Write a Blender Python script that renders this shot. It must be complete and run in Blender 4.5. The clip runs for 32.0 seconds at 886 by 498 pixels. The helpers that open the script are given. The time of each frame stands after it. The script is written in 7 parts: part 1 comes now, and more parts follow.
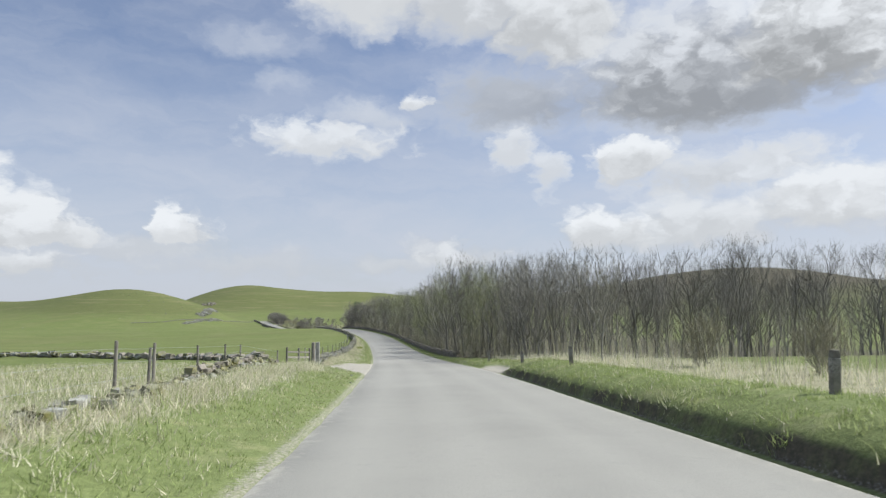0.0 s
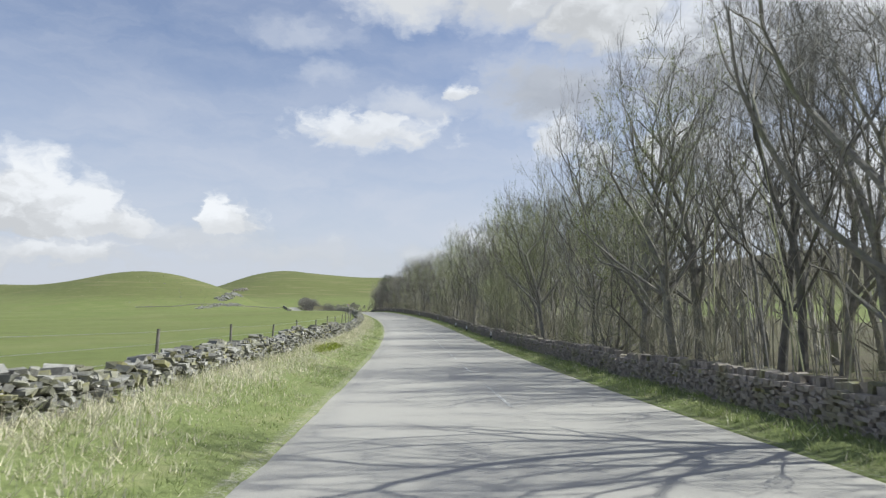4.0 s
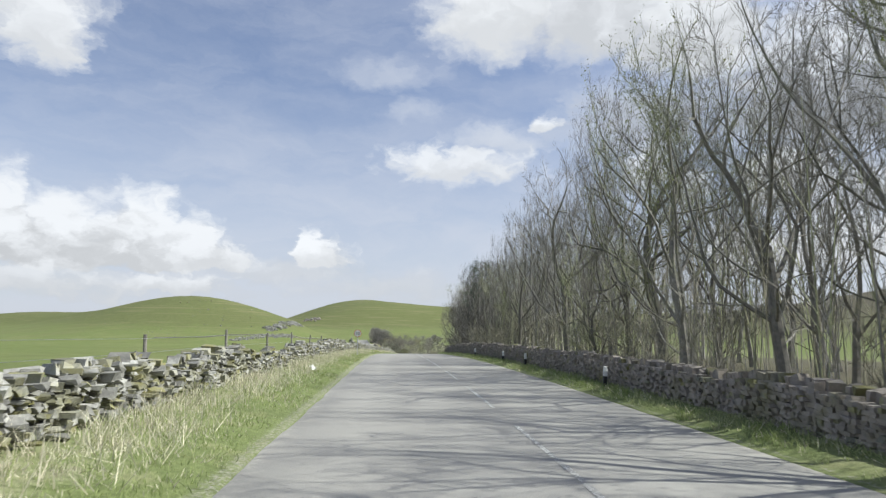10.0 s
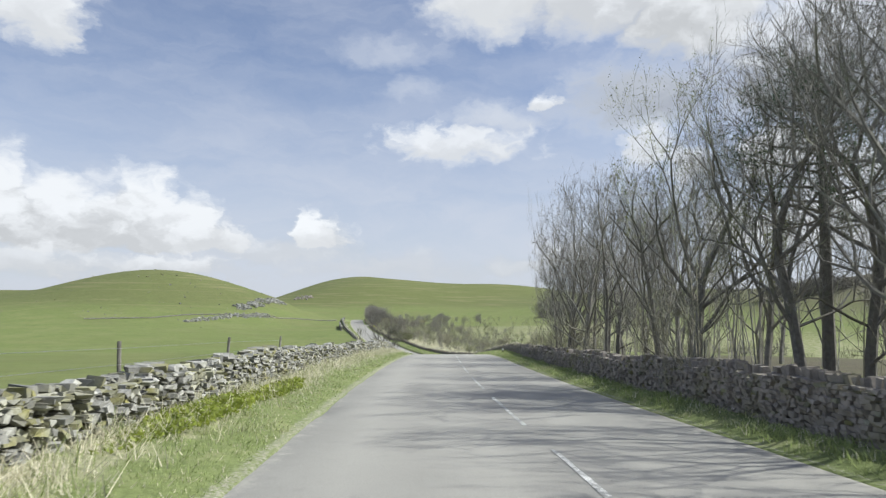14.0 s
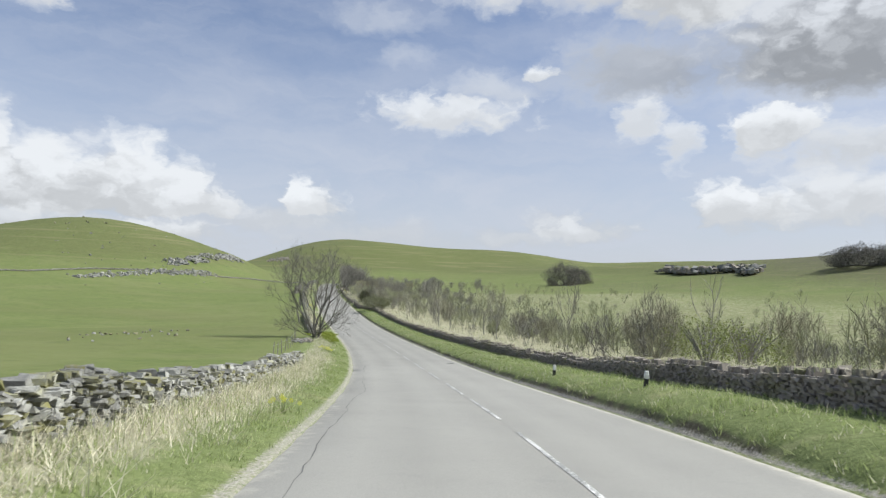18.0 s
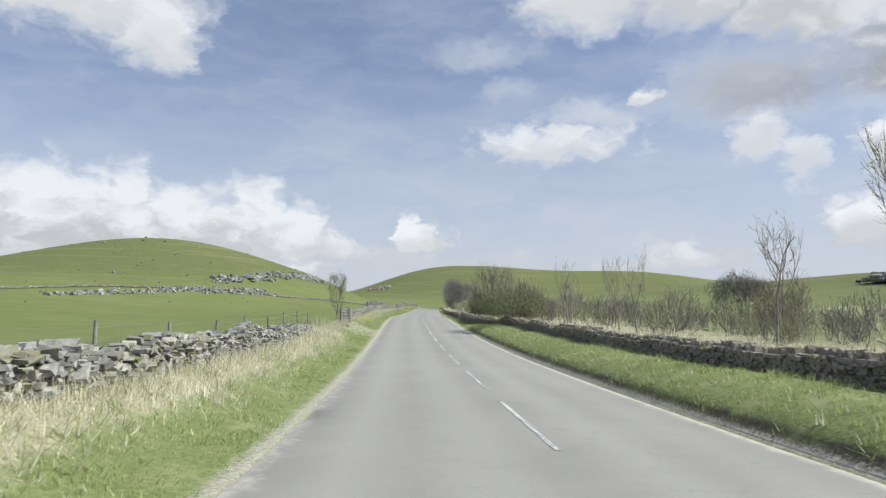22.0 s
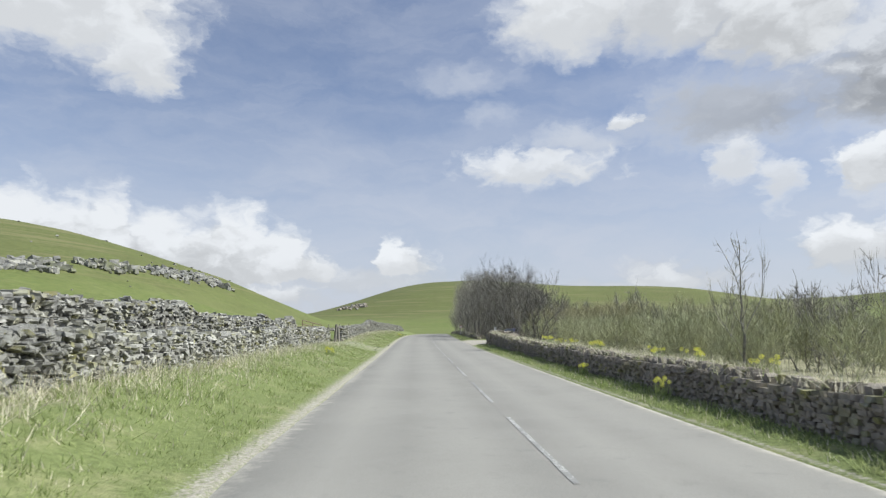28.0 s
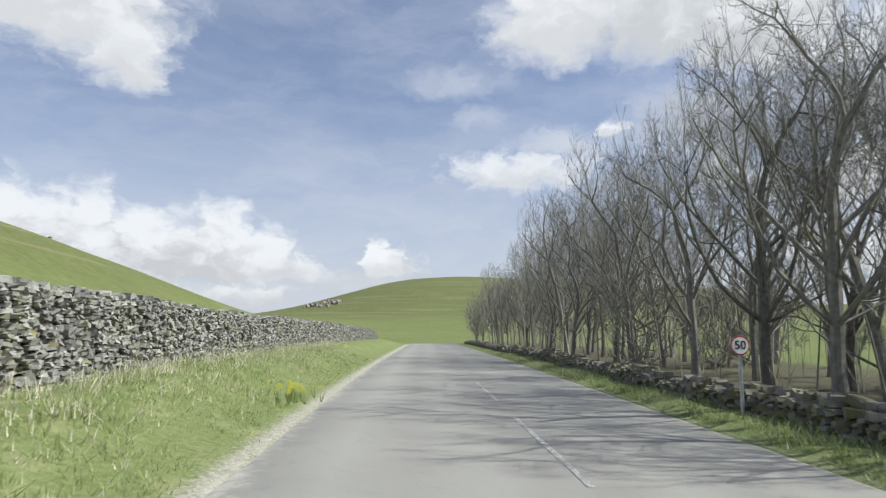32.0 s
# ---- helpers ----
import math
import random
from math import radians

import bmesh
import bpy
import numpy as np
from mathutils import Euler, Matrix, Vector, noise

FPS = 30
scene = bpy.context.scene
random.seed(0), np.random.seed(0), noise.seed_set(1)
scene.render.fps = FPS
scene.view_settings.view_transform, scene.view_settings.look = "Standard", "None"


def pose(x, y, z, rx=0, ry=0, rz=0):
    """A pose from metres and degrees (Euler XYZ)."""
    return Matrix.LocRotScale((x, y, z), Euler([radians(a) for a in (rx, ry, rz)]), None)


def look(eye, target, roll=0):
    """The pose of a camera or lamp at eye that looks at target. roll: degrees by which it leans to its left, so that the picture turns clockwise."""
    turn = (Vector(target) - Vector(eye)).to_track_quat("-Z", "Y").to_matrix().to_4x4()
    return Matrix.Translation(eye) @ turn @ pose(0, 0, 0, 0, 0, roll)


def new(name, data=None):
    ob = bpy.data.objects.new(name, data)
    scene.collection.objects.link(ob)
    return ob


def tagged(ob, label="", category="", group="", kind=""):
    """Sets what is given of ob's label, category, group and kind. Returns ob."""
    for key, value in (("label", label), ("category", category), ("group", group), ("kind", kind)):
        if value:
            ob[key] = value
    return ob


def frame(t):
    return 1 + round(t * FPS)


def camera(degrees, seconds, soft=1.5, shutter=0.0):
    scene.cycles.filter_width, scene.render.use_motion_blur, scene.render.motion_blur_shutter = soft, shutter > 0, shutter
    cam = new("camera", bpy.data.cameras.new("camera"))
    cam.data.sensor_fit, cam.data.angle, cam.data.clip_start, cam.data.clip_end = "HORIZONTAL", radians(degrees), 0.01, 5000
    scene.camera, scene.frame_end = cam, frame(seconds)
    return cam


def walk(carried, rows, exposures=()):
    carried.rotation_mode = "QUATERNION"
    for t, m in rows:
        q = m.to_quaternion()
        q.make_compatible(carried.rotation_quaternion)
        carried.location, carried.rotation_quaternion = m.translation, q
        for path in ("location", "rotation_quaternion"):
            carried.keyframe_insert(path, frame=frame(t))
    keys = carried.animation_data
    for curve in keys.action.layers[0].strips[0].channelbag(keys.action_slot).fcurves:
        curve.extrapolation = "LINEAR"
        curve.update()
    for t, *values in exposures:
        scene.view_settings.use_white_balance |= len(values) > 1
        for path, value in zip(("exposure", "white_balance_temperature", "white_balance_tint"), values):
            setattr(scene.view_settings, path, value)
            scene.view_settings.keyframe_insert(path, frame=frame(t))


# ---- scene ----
cam = camera(67.3, 32.0, soft=1.35, shutter=0.05)


def eye(x, y, z, yaw, pitch, roll):
    return pose(x, y, z, 90 + pitch, 0, yaw) @ pose(0, 0, 0, 0, 0, roll)


# seconds, place, heading, tilt and lean of the camera
ROWS = [
    (0, -2.21, 12.00, 1.32, -2.77, 5.91, -0.39),
    (0.5, -2.26, 22.73, 0.90, -1.72, 5.79, -0.34),
    (1, -2.41, 33.44, 0.52, -1.25, 5.55, -0.32),
    (1.5, -2.65, 44.15, 0.17, -0.77, 5.16, -0.34),
    (2, -2.98, 54.84, -0.21, -0.49, 4.61, -0.38),
    (2.5, -3.39, 65.51, -0.66, -0.07, 4.21, -0.41),
    (4.5, -5.54, 108.13, -2.17, 1.09, 5.50, 0.07),
    (5, -6.23, 118.75, -2.39, 1.22, 5.86, 0.06),
    (5.5, -6.96, 129.34, -2.55, 1.49, 6.29, 0.08),
    (6, -7.74, 139.86, -2.64, 1.62, 6.77, 0.19),
    (6.5, -8.61, 150.30, -2.67, 2.16, 7.03, 0.41),
    (7, -9.56, 160.66, -2.63, 2.99, 7.34, 0.59),
    (7.5, -10.62, 170.94, -2.53, 3.97, 7.67, 0.62),
    (8, -11.78, 181.15, -2.37, 4.75, 7.98, 0.52),
    (8.5, -13.06, 191.26, -2.18, 5.60, 8.05, 0.39),
    (9, -14.50, 201.29, -1.98, 6.61, 8.15, 0.32),
    (9.5, -16.16, 211.26, -1.78, 7.33, 7.98, 0.36),
    (10, -18.04, 221.24, -1.59, 8.49, 7.88, 0.46),
    (10.5, -20.10, 231.21, -1.41, 9.51, 8.01, 0.56),
    (11, -22.29, 241.19, -1.24, 10.10, 8.14, 0.57),
    (11.5, -24.56, 251.20, -1.11, 10.32, 7.90, 0.48),
    (12, -26.85, 261.22, -1.03, 10.39, 7.42, 0.32),
    (12.5, -29.13, 271.29, -1.02, 10.25, 6.96, 0.18),
    (13, -31.37, 281.39, -1.07, 9.81, 6.59, 0.11),
    (13.5, -33.54, 291.54, -1.17, 9.30, 6.38, 0.11),
    (14, -35.62, 301.74, -1.30, 8.43, 6.12, 0.15),
    (14.5, -37.59, 311.98, -1.47, 7.55, 5.85, 0.18),
    (15, -39.44, 322.26, -1.67, 6.55, 5.66, 0.18),
    (15.5, -41.15, 332.57, -1.87, 5.90, 5.61, 0.18),
    (17.5, -47.46, 373.91, -3.11, 6.60, 4.69, 1.55),
    (18, -49.08, 384.22, -3.73, 7.62, 3.56, 1.33),
    (18.5, -50.89, 394.50, -4.50, 8.89, 2.32, 0.95),
    (19, -52.92, 404.74, -5.34, 10.04, 1.45, 0.41),
    (19.5, -55.19, 414.99, -6.14, 11.01, 2.21, -0.12),
    (20, -57.75, 425.27, -6.81, 12.37, 3.66, -0.41),
    (20.5, -60.60, 435.57, -7.33, 13.65, 4.81, -0.34),
    (21, -63.74, 445.90, -7.72, 15.02, 5.51, -0.12),
    (21.5, -67.11, 456.25, -8.02, 16.29, 6.03, -0.03),
    (22, -70.70, 466.63, -8.19, 16.97, 6.31, -0.15),
    (22.5, -74.46, 477.06, -8.24, 17.35, 6.90, -0.39),
    (23, -78.33, 487.56, -8.17, 17.50, 7.49, -0.59),
    (23.5, -82.24, 498.16, -7.98, 17.41, 8.16, -0.66),
    (24, -86.16, 508.82, -7.67, 17.19, 8.53, -0.64),
    (24.5, -90.07, 519.48, -7.26, 17.04, 8.61, -0.61),
    (25, -93.96, 530.14, -6.78, 16.88, 8.76, -0.60),
    (25.5, -97.83, 540.82, -6.26, 16.58, 8.76, -0.60),
    (27.5, -112.36, 583.90, -5.01, 15.61, 8.45, -0.65),
    (28, -115.90, 594.69, -4.76, 15.46, 8.31, -0.58),
    (28.5, -119.45, 605.47, -4.47, 15.39, 8.24, -0.47),
    (29, -123.00, 616.25, -4.14, 15.31, 8.33, -0.29),
    (29.5, -126.53, 627.04, -3.80, 15.31, 8.56, -0.06),
    (30, -130.02, 637.84, -3.46, 15.23, 8.65, 0.18),
    (30.5, -133.48, 648.65, -3.11, 15.09, 8.52, 0.37),
    (31, -136.93, 659.47, -2.73, 14.78, 8.38, 0.44),
    (31.5, -140.36, 670.30, -2.32, 14.56, 8.38, 0.40),
    (32, -143.75, 681.15, -1.91, 14.26, 8.53, 0.30),
]
walk(cam, [(r[0], eye(*r[1:])) for r in ROWS], exposures=[(0.0, 0.38), (3.0, 0.42), (5.5, 0.50), (13.5, 0.50), (17.0, 0.42), (20.0, 0.41), (30.5, 0.39), (32.0, 0.46)])

# ---- world and sun ----
SUN_AZ, SUN_EL = 82.0, 46.0     # degrees clockwise from +y, above the horizon


class Nodes:
    """Short hand for node trees."""

    def __init__(self, tree):
        self.t = tree

    def add(self, kind, **props):
        n = self.t.nodes.new(kind)
        for k, v in props.items():
            if k == "operation":
                n.operation = v
            elif k == "blend_type":
                n.blend_type = v
            elif k == "data_type":
                n.data_type = v
        return n

    def link(self, a, b):
        self.t.links.new(a, b)

    def math(self, op, a, b=None, clamp=False):
        n = self.add("ShaderNodeMath", operation=op)
        n.use_clamp = clamp
        for i, v in enumerate((a, b)):
            if v is None:
                continue
            if isinstance(v, (int, float)):
                n.inputs[i].default_value = v
            else:
                self.link(v, n.inputs[i])
        return n.outputs[0]

    def mix(self, fac, a, b):
        n = self.add("ShaderNodeMix", data_type="RGBA")
        for i, v in ((0, fac), (6, a), (7, b)):
            if isinstance(v, (int, float)):
                n.inputs[i].default_value = v
            elif isinstance(v, tuple):
                n.inputs[i].default_value = (*v, 1.0)
            else:
                self.link(v, n.inputs[i])
        return n.outputs[2]

    def noise(self, vec, scale, detail=4.0, rough=0.55, dist=0.0):
        n = self.add("ShaderNodeTexNoise")
        n.inputs["Scale"].default_value = scale
        n.inputs["Detail"].default_value = detail
        n.inputs["Roughness"].default_value = rough
        n.inputs["Distortion"].default_value = dist
        if vec is not None:
            self.link(vec, n.inputs["Vector"])
        return n

    def ramp(self, fac, lo, hi):
        n = self.add("ShaderNodeMapRange")
        n.interpolation_type = "SMOOTHSTEP"
        n.inputs[1].default_value, n.inputs[2].default_value = lo, hi
        self.link(fac, n.inputs[0])
        return n.outputs[0]


# azimuth, elevation, half width, rise and drop (degrees), white of its top, of its base, softness
CLOUDS = [
    # long low cumulus bank with a flat base
    (-60, 6.25, 10.0, 6.0, 1.3, 0.995, 0.82, 0.4), (-48.2, 6.25, 4.6, 6.0, 1.2, 0.995, 0.82, 0.36), (-43.4, 6.25, 4.2, 6.2, 1.2, 0.995, 0.82, 0.36), (-39.0, 6.0, 4.2, 5.0, 1.1, 0.995, 0.83, 0.4),
    (-33.2, 6.2, 4.6, 5.7, 1.0, 1.0, 0.84, 0.36), (-29.8, 6.25, 3.6, 4.2, 0.9, 0.995, 0.86, 0.4), (-27.0, 6.25, 2.8, 2.2, 0.8, 0.99, 0.88, 0.6), (-19.1, 6.85, 2.4, 2.1, 0.9, 1.01, 0.90, 0.5),
    (-22, 5.7, 7.5, 1.2, 1.3, 0.92, 0.88, 1.3), (-46, 4.4, 20.0, 1.2, 1.6, 0.96, 0.88, 0.9), (-31, 4.3, 6.0, 1.0, 0.9, 0.97, 0.88, 0.8), (-14, 4.6, 8.0, 1.2, 1.2, 0.92, 0.88, 1.4),
    # small flat clouds over the valley
    (-7.2, 14.9, 6.8, 2.0, 1.5, 1.0, 0.90, 0.85), (-4.0, 16.8, 4.2, 1.6, 1.0, 0.92, 0.87, 1.45), (8.8, 18.0, 7.8, 3.6, 2.6, 0.74, 0.66, 1.1), (9.2, 14.9, 2.4, 1.5, 2.0, 0.99, 0.90, 0.9),
    (11.7, 12.6, 1.6, 1.8, 2.2, 0.97, 0.88, 1.0), (0.5, 18.3, 1.9, 0.6, 0.45, 1.01, 0.92, 0.8), (-13.6, 22.3, 4.4, 1.4, 1.2, 0.92, 0.88, 1.75), (-11.4, 19.6, 2.6, 1.0, 0.9, 0.92, 0.88, 1.8),
    (3.6, 5.2, 4.8, 1.6, 0.9, 0.98, 0.90, 0.9), (-1.5, 4.5, 4.0, 0.9, 0.8, 0.93, 0.90, 1.3),
]
CLOUDS += [
    # broad broken cloud overhead and the grey bank beside it
    (-3.6, 26.9, 6.8, 6.0, 3.4, 0.98, 0.90, 0.65), (6.0, 26.2, 8.0, 7.0, 3.4, 0.94, 0.85, 0.75), (13.0, 24.2, 7.0, 6.0, 3.6, 0.97, 0.82, 0.65), (25.0, 17.8, 13.5, 10.0, 3.2, 0.95, 0.60, 0.85),
    (34.0, 20.0, 10.0, 8.0, 4.0, 1.00, 0.68, 0.7), (45.0, 18.0, 10.0, 9.0, 4.0, 1.00, 0.78, 0.7), (19.0, 12.9, 3.8, 2.2, 1.8, 1.01, 0.86, 0.5), (27.0, 11.4, 9.5, 2.2, 2.0, 0.93, 0.84, 0.9),
    (33.0, 8.4, 7.5, 3.4, 2.0, 1.00, 0.88, 0.7), (24.0, 7.2, 7.0, 3.0, 1.8, 0.97, 0.88, 0.8), (16.8, 6.8, 3.8, 2.6, 1.5, 1.01, 0.88, 0.55), (44.0, 8.0, 9.0, 3.6, 2.5, 1.00, 0.88, 0.7),
    (-47.0, 25.4, 10.5, 8.0, 4.0, 1.01, 0.90, 0.5), (-41.0, 22.4, 3.4, 3.0, 2.4, 0.98, 0.90, 0.7), (-62.0, 26.0, 12.0, 7.0, 4.0, 0.98, 0.88, 0.7),
]


def build_world():
    w = bpy.data.worlds.new("sky")
    scene.world = w
    w.use_nodes = True
    t = w.node_tree
    t.nodes.clear()
    k = Nodes(t)
    sky = k.add("ShaderNodeTexSky")
    sky.sky_type, sky.sun_disc = "NISHITA", False
    sky.sun_elevation, sky.sun_rotation = radians(SUN_EL), radians(SUN_AZ)
    sky.air_density, sky.dust_density, sky.ozone_density = 1.0, 1.2, 2.0
    co = k.add("ShaderNodeTexCoord").outputs["Generated"]
    sep = k.add("ShaderNodeSeparateXYZ")
    k.link(co, sep.inputs[0])
    x, y, z = sep.outputs
    az = k.math("MULTIPLY", k.math("ARCTAN2", x, y), 180 / math.pi)
    el = k.math("MULTIPLY", k.math("ARCSINE", z), 180 / math.pi)
    bare = k.add("ShaderNodeCombineXYZ")
    k.link(az, bare.inputs[0])
    k.link(k.math("MULTIPLY", el, 1.6), bare.inputs[1])
    # the outlines are pulled about, more in width than in height
    pull = k.add("ShaderNodeSeparateColor")
    k.link(k.noise(bare.outputs[0], 0.33, 4.0, 0.6).outputs["Color"], pull.inputs[0])
    az = k.math("ADD", az, k.math("MULTIPLY", k.math("SUBTRACT", pull.outputs[0], 0.5), 5.0))
    clear_el = el
    el = k.math("ADD", el, k.math("MULTIPLY", k.math("SUBTRACT", pull.outputs[1], 0.5), 2.2))
    plane = k.add("ShaderNodeCombineXYZ")
    k.link(az, plane.inputs[0])
    k.link(k.math("MULTIPLY", el, 1.35), plane.inputs[1])
    puff = k.noise(plane.outputs[0], 0.42, 4.5, 0.5)
    big = k.noise(plane.outputs[0], 0.16, 5.0, 0.6)
    n1 = k.math("SUBTRACT", puff.outputs[0], 0.5)
    n2 = k.math("SUBTRACT", big.outputs[0], 0.5)
    wob = k.math("ADD", k.math("MULTIPLY", n1, 1.35), k.math("MULTIPLY", n2, 0.9))
    cover, white = None, None
    for ca, ce, ra, rise, drop, top, base, soft in CLOUDS:
        dx = k.math("MULTIPLY", k.math("SUBTRACT", az, ca), 1 / ra)
        de = k.math("SUBTRACT", el, ce)
        # flatter underneath than on top
        dy = k.math("MAXIMUM", k.math("MULTIPLY", de, 1 / rise), k.math("MULTIPLY", de, -1 / drop))
        d = k.math("SQRT", k.math("ADD", k.math("MULTIPLY", dx, dx), k.math("MULTIPLY", dy, dy)))
        v = k.math("ADD", k.math("SUBTRACT", 1.0, d), k.math("MULTIPLY", wob, min(1.45, max(0.6, 2.8 / rise))))
        m = k.ramp(v, -0.28 * soft - 0.05, 0.58 * soft + 0.05)
        lit = k.ramp(k.math("ADD", k.math("MULTIPLY", de, 1 / rise), k.math("MULTIPLY", n1, 1.7)), -0.5 * drop / rise, 0.62)
        tone = k.math("ADD", base, k.math("MULTIPLY", lit, top - base))
        dense = k.math("MULTIPLY", m, min(1.0, 1.42 - 0.62 * soft))
        if cover is None:
            cover, white = dense, tone
        else:
            mixer = k.add("ShaderNodeMix", data_type="FLOAT")
            k.link(dense, mixer.inputs[0])
            k.link(white, mixer.inputs[2])
            k.link(tone, mixer.inputs[3])
            white = mixer.outputs[0]
            cover = k.math("MAXIMUM", cover, dense)
    # thin streaked veil over the blue, thicker towards the horizon
    st = k.add("ShaderNodeCombineXYZ")
    k.link(k.math("MULTIPLY", az, 0.30), st.inputs[0])
    k.link(el, st.inputs[1])
    veil_n = k.noise(st.outputs[0], 0.22, 6.0, 0.6, 0.4)
    low = k.ramp(clear_el, 24.0, 2.0)
    veil = k.math("ADD", 0.10, k.math("ADD", k.math("MULTIPLY", k.ramp(veil_n.outputs[0], 0.30, 0.75), 0.32), k.math("MULTIPLY", low, 0.60)))
    blue = k.add("ShaderNodeVectorMath", operation="MULTIPLY")
    k.link(sky.outputs[0], blue.inputs[0])
    blue.inputs[1].default_value = (SKY_GAIN * 0.92, SKY_GAIN * 0.90, SKY_GAIN * 0.96)
    hazed = k.mix(k.math("MINIMUM", veil, 0.85), blue.outputs[0], (VEIL * 0.89, VEIL * 0.955, VEIL * 1.09))
    tint = k.add("ShaderNodeCombineColor")
    for i, f in enumerate((0.95, 0.99, 1.035)):
        k.link(k.math("MULTIPLY", k.math("POWER", white, 2.2), CLOUD * f), tint.inputs[i])
    full = k.mix(cover, hazed, tint.outputs[0])
    bg = k.add("ShaderNodeBackground")
    bg.inputs[1].default_value = SKY_STRENGTH
    k.link(full, bg.inputs[0])
    out = k.add("ShaderNodeOutputWorld")
    k.link(bg.outputs[0], out.inputs[0])


SKY_GAIN, VEIL, CLOUD, SKY_STRENGTH = 1.0, 5.1, 6.7, 0.1
build_world()
sun = new("sun", bpy.data.lights.new("sun", "SUN"))
sun.data.energy, sun.data.angle, sun.data.color = 4.7, radians(0.6), (0.975, 0.985, 0.925)
sun.matrix_world = look((0, 0, 60), (-math.sin(radians(SUN_AZ)) * math.cos(radians(SUN_EL)), -math.cos(radians(SUN_AZ)) * math.cos(radians(SUN_EL)), 60 - math.sin(radians(SUN_EL))))


# ---- materials ----
def surface(name, stops, scale=3.0, rough=0.9, bump=0.3, bump_scale=40.0, fine=0.35, spread=(0.3, 0.7), per_object=0.0, island=0.0, metal=0.0, spec=0.3, bump_dist=0.02, coord="Object", thin=0.0):
    """Noise-mottled surface: stops are two or three colours, mixed by coarse noise, with a fine grain over them."""
    m = bpy.data.materials.new(name)
    m.use_nodes = True
    k = Nodes(m.node_tree)
    b = m.node_tree.nodes["Principled BSDF"]
    co = k.add("ShaderNodeTexCoord").outputs[coord]
    n = k.noise(co, scale, 5.0, 0.6)
    f = k.ramp(n.outputs[0], *spread)
    col = k.mix(f, stops[0], stops[1])
    if len(stops) > 2:
        n3 = k.noise(co, scale * 0.23, 4.0, 0.6, 0.6)
        col = k.mix(k.ramp(n3.outputs[0], 0.5, 0.68), col, stops[2])
    g = k.noise(co, bump_scale, 3.0, 0.65)
    shade = k.math("ADD", 1.0 - fine / 2, k.math("MULTIPLY", g.outputs[0], fine))
    if per_object:
        shade = k.math("MULTIPLY", shade, k.math("ADD", 1 - per_object / 2, k.math("MULTIPLY", k.add("ShaderNodeObjectInfo").outputs["Random"], per_object)))
    if island:
        shade = k.math("MULTIPLY", shade, k.math("ADD", 1 - island / 2, k.math("MULTIPLY", k.add("ShaderNodeNewGeometry").outputs["Random Per Island"], island)))
    sc = k.add("ShaderNodeVectorMath", operation="SCALE")
    k.link(col, sc.inputs[0])
    k.link(shade, sc.inputs["Scale"])
    k.link(sc.outputs[0], b.inputs["Base Color"])
    b.inputs["Roughness"].default_value = rough
    b.inputs["Metallic"].default_value = metal
    b.inputs["Specular IOR Level"].default_value = spec
    if thin:
        # light that comes through a thin leaf or blade
        tr = k.add("ShaderNodeBsdfTranslucent")
        k.link(sc.outputs[0], tr.inputs["Color"])
        mx = k.add("ShaderNodeMixShader")
        mx.inputs[0].default_value = thin
        k.link(b.outputs[0], mx.inputs[1])
        k.link(tr.outputs[0], mx.inputs[2])
        k.link(mx.outputs[0], m.node_tree.nodes["Material Output"].inputs["Surface"])
    if bump:
        bp = k.add("ShaderNodeBump")
        bp.inputs["Strength"].default_value = bump
        bp.inputs["Distance"].default_value = bump_dist
        k.link(g.outputs[0], bp.inputs["Height"])
        k.link(bp.outputs[0], b.inputs["Normal"])
    return m


STONE = surface("limestone", [(0.33, 0.328, 0.30), (0.18, 0.178, 0.165), (0.26, 0.255, 0.185)], 5.0, 0.92, 0.6, 30.0, 0.6, island=0.8, per_object=0.25)
STONE_DARK = surface("dark_gritstone", [(0.30, 0.27, 0.234), (0.205, 0.185, 0.16), (0.22, 0.205, 0.145)], 4.0, 0.94, 0.5, 30.0, 0.4, island=0.2, per_object=0.15)
MOSSY = surface("mossy_stone", [(0.22, 0.22, 0.18), (0.19, 0.18, 0.07), (0.14, 0.14, 0.11)], 3.0, 0.95, 0.6, 30.0, 0.6, island=0.6, per_object=0.2)
BARK = surface("bark", [(0.245, 0.233, 0.205), (0.145, 0.138, 0.122), (0.21, 0.215, 0.15)], 6.0, 0.93, 0.7, 24.0, 0.6, per_object=0.5)
TWIG = surface("twigs", [(0.27, 0.258, 0.225), (0.175, 0.167, 0.146)], 2.0, 0.95, 0.0, 12.0, 0.3, per_object=0.5, island=0.4)
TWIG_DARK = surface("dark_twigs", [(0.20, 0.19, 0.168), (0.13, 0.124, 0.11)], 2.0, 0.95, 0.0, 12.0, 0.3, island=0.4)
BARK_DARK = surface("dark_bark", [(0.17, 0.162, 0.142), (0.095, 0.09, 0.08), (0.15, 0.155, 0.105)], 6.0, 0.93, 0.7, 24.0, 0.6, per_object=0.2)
TWIG_FAR = surface("far_twigs", [(0.20, 0.19, 0.165), (0.12, 0.115, 0.10)], 0.4, 0.95, 0.0, 4.0, 0.5, island=0.7)
TWIG_GREEN = surface("budding_twigs", [(0.35, 0.365, 0.22), (0.25, 0.255, 0.165)], 2.0, 0.95, 0.0, 12.0, 0.3, per_object=0.5, island=0.4)
TWIG_YELLOW = surface("willow_twigs", [(0.36, 0.345, 0.205), (0.25, 0.24, 0.155)], 0.5, 0.95, 0.0, 12.0, 0.3, island=0.4)
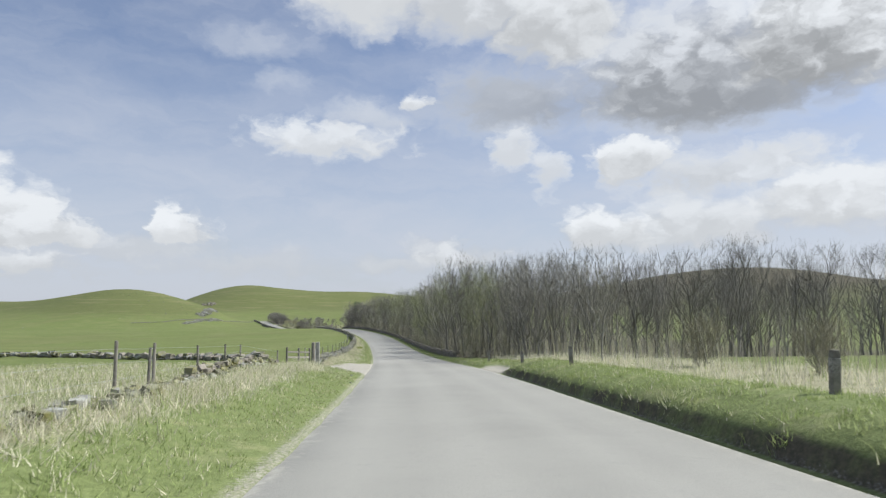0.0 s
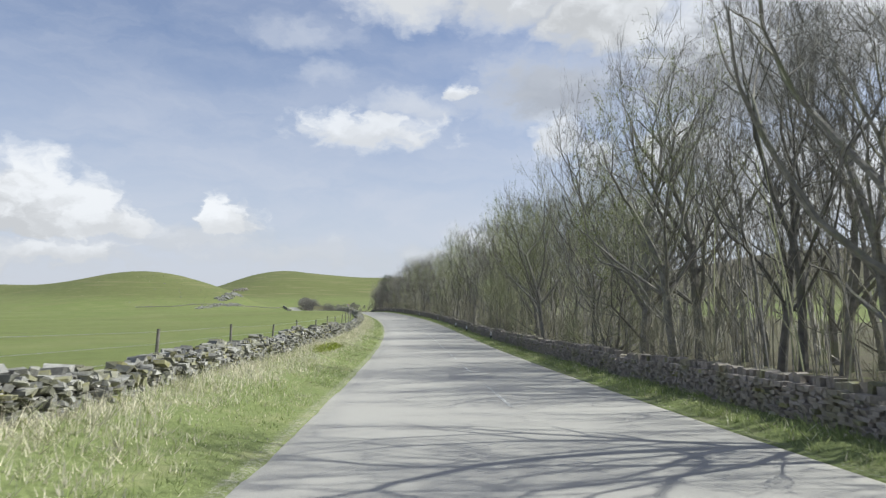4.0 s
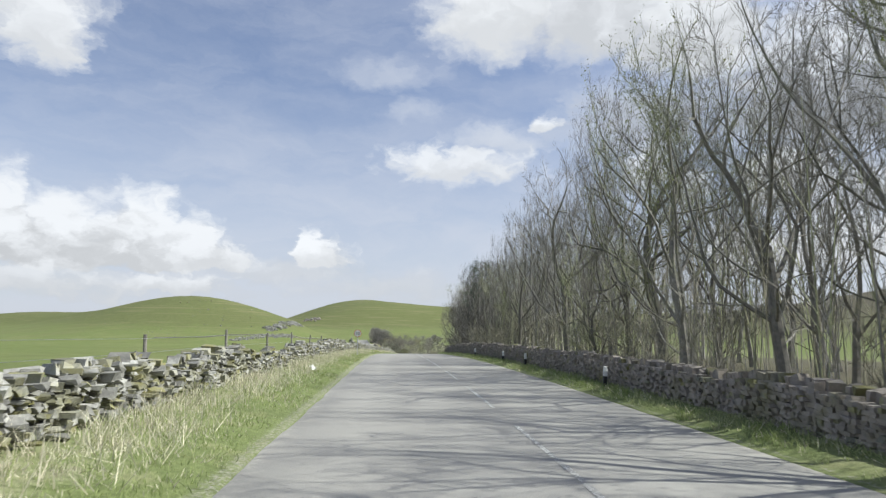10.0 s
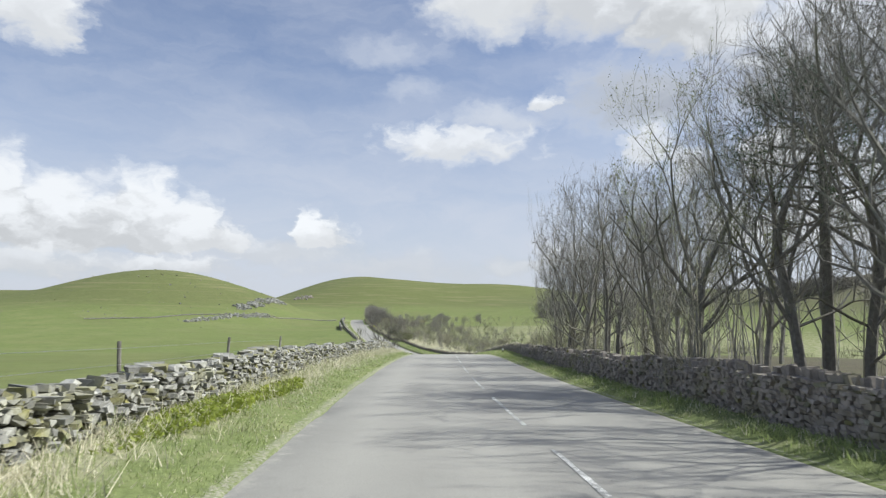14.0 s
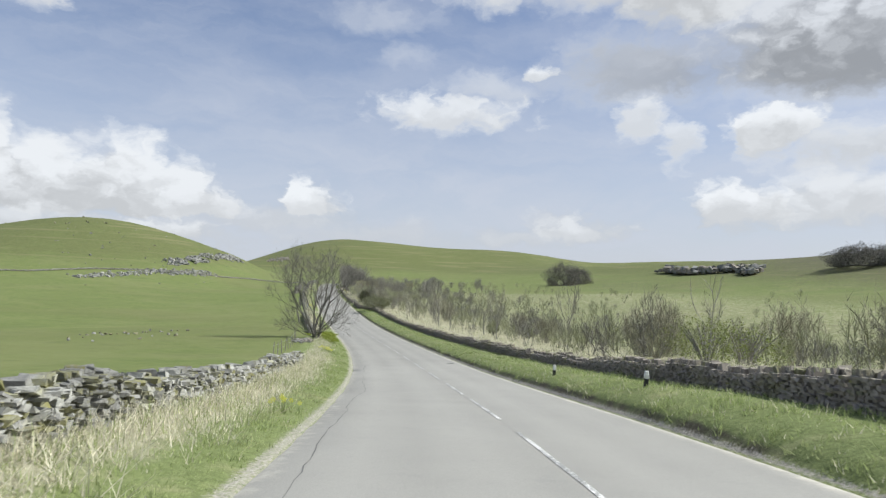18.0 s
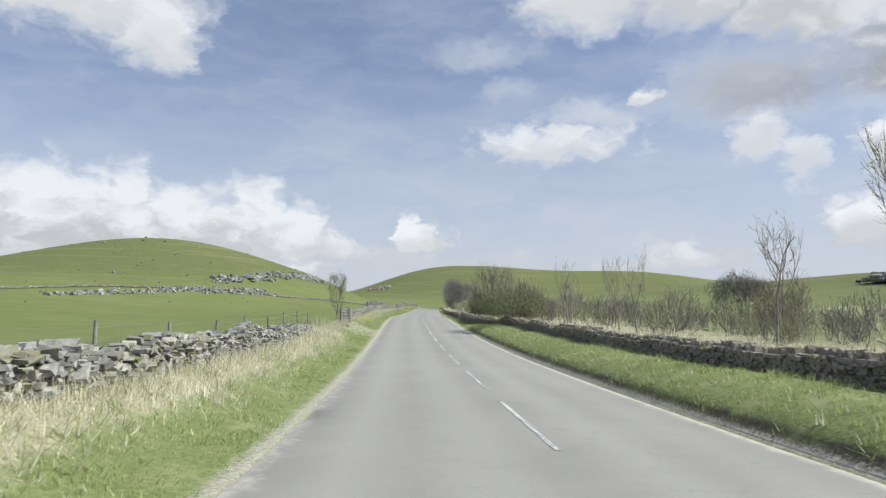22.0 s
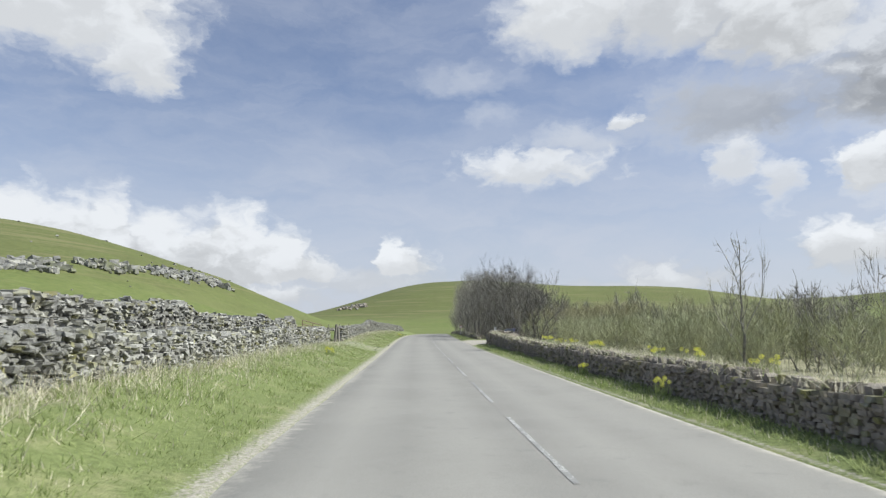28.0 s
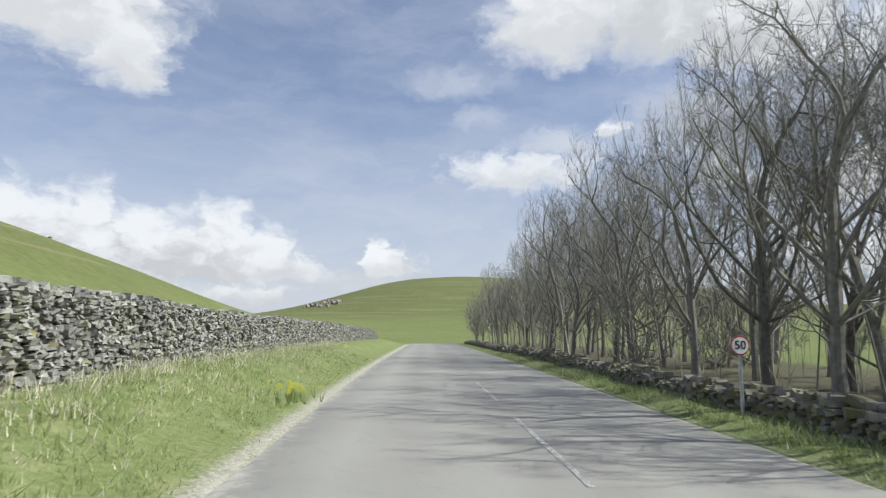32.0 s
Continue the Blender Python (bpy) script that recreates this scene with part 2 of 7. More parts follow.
TWIG_DRY = surface("pale_twigs", [(0.34, 0.32, 0.235), (0.22, 0.21, 0.155)], 2.0, 0.95, 0.0, 12.0, 0.3, per_object=0.4, island=0.4)
PALE_BARK = surface("birch_bark", [(0.34, 0.33, 0.30), (0.17, 0.16, 0.14)], 9.0, 0.85, 0.4, 30.0, 0.5, per_object=0.4)
LEAF_DARK = surface("evergreen_leaves", [(0.20, 0.212, 0.12), (0.12, 0.128, 0.07)], 3.0, 0.7, 0.0, 20.0, 0.4, island=0.8, thin=0.25)
NEEDLE = surface("pine_needles", [(0.085, 0.12, 0.07), (0.05, 0.075, 0.048)], 3.0, 0.7, 0.0, 20.0, 0.4, island=0.8, thin=0.3)
LEAF_YOUNG = surface("young_leaves", [(0.20, 0.235, 0.07), (0.14, 0.165, 0.05)], 3.0, 0.7, 0.0, 20.0, 0.4, island=0.8, thin=0.4)
LEAF_LIME = surface("lime_leaves", [(0.30, 0.34, 0.06), (0.20, 0.25, 0.05)], 3.0, 0.7, 0.0, 20.0, 0.4, island=0.6, thin=0.4)
WOOD = surface("weathered_wood", [(0.26, 0.245, 0.215), (0.15, 0.14, 0.12)], 7.0, 0.9, 0.5, 60.0, 0.5, per_object=0.4)
WOOD_DARK = surface("dark_wood", [(0.11, 0.095, 0.075), (0.055, 0.05, 0.042)], 7.0, 0.9, 0.5, 60.0, 0.5, per_object=0.3)
GALV = surface("galvanised_steel", [(0.52, 0.54, 0.55), (0.38, 0.40, 0.41)], 5.0, 0.45, 0.1, 60.0, 0.2, metal=0.85)
WHITE_PAINT = surface("white_paint", [(0.78, 0.78, 0.76), (0.62, 0.62, 0.58)], 8.0, 0.6, 0.1, 60.0, 0.2)
BLACK_PAINT = surface("black_paint", [(0.03, 0.03, 0.03), (0.05, 0.05, 0.048)], 8.0, 0.6, 0.1, 60.0, 0.2)
BLADE = surface("grass_blades", [(0.34, 0.40, 0.17), (0.265, 0.325, 0.12), (0.43, 0.445, 0.25)], 0.9, 0.75, 0.0, 6.0, 0.4, island=0.5, spec=0.25, thin=0.45)
STRAW = surface("dry_grass", [(0.72, 0.68, 0.54), (0.60, 0.56, 0.43), (0.50, 0.48, 0.34)], 1.2, 0.85, 0.0, 6.0, 0.3, island=0.5, spec=0.2, thin=0.35)
ROCK = surface("crag_rock", [(0.27, 0.27, 0.255), (0.15, 0.15, 0.14), (0.14, 0.15, 0.09)], 0.7, 0.93, 0.7, 6.0, 0.6, island=0.5, bump_dist=0.1)
PETAL = surface("yellow_petals", [(0.82, 0.80, 0.08), (0.85, 0.84, 0.25)], 6.0, 0.6, 0.0, 20.0, 0.2, island=0.2, thin=0.5)
RED_PAINT = surface("red_paint", [(0.22, 0.13, 0.10), (0.16, 0.10, 0.08)], 6.0, 0.5, 0.1, 40.0, 0.2)


HEADING = [-0.54, 0.00, 0.55, 1.02, 1.50, 2.08, 2.62, 3.03, 3.34, 3.59, 3.80, 4.02, 4.35, 4.92, 5.68, 6.69, 8.00, 9.48, 10.86, 11.88, 12.50, 12.78, 12.79, 12.59, 12.15, 11.58, 10.97, 10.18, 9.17, 8.35, 8.00, 8.26, 9.14, 10.51, 12.09, 13.58, 15.05, 16.45, 17.69, 18.81, 19.72, 20.29, 20.47, 20.41, 20.31, 20.16, 19.89, 19.35, 18.73, 18.27, 18.04, 17.97, 17.90, 17.84, 17.81, 17.82, 17.81, 17.64, 17.23, 16.71, 16.24, 15.93, 15.77, 15.71, 15.68, 15.69, 15.71, 15.75, 15.81, 15.87, 15.95, 16.03, 16.12, 16.22, 16.32, 16.43, 16.53, 16.64, 16.74, 16.85, 16.96]
GRADE = [-2.69, -2.39, -2.08, -1.83, -1.97, -2.44, -2.48, -2.17, -1.76, -1.37, -1.00, -0.59, -0.20, 0.19, 0.61, 1.00, 1.14, 1.13, 1.08, 1.04, 0.91, 0.67, 0.24, -0.23, -0.51, -0.70, -1.02, -1.17, -1.05, -1.18, -1.65, -2.44, -3.46, -4.41, -4.69, -4.07, -3.07, -2.19, -1.64, -0.94, -0.26, 0.43, 1.08, 1.70, 2.20, 2.56, 2.63, 1.99, 1.38, 1.10, 1.18, 1.42, 1.61, 1.73, 1.71, 1.76, 1.91, 2.09, 2.05, 1.94, 1.64, 1.44, 1.32, 1.26, 1.23, 1.22, 1.22, 1.22, 1.24, 1.26, 1.28, 1.30, 1.33, 1.35, 1.38, 1.40, 1.42, 1.45, 1.47, 1.48, 1.50]


# ---- the road's line: heading and gradient in degrees every 12 m from s = -12 ----
STEP = 1.5
LINE_S = np.arange(-12.0, 948.0, STEP)
KNOTS = np.arange(-12.0, 960.0, 12.0)
_h = np.interp(LINE_S, KNOTS, np.radians(HEADING))
_g = np.interp(LINE_S, KNOTS, np.radians(GRADE))
_hm, _gm = (_h[1:] + _h[:-1]) / 2, (_g[1:] + _g[:-1]) / 2
LINE_X = np.concatenate([[0.0], np.cumsum(-np.sin(_hm) * STEP)])
LINE_Y = np.concatenate([[0.0], np.cumsum(np.cos(_hm) * STEP)])
LINE_Z = np.concatenate([[0.0], np.cumsum(_gm * STEP)])
LEFT, RIGHT = -4.43, 3.5        # edges of the carriageway from its painted line
MEAN = radians(12.0)


def ease(v, a, b):
    q = np.clip((np.asarray(v, float) - a) / (b - a), 0, 1)
    return q * q * (3 - 2 * q)


def centre(s):
    """x, y, z and heading of the road's line at s, carried straight on past its ends."""
    s = np.asarray(s, float)
    a, b = LINE_S[0], LINE_S[-1]
    over, under = np.maximum(s - b, 0), np.minimum(s - a, 0)
    h = np.interp(s, LINE_S, _h)
    x = np.interp(s, LINE_S, LINE_X) - np.sin(_h[-1]) * over - np.sin(_h[0]) * under
    y = np.interp(s, LINE_S, LINE_Y) + np.cos(_h[-1]) * over + np.cos(_h[0]) * under
    z = np.interp(s, LINE_S, LINE_Z) + 0.006 * np.minimum(over, 150) - 0.02 * np.maximum(under, -80)
    return x, y, z, h


def spot(s, u):
    """Plan place of the point s along and u across (right positive)."""
    x, y, z, h = centre(s)
    n = np.clip(u, -60, 60)
    f = np.asarray(u, float) - n
    return x + np.cos(h) * n + np.cos(MEAN) * f, y + np.sin(h) * n + np.sin(MEAN) * f


# hills: centre x, y, height, half widths along and across, turn
HILLS = [
    (-304.8, 753.0, 26.6, 112.4, 64.1, 1.95), (-330.5, 1351.5, 62.5, 197.0, 103.9, -1.29), (272.6, 1597.6, 51.4, 62.5, 378.8, -0.85),
    (167.0, 879.3, 22.9, 89.0, 659.6, 0.55), (615.6, 1542.1, 25.3, 152.6, 296.7, 0.24), (-517.1, 839.3, 21.5, 57.9, 177.3, -1.99),
    (-127.6, 682.9, -2.9, 58.1, 590.0, 0.55), (450.0, 800.0, 54.0, 135.0, 200.0, -0.6),
]


def hill(x, y):
    z = 0.0
    for cx, cy, h, sa, sb, th in HILLS:
        c, s = math.cos(th), math.sin(th)
        a, b = (x - cx) * c + (y - cy) * s, -(x - cx) * s + (y - cy) * c
        z = z + h * np.exp(-0.5 * ((a / sa) ** 2 + (b / sb) ** 2))
    return z


def wob(x, y, f, seed=0.0):
    """Cheap smooth ripple in -1..1."""
    return (np.sin(x * f + seed) * np.cos(y * f * 1.13 - seed * 1.7) + np.sin((x + y) * f * 0.57 + seed * 2.3)) * 0.5


LEFT_WALL_S = [-40, 60, 75, 140, 200, 262, 390, 440, 470, 512, 548, 600, 640, 660, 690, 760, 960]
LEFT_WALL_U = [-9.6, -8.9, -8.6, -7.7, -7.4, -7.2, -7.7, -7.8, -8.2, -8.3, -7.8, -8.8, -9.2, -8.7, -9.3, -9.8, -10.0]
RIGHT_WALL_S = [60, 80, 140, 340, 372, 400, 500, 527, 532, 545, 600, 660, 666, 676, 705, 960]
RIGHT_WALL_U = [6.4, 5.3, 5.0, 5.2, 6.5, 7.0, 7.2, 7.1, 4.9, 5.0, 5.0, 5.2, 5.2, 5.8, 5.2, 5.2]


def left_wall(s):
    return np.interp(s, LEFT_WALL_S, LEFT_WALL_U)


def right_wall(s):
    return np.interp(s, RIGHT_WALL_S, RIGHT_WALL_U)


def ground_z(s, u):
    """Height of the ground sheet."""
    s, u = np.asarray(s, float), np.asarray(u, float)
    x, y = spot(s, u)
    _, _, zr, _ = centre(s)
    l = LEFT - u
    r = u - RIGHT
    bank = np.interp(s, [-20, 40, 54, 100, 135, 190, 262, 400, 430, 446, 490, 523, 545, 600, 650, 690, 760], [0.3, 0.25, 0.1, 0.2, 0.35, 0.2, 0.0, 0.05, 0.35, 0.6, 0.4, 0.65, 0.25, 0.55, 0.3, 0.4, 0.5])
    left = -0.02 + 0.10 * ease(l, 0.05, 0.7) + 0.22 * ease(l, 0.6, 3.0) + bank * ease(l, 0.6, 3.6) + 0.06 * wob(s, u * 3, 0.7) * ease(l, 0.5, 2)
    rbank = np.interp(s, [0, 40, 70, 350, 380, 520, 530, 545, 660], [0.35, 0.3, 0.05, 0.05, 0.3, 0.3, 0.05, 0.02, 0.05])
    right = -0.02 + np.interp(s, [60, 80, 345, 372, 520, 535], [0.24, 0.10, 0.10, 0.2, 0.2, 0.08]) * ease(r, 0.05, 0.55) + rbank * ease(r, 0.2, 1.6) + (0.26 * (1 - ease(s, 36, 50)) + 0.15 * ease(s, 380, 392) * (1 - ease(s, 518, 528))) * ease(r, 0.06, 0.3) + 0.05 * wob(s, u * 3, 0.9, 2.0) * ease(r, 0.4, 1.5)
    park = ease(s, 661, 664) * (1 - ease(s, 676, 679)) * ease(r, 0.1, 0.6)
    notch = ease(s, 37, 41) * (1 - ease(s, 46, 50)) * (1 - ease(r, 1.0, 2.2))
    right = right * (1 - park) * (1 - 0.92 * notch)
    gate = ease(s, 40, 46) * (1 - ease(s, 56, 60))
    left = left * (1 - 0.8 * gate * (1 - ease(l, 6, 12)))
    h = np.where(u < 0, left, right)
    h = h * (1 - ease(s, 782, 806))
    under = (u > LEFT + 0.2) & (u < RIGHT - 0.2) & (s < 800)
    h = np.where(under, -0.15, h)
    far = np.maximum(ease(np.abs(u), 12, 60), ease(s, 790, 980))
    h = h + far * hill(x, y) + 0.5 * ease(np.abs(u), 12, 40) * wob(x, y, 0.035, 1.0) + 1.5 * ease(np.abs(u), 80, 200) * wob(x, y, 0.012, 3.0)
    return zr + h


def place(s, u, up=0.0):
    x, y = spot(s, u)
    return Vector((float(x), float(y), float(ground_z(s, u)) + up))


def along(s):
    """Heading of the road at s, degrees."""
    return math.degrees(float(centre(s)[3]))


# ---- mesh helpers ----
def mesh_of(name, verts, faces, mats, smooth=False, picks=None):
    me = bpy.data.meshes.new(name)
    if isinstance(faces, np.ndarray):
        v = np.asarray(verts, np.float32).reshape(-1, 3)
        n, k = faces.shape
        me.vertices.add(len(v))
        me.vertices.foreach_set("co", v.ravel())
        me.loops.add(n * k)
        me.loops.foreach_set("vertex_index", np.asarray(faces, np.int32).ravel())
        me.polygons.add(n)
        me.polygons.foreach_set("loop_start", np.arange(0, n * k, k, dtype=np.int32))
        me.polygons.foreach_set("use_smooth", np.zeros(n, bool))
    else:
        me.from_pydata([tuple(v) for v in verts] if not isinstance(verts, np.ndarray) else verts.tolist(), [], faces)
    for m in mats if isinstance(mats, (list, tuple)) else [mats]:
        me.materials.append(m)
    if picks is not None:
        me.polygons.foreach_set("material_index", np.asarray(picks, np.int32))
    if smooth:
        me.polygons.foreach_set("use_smooth", np.ones(len(me.polygons), bool))
    me.update(calc_edges=True)
    return me


def part(name, bm, material, parent, label=""):
    """Links a bmesh (or a ready mesh) as one object under a thing or a part."""
    if isinstance(bm, bpy.types.Mesh):
        me = bm
    else:
        me = bpy.data.meshes.new(name)
        bm.to_mesh(me)
        bm.free()
        me.materials.append(material)
    ob = new(name, me)
    ob.parent = parent
    if label:
        ob["label"] = label
    return ob


def box(bm, sx, sy, sz, at=(0, 0, 0), turn=(0, 0, 0), taper=1.0, bevel=0.0):
    """A box standing on its base at `at`, drawn in towards the top, edges rounded."""
    r = bmesh.ops.create_cube(bm, size=1.0)
    for v in r["verts"]:
        f = taper if v.co.z > 0 else 1.0
        v.co = Vector((v.co.x * sx * f, v.co.y * sy * f, (v.co.z + 0.5) * sz))
    if bevel:
        edges = list({e for v in r["verts"] for e in v.link_edges})
        out = bmesh.ops.bevel(bm, geom=edges, offset=bevel, segments=1, affect="EDGES", profile=0.7)
        vs = out["verts"]
        vs = list({v for f in out["faces"] for v in f.verts})
    else:
        vs = r["verts"]
    m = pose(*at, *turn)
    for v in vs:
        v.co = m @ v.co
    return vs


def rod(bm, a, b, ra, rb=None, n=8):
    """A tapered round bar from a to b."""
    a, b = Vector(a), Vector(b)
    rb = ra if rb is None else rb
    r = bmesh.ops.create_cone(bm, cap_ends=True, segments=n, radius1=ra, radius2=rb, depth=(b - a).length)
    q = (b - a).to_track_quat("Z", "Y")
    m = Matrix.Translation((a + b) / 2) @ q.to_matrix().to_4x4()
    for v in r["verts"]:
        v.co = m @ v.co
    return r["verts"]


# ---- ground ----
def ground_material():
    m = bpy.data.materials.new("ground_cover")
    m.use_nodes = True
    k = Nodes(m.node_tree)
    b = m.node_tree.nodes["Principled BSDF"]
    co = k.add("ShaderNodeTexCoord").outputs["Object"]
    n1 = k.noise(co, 0.9, 6.0, 0.65)
    n2 = k.noise(co, 0.06, 5.0, 0.6, 0.5)
    n3 = k.noise(co, 9.0, 5.0, 0.7)
    green = k.mix(k.ramp(n1.outputs[0], 0.3, 0.7), (0.150, 0.182, 0.062), (0.112, 0.144, 0.046))
    green = k.mix(k.math("MULTIPLY", k.ramp(n2.outputs[0], 0.42, 0.7), 0.55), green, (0.185, 0.195, 0.085))
    n4 = k.noise(co, 0.22, 6.0, 0.7, 0.3)
    green = k.mix(k.math("MULTIPLY", k.ramp(n4.outputs[0], 0.5, 0.72), 0.5), green, (0.085, 0.105, 0.038))
    n5 = k.noise(co, 0.018, 4.0, 0.6, 0.5)
    green = k.mix(k.math("MULTIPLY", k.ramp(n5.outputs[0], 0.45, 0.65), 0.4), green, (0.13, 0.135, 0.058))
    rough_g = k.mix(k.ramp(n3.outputs[0], 0.35, 0.65), (0.195, 0.232, 0.092), (0.125, 0.155, 0.058))
    rough_g = k.mix(k.math("MULTIPLY", k.ramp(n1.outputs[0], 0.5, 0.7), 0.6), rough_g, (0.30, 0.30, 0.16))
    dryc = k.mix(k.ramp(n3.outputs[0], 0.3, 0.7), (0.43, 0.40, 0.29), (0.24, 0.235, 0.14))
    woodc = k.mix(k.ramp(n3.outputs[0], 0.3, 0.7), (0.12, 0.108, 0.075), (0.065, 0.06, 0.042))
    dirt = k.mix(k.ramp(n3.outputs[0], 0.3, 0.7), (0.42, 0.395, 0.345), (0.30, 0.282, 0.243))

    def attr(name):
        a = k.add("ShaderNodeAttribute")
        a.attribute_name = name
        return a.outputs["Fac"]

    def patchy(name, scale, width=0.25):
        q = k.noise(co, scale, 5.0, 0.65)
        return k.ramp(k.math("ADD", attr(name), k.math("MULTIPLY", k.math("SUBTRACT", q.outputs[0], 0.5), 1.3)), 0.5 - width, 0.5 + width)

    green = k.mix(patchy("rough_pasture", 0.12, 0.4), green, k.mix(k.ramp(n1.outputs[0], 0.3, 0.7), (0.135, 0.148, 0.058), (0.088, 0.105, 0.038)))
    # sheep tracks that run along the slopes
    lev = k.add("ShaderNodeMapping")
    lev.inputs["Scale"].default_value = (0.018, 0.018, 0.75)
    k.link(co, lev.inputs["Vector"])
    n6 = k.noise(lev.outputs[0], 1.0, 5.0, 0.6, 0.3)
    tread = k.math("MULTIPLY", k.ramp(n6.outputs[0], 0.52, 0.66), k.math("MULTIPLY", k.ramp(attr("rough_pasture"), 0.3, 0.7), 0.55))
    green = k.mix(tread, green, (0.20, 0.185, 0.10))
    col = k.mix(patchy("verge", 1.5), green, rough_g)
    col = k.mix(patchy("dry", 0.8), col, dryc)
    col = k.mix(patchy("litter", 0.7), col, woodc)
    col = k.mix(patchy("gravel", 16.0, 0.22), col, dirt)
    g = k.noise(co, 28.0, 3.0, 0.7)
    sc = k.add("ShaderNodeVectorMath", operation="SCALE")
    k.link(col, sc.inputs[0])
    k.link(k.math("ADD", 0.72, k.math("MULTIPLY", g.outputs[0], 0.56)), sc.inputs["Scale"])
    k.link(sc.outputs[0], b.inputs["Base Color"])
    b.inputs["Roughness"].default_value = 0.95
    b.inputs["Specular IOR Level"].default_value = 0.15
    bp = k.add("ShaderNodeBump")
    bp.inputs["Strength"].default_value, bp.inputs["Distance"].default_value = 0.6, 0.08
    k.link(k.math("ADD", n3.outputs[0], k.math("MULTIPLY", g.outputs[0], 0.5)), bp.inputs["Height"])
    k.link(bp.outputs[0], b.inputs["Normal"])
    return m


def build_ground():
    s = np.concatenate([np.arange(-400, -40, 20), np.arange(-40, 730, 1.5), np.arange(730, 1100, 6), np.arange(1100, 2000, 22), np.arange(2000, 4300, 150)])
    near_l = [-60, -52, -45, -38, -32, -27, -23, -19.5, -16.5, -14, -12.4, -11.4, -10.6, -9.8, -9, -8.2, -7.4, -6.7, -6.1, -5.6, -5.2, -4.95, -4.75, -4.55, -4.42, -4.15]
    near_r = [3.2, 3.48, 3.6, 3.75, 3.95, 4.2, 4.5, 4.9, 5.4, 6, 6.6, 7.3, 8, 9, 10, 11.5, 13, 15, 17.5, 20, 24, 28, 33, 39, 46, 53, 60]
    far = np.concatenate([np.arange(70, 200, 12), np.arange(200, 520, 22), np.arange(520, 1000, 50), np.arange(1000, 3200, 180)])
    u = np.concatenate([-far[::-1], near_l, [-2.0, 0.0, 1.8], near_r, far])
    S, U = np.meshgrid(s, u, indexing="ij")
    X, Y = spot(S, U)
    Z = ground_z(S, U)
    v = np.stack([X, Y, Z], -1).reshape(-1, 3)
    nu = len(u)
    i, j = np.meshgrid(np.arange(len(s) - 1), np.arange(nu - 1), indexing="ij")
    a = (i * nu + j).ravel()
    f = np.stack([a, a + 1, a + nu + 1, a + nu], 1)
    me = mesh_of("ground", v, f, GROUND, smooth=True)
    lw, rw = left_wall(S), right_wall(S)
    verge = ((U < 0) & (U > lw - 0.5)) | ((U > 0) & (U < rw + 0.4))
    dry_l = np.exp(-((U - lw - 0.9) / 1.0) ** 2) * np.interp(S, [-20, 70, 90, 180, 240, 370, 400, 426, 434, 450, 460, 505, 512, 526, 532, 560, 640, 760], [0.9, 0.75, 0.4, 0.5, 0.4, 0.7, 0.95, 0.8, 0.5, 0.5, 0.95, 0.95, 0.45, 0.45, 0.85, 0.85, 0.4, 0.3])
    dry_l = np.where((U < -6.9) & (S < 44) & (U > -24), 0.55, dry_l)
    scrub = ease(S, 352, 372) * (1 - ease(S, 676, 690)) * (U > rw) * ease(U, 5.5, 8.0) * (0.68 - 0.24 * ease(U, 13, 34)) * (1 - ease(U, 120, 240))
    scrub = np.maximum(scrub, (U > 6.5) * (S < 62) * 0.6 * (1 - ease(U, 12, 17)))
    litter = (U > rw + 0.3) * (ease(S, 20, 62) * (1 - ease(S, 345, 362)) + ease(S, 676, 684) * (1 - ease(S, 800, 840)) * (U < 20)) * (1 - ease(U, 60, 90)) * 0.7
    litter = np.where((S < 62) & (U < 12), 0.0, litter)
    litter = np.maximum(litter, 0.34 * ease(S, 366, 384) * (1 - ease(S, 676, 690)) * ease(U, 12, 22) * (1 - ease(U, 90, 170)))
    bracken = 0.42 * np.exp(-(((S - 760) / 130) ** 2 + ((U - 170) / 70) ** 2))
    litter = np.maximum(litter, bracken)
    moor = np.exp(-0.5 * (((X - 450) / 210) ** 2 + ((Y - 800) / 210) ** 2)) * 1.8
    # bare earth of the right-hand cut, with the bank's shadow darkened into its colour
    soil_shade = ((S < 42) | ((S > 386) & (S < 524))) * (U > RIGHT) * (U < RIGHT + 0.42) * 0.6
    litter = np.maximum(litter, soil_shade)
    litter = np.maximum(litter, np.clip(moor, 0, 0.85))
    edge = np.exp(-((U - LEFT + 0.05) / np.interp(S, [0, 60, 440, 520, 760], [0.32, 0.2, 0.22, 0.36, 0.36])) ** 2) * np.interp(S, [0, 100, 360, 375, 430, 500, 760], [0.55, 0.45, 0.5, 0.66, 0.6, 0.62, 0.66]) + np.exp(-((U - RIGHT - 0.06) / 0.10) ** 2) * np.interp(S, [0, 350, 400, 528, 536, 558, 566, 700], [0.4, 0.5, 0.85, 0.85, 0.95, 0.95, 0.7, 0.5])
    lay = ease(S - 2.0 * (LEFT - U), 39, 42) * (1 - ease(S - 2.6 * (U + 8.2), 53, 56)) * (U < -4) * (1 - ease(-U, 7.6, 9.4)) * 0.95
    lay2 = ease(S, 647, 651) * (1 - ease(S, 656, 661)) * (U < -4) * (U > -10.5) * (0.45 + 0.16 * np.sin(1.9 * S + 0.8 * np.sin(U)) * np.sin(1.3 * U + 0.5 * S))
    lay3 = ease(S, 512, 516) * (1 - ease(S, 524, 528)) * (U < -4) * (U > -7.5) * 0.5
    park = ease(S - 1.05 * np.maximum(U - 4.0, 0), 661.5, 663.5) * (1 - ease(S, 676, 680)) * (U > 3.4) * (U < 13) * 0.95
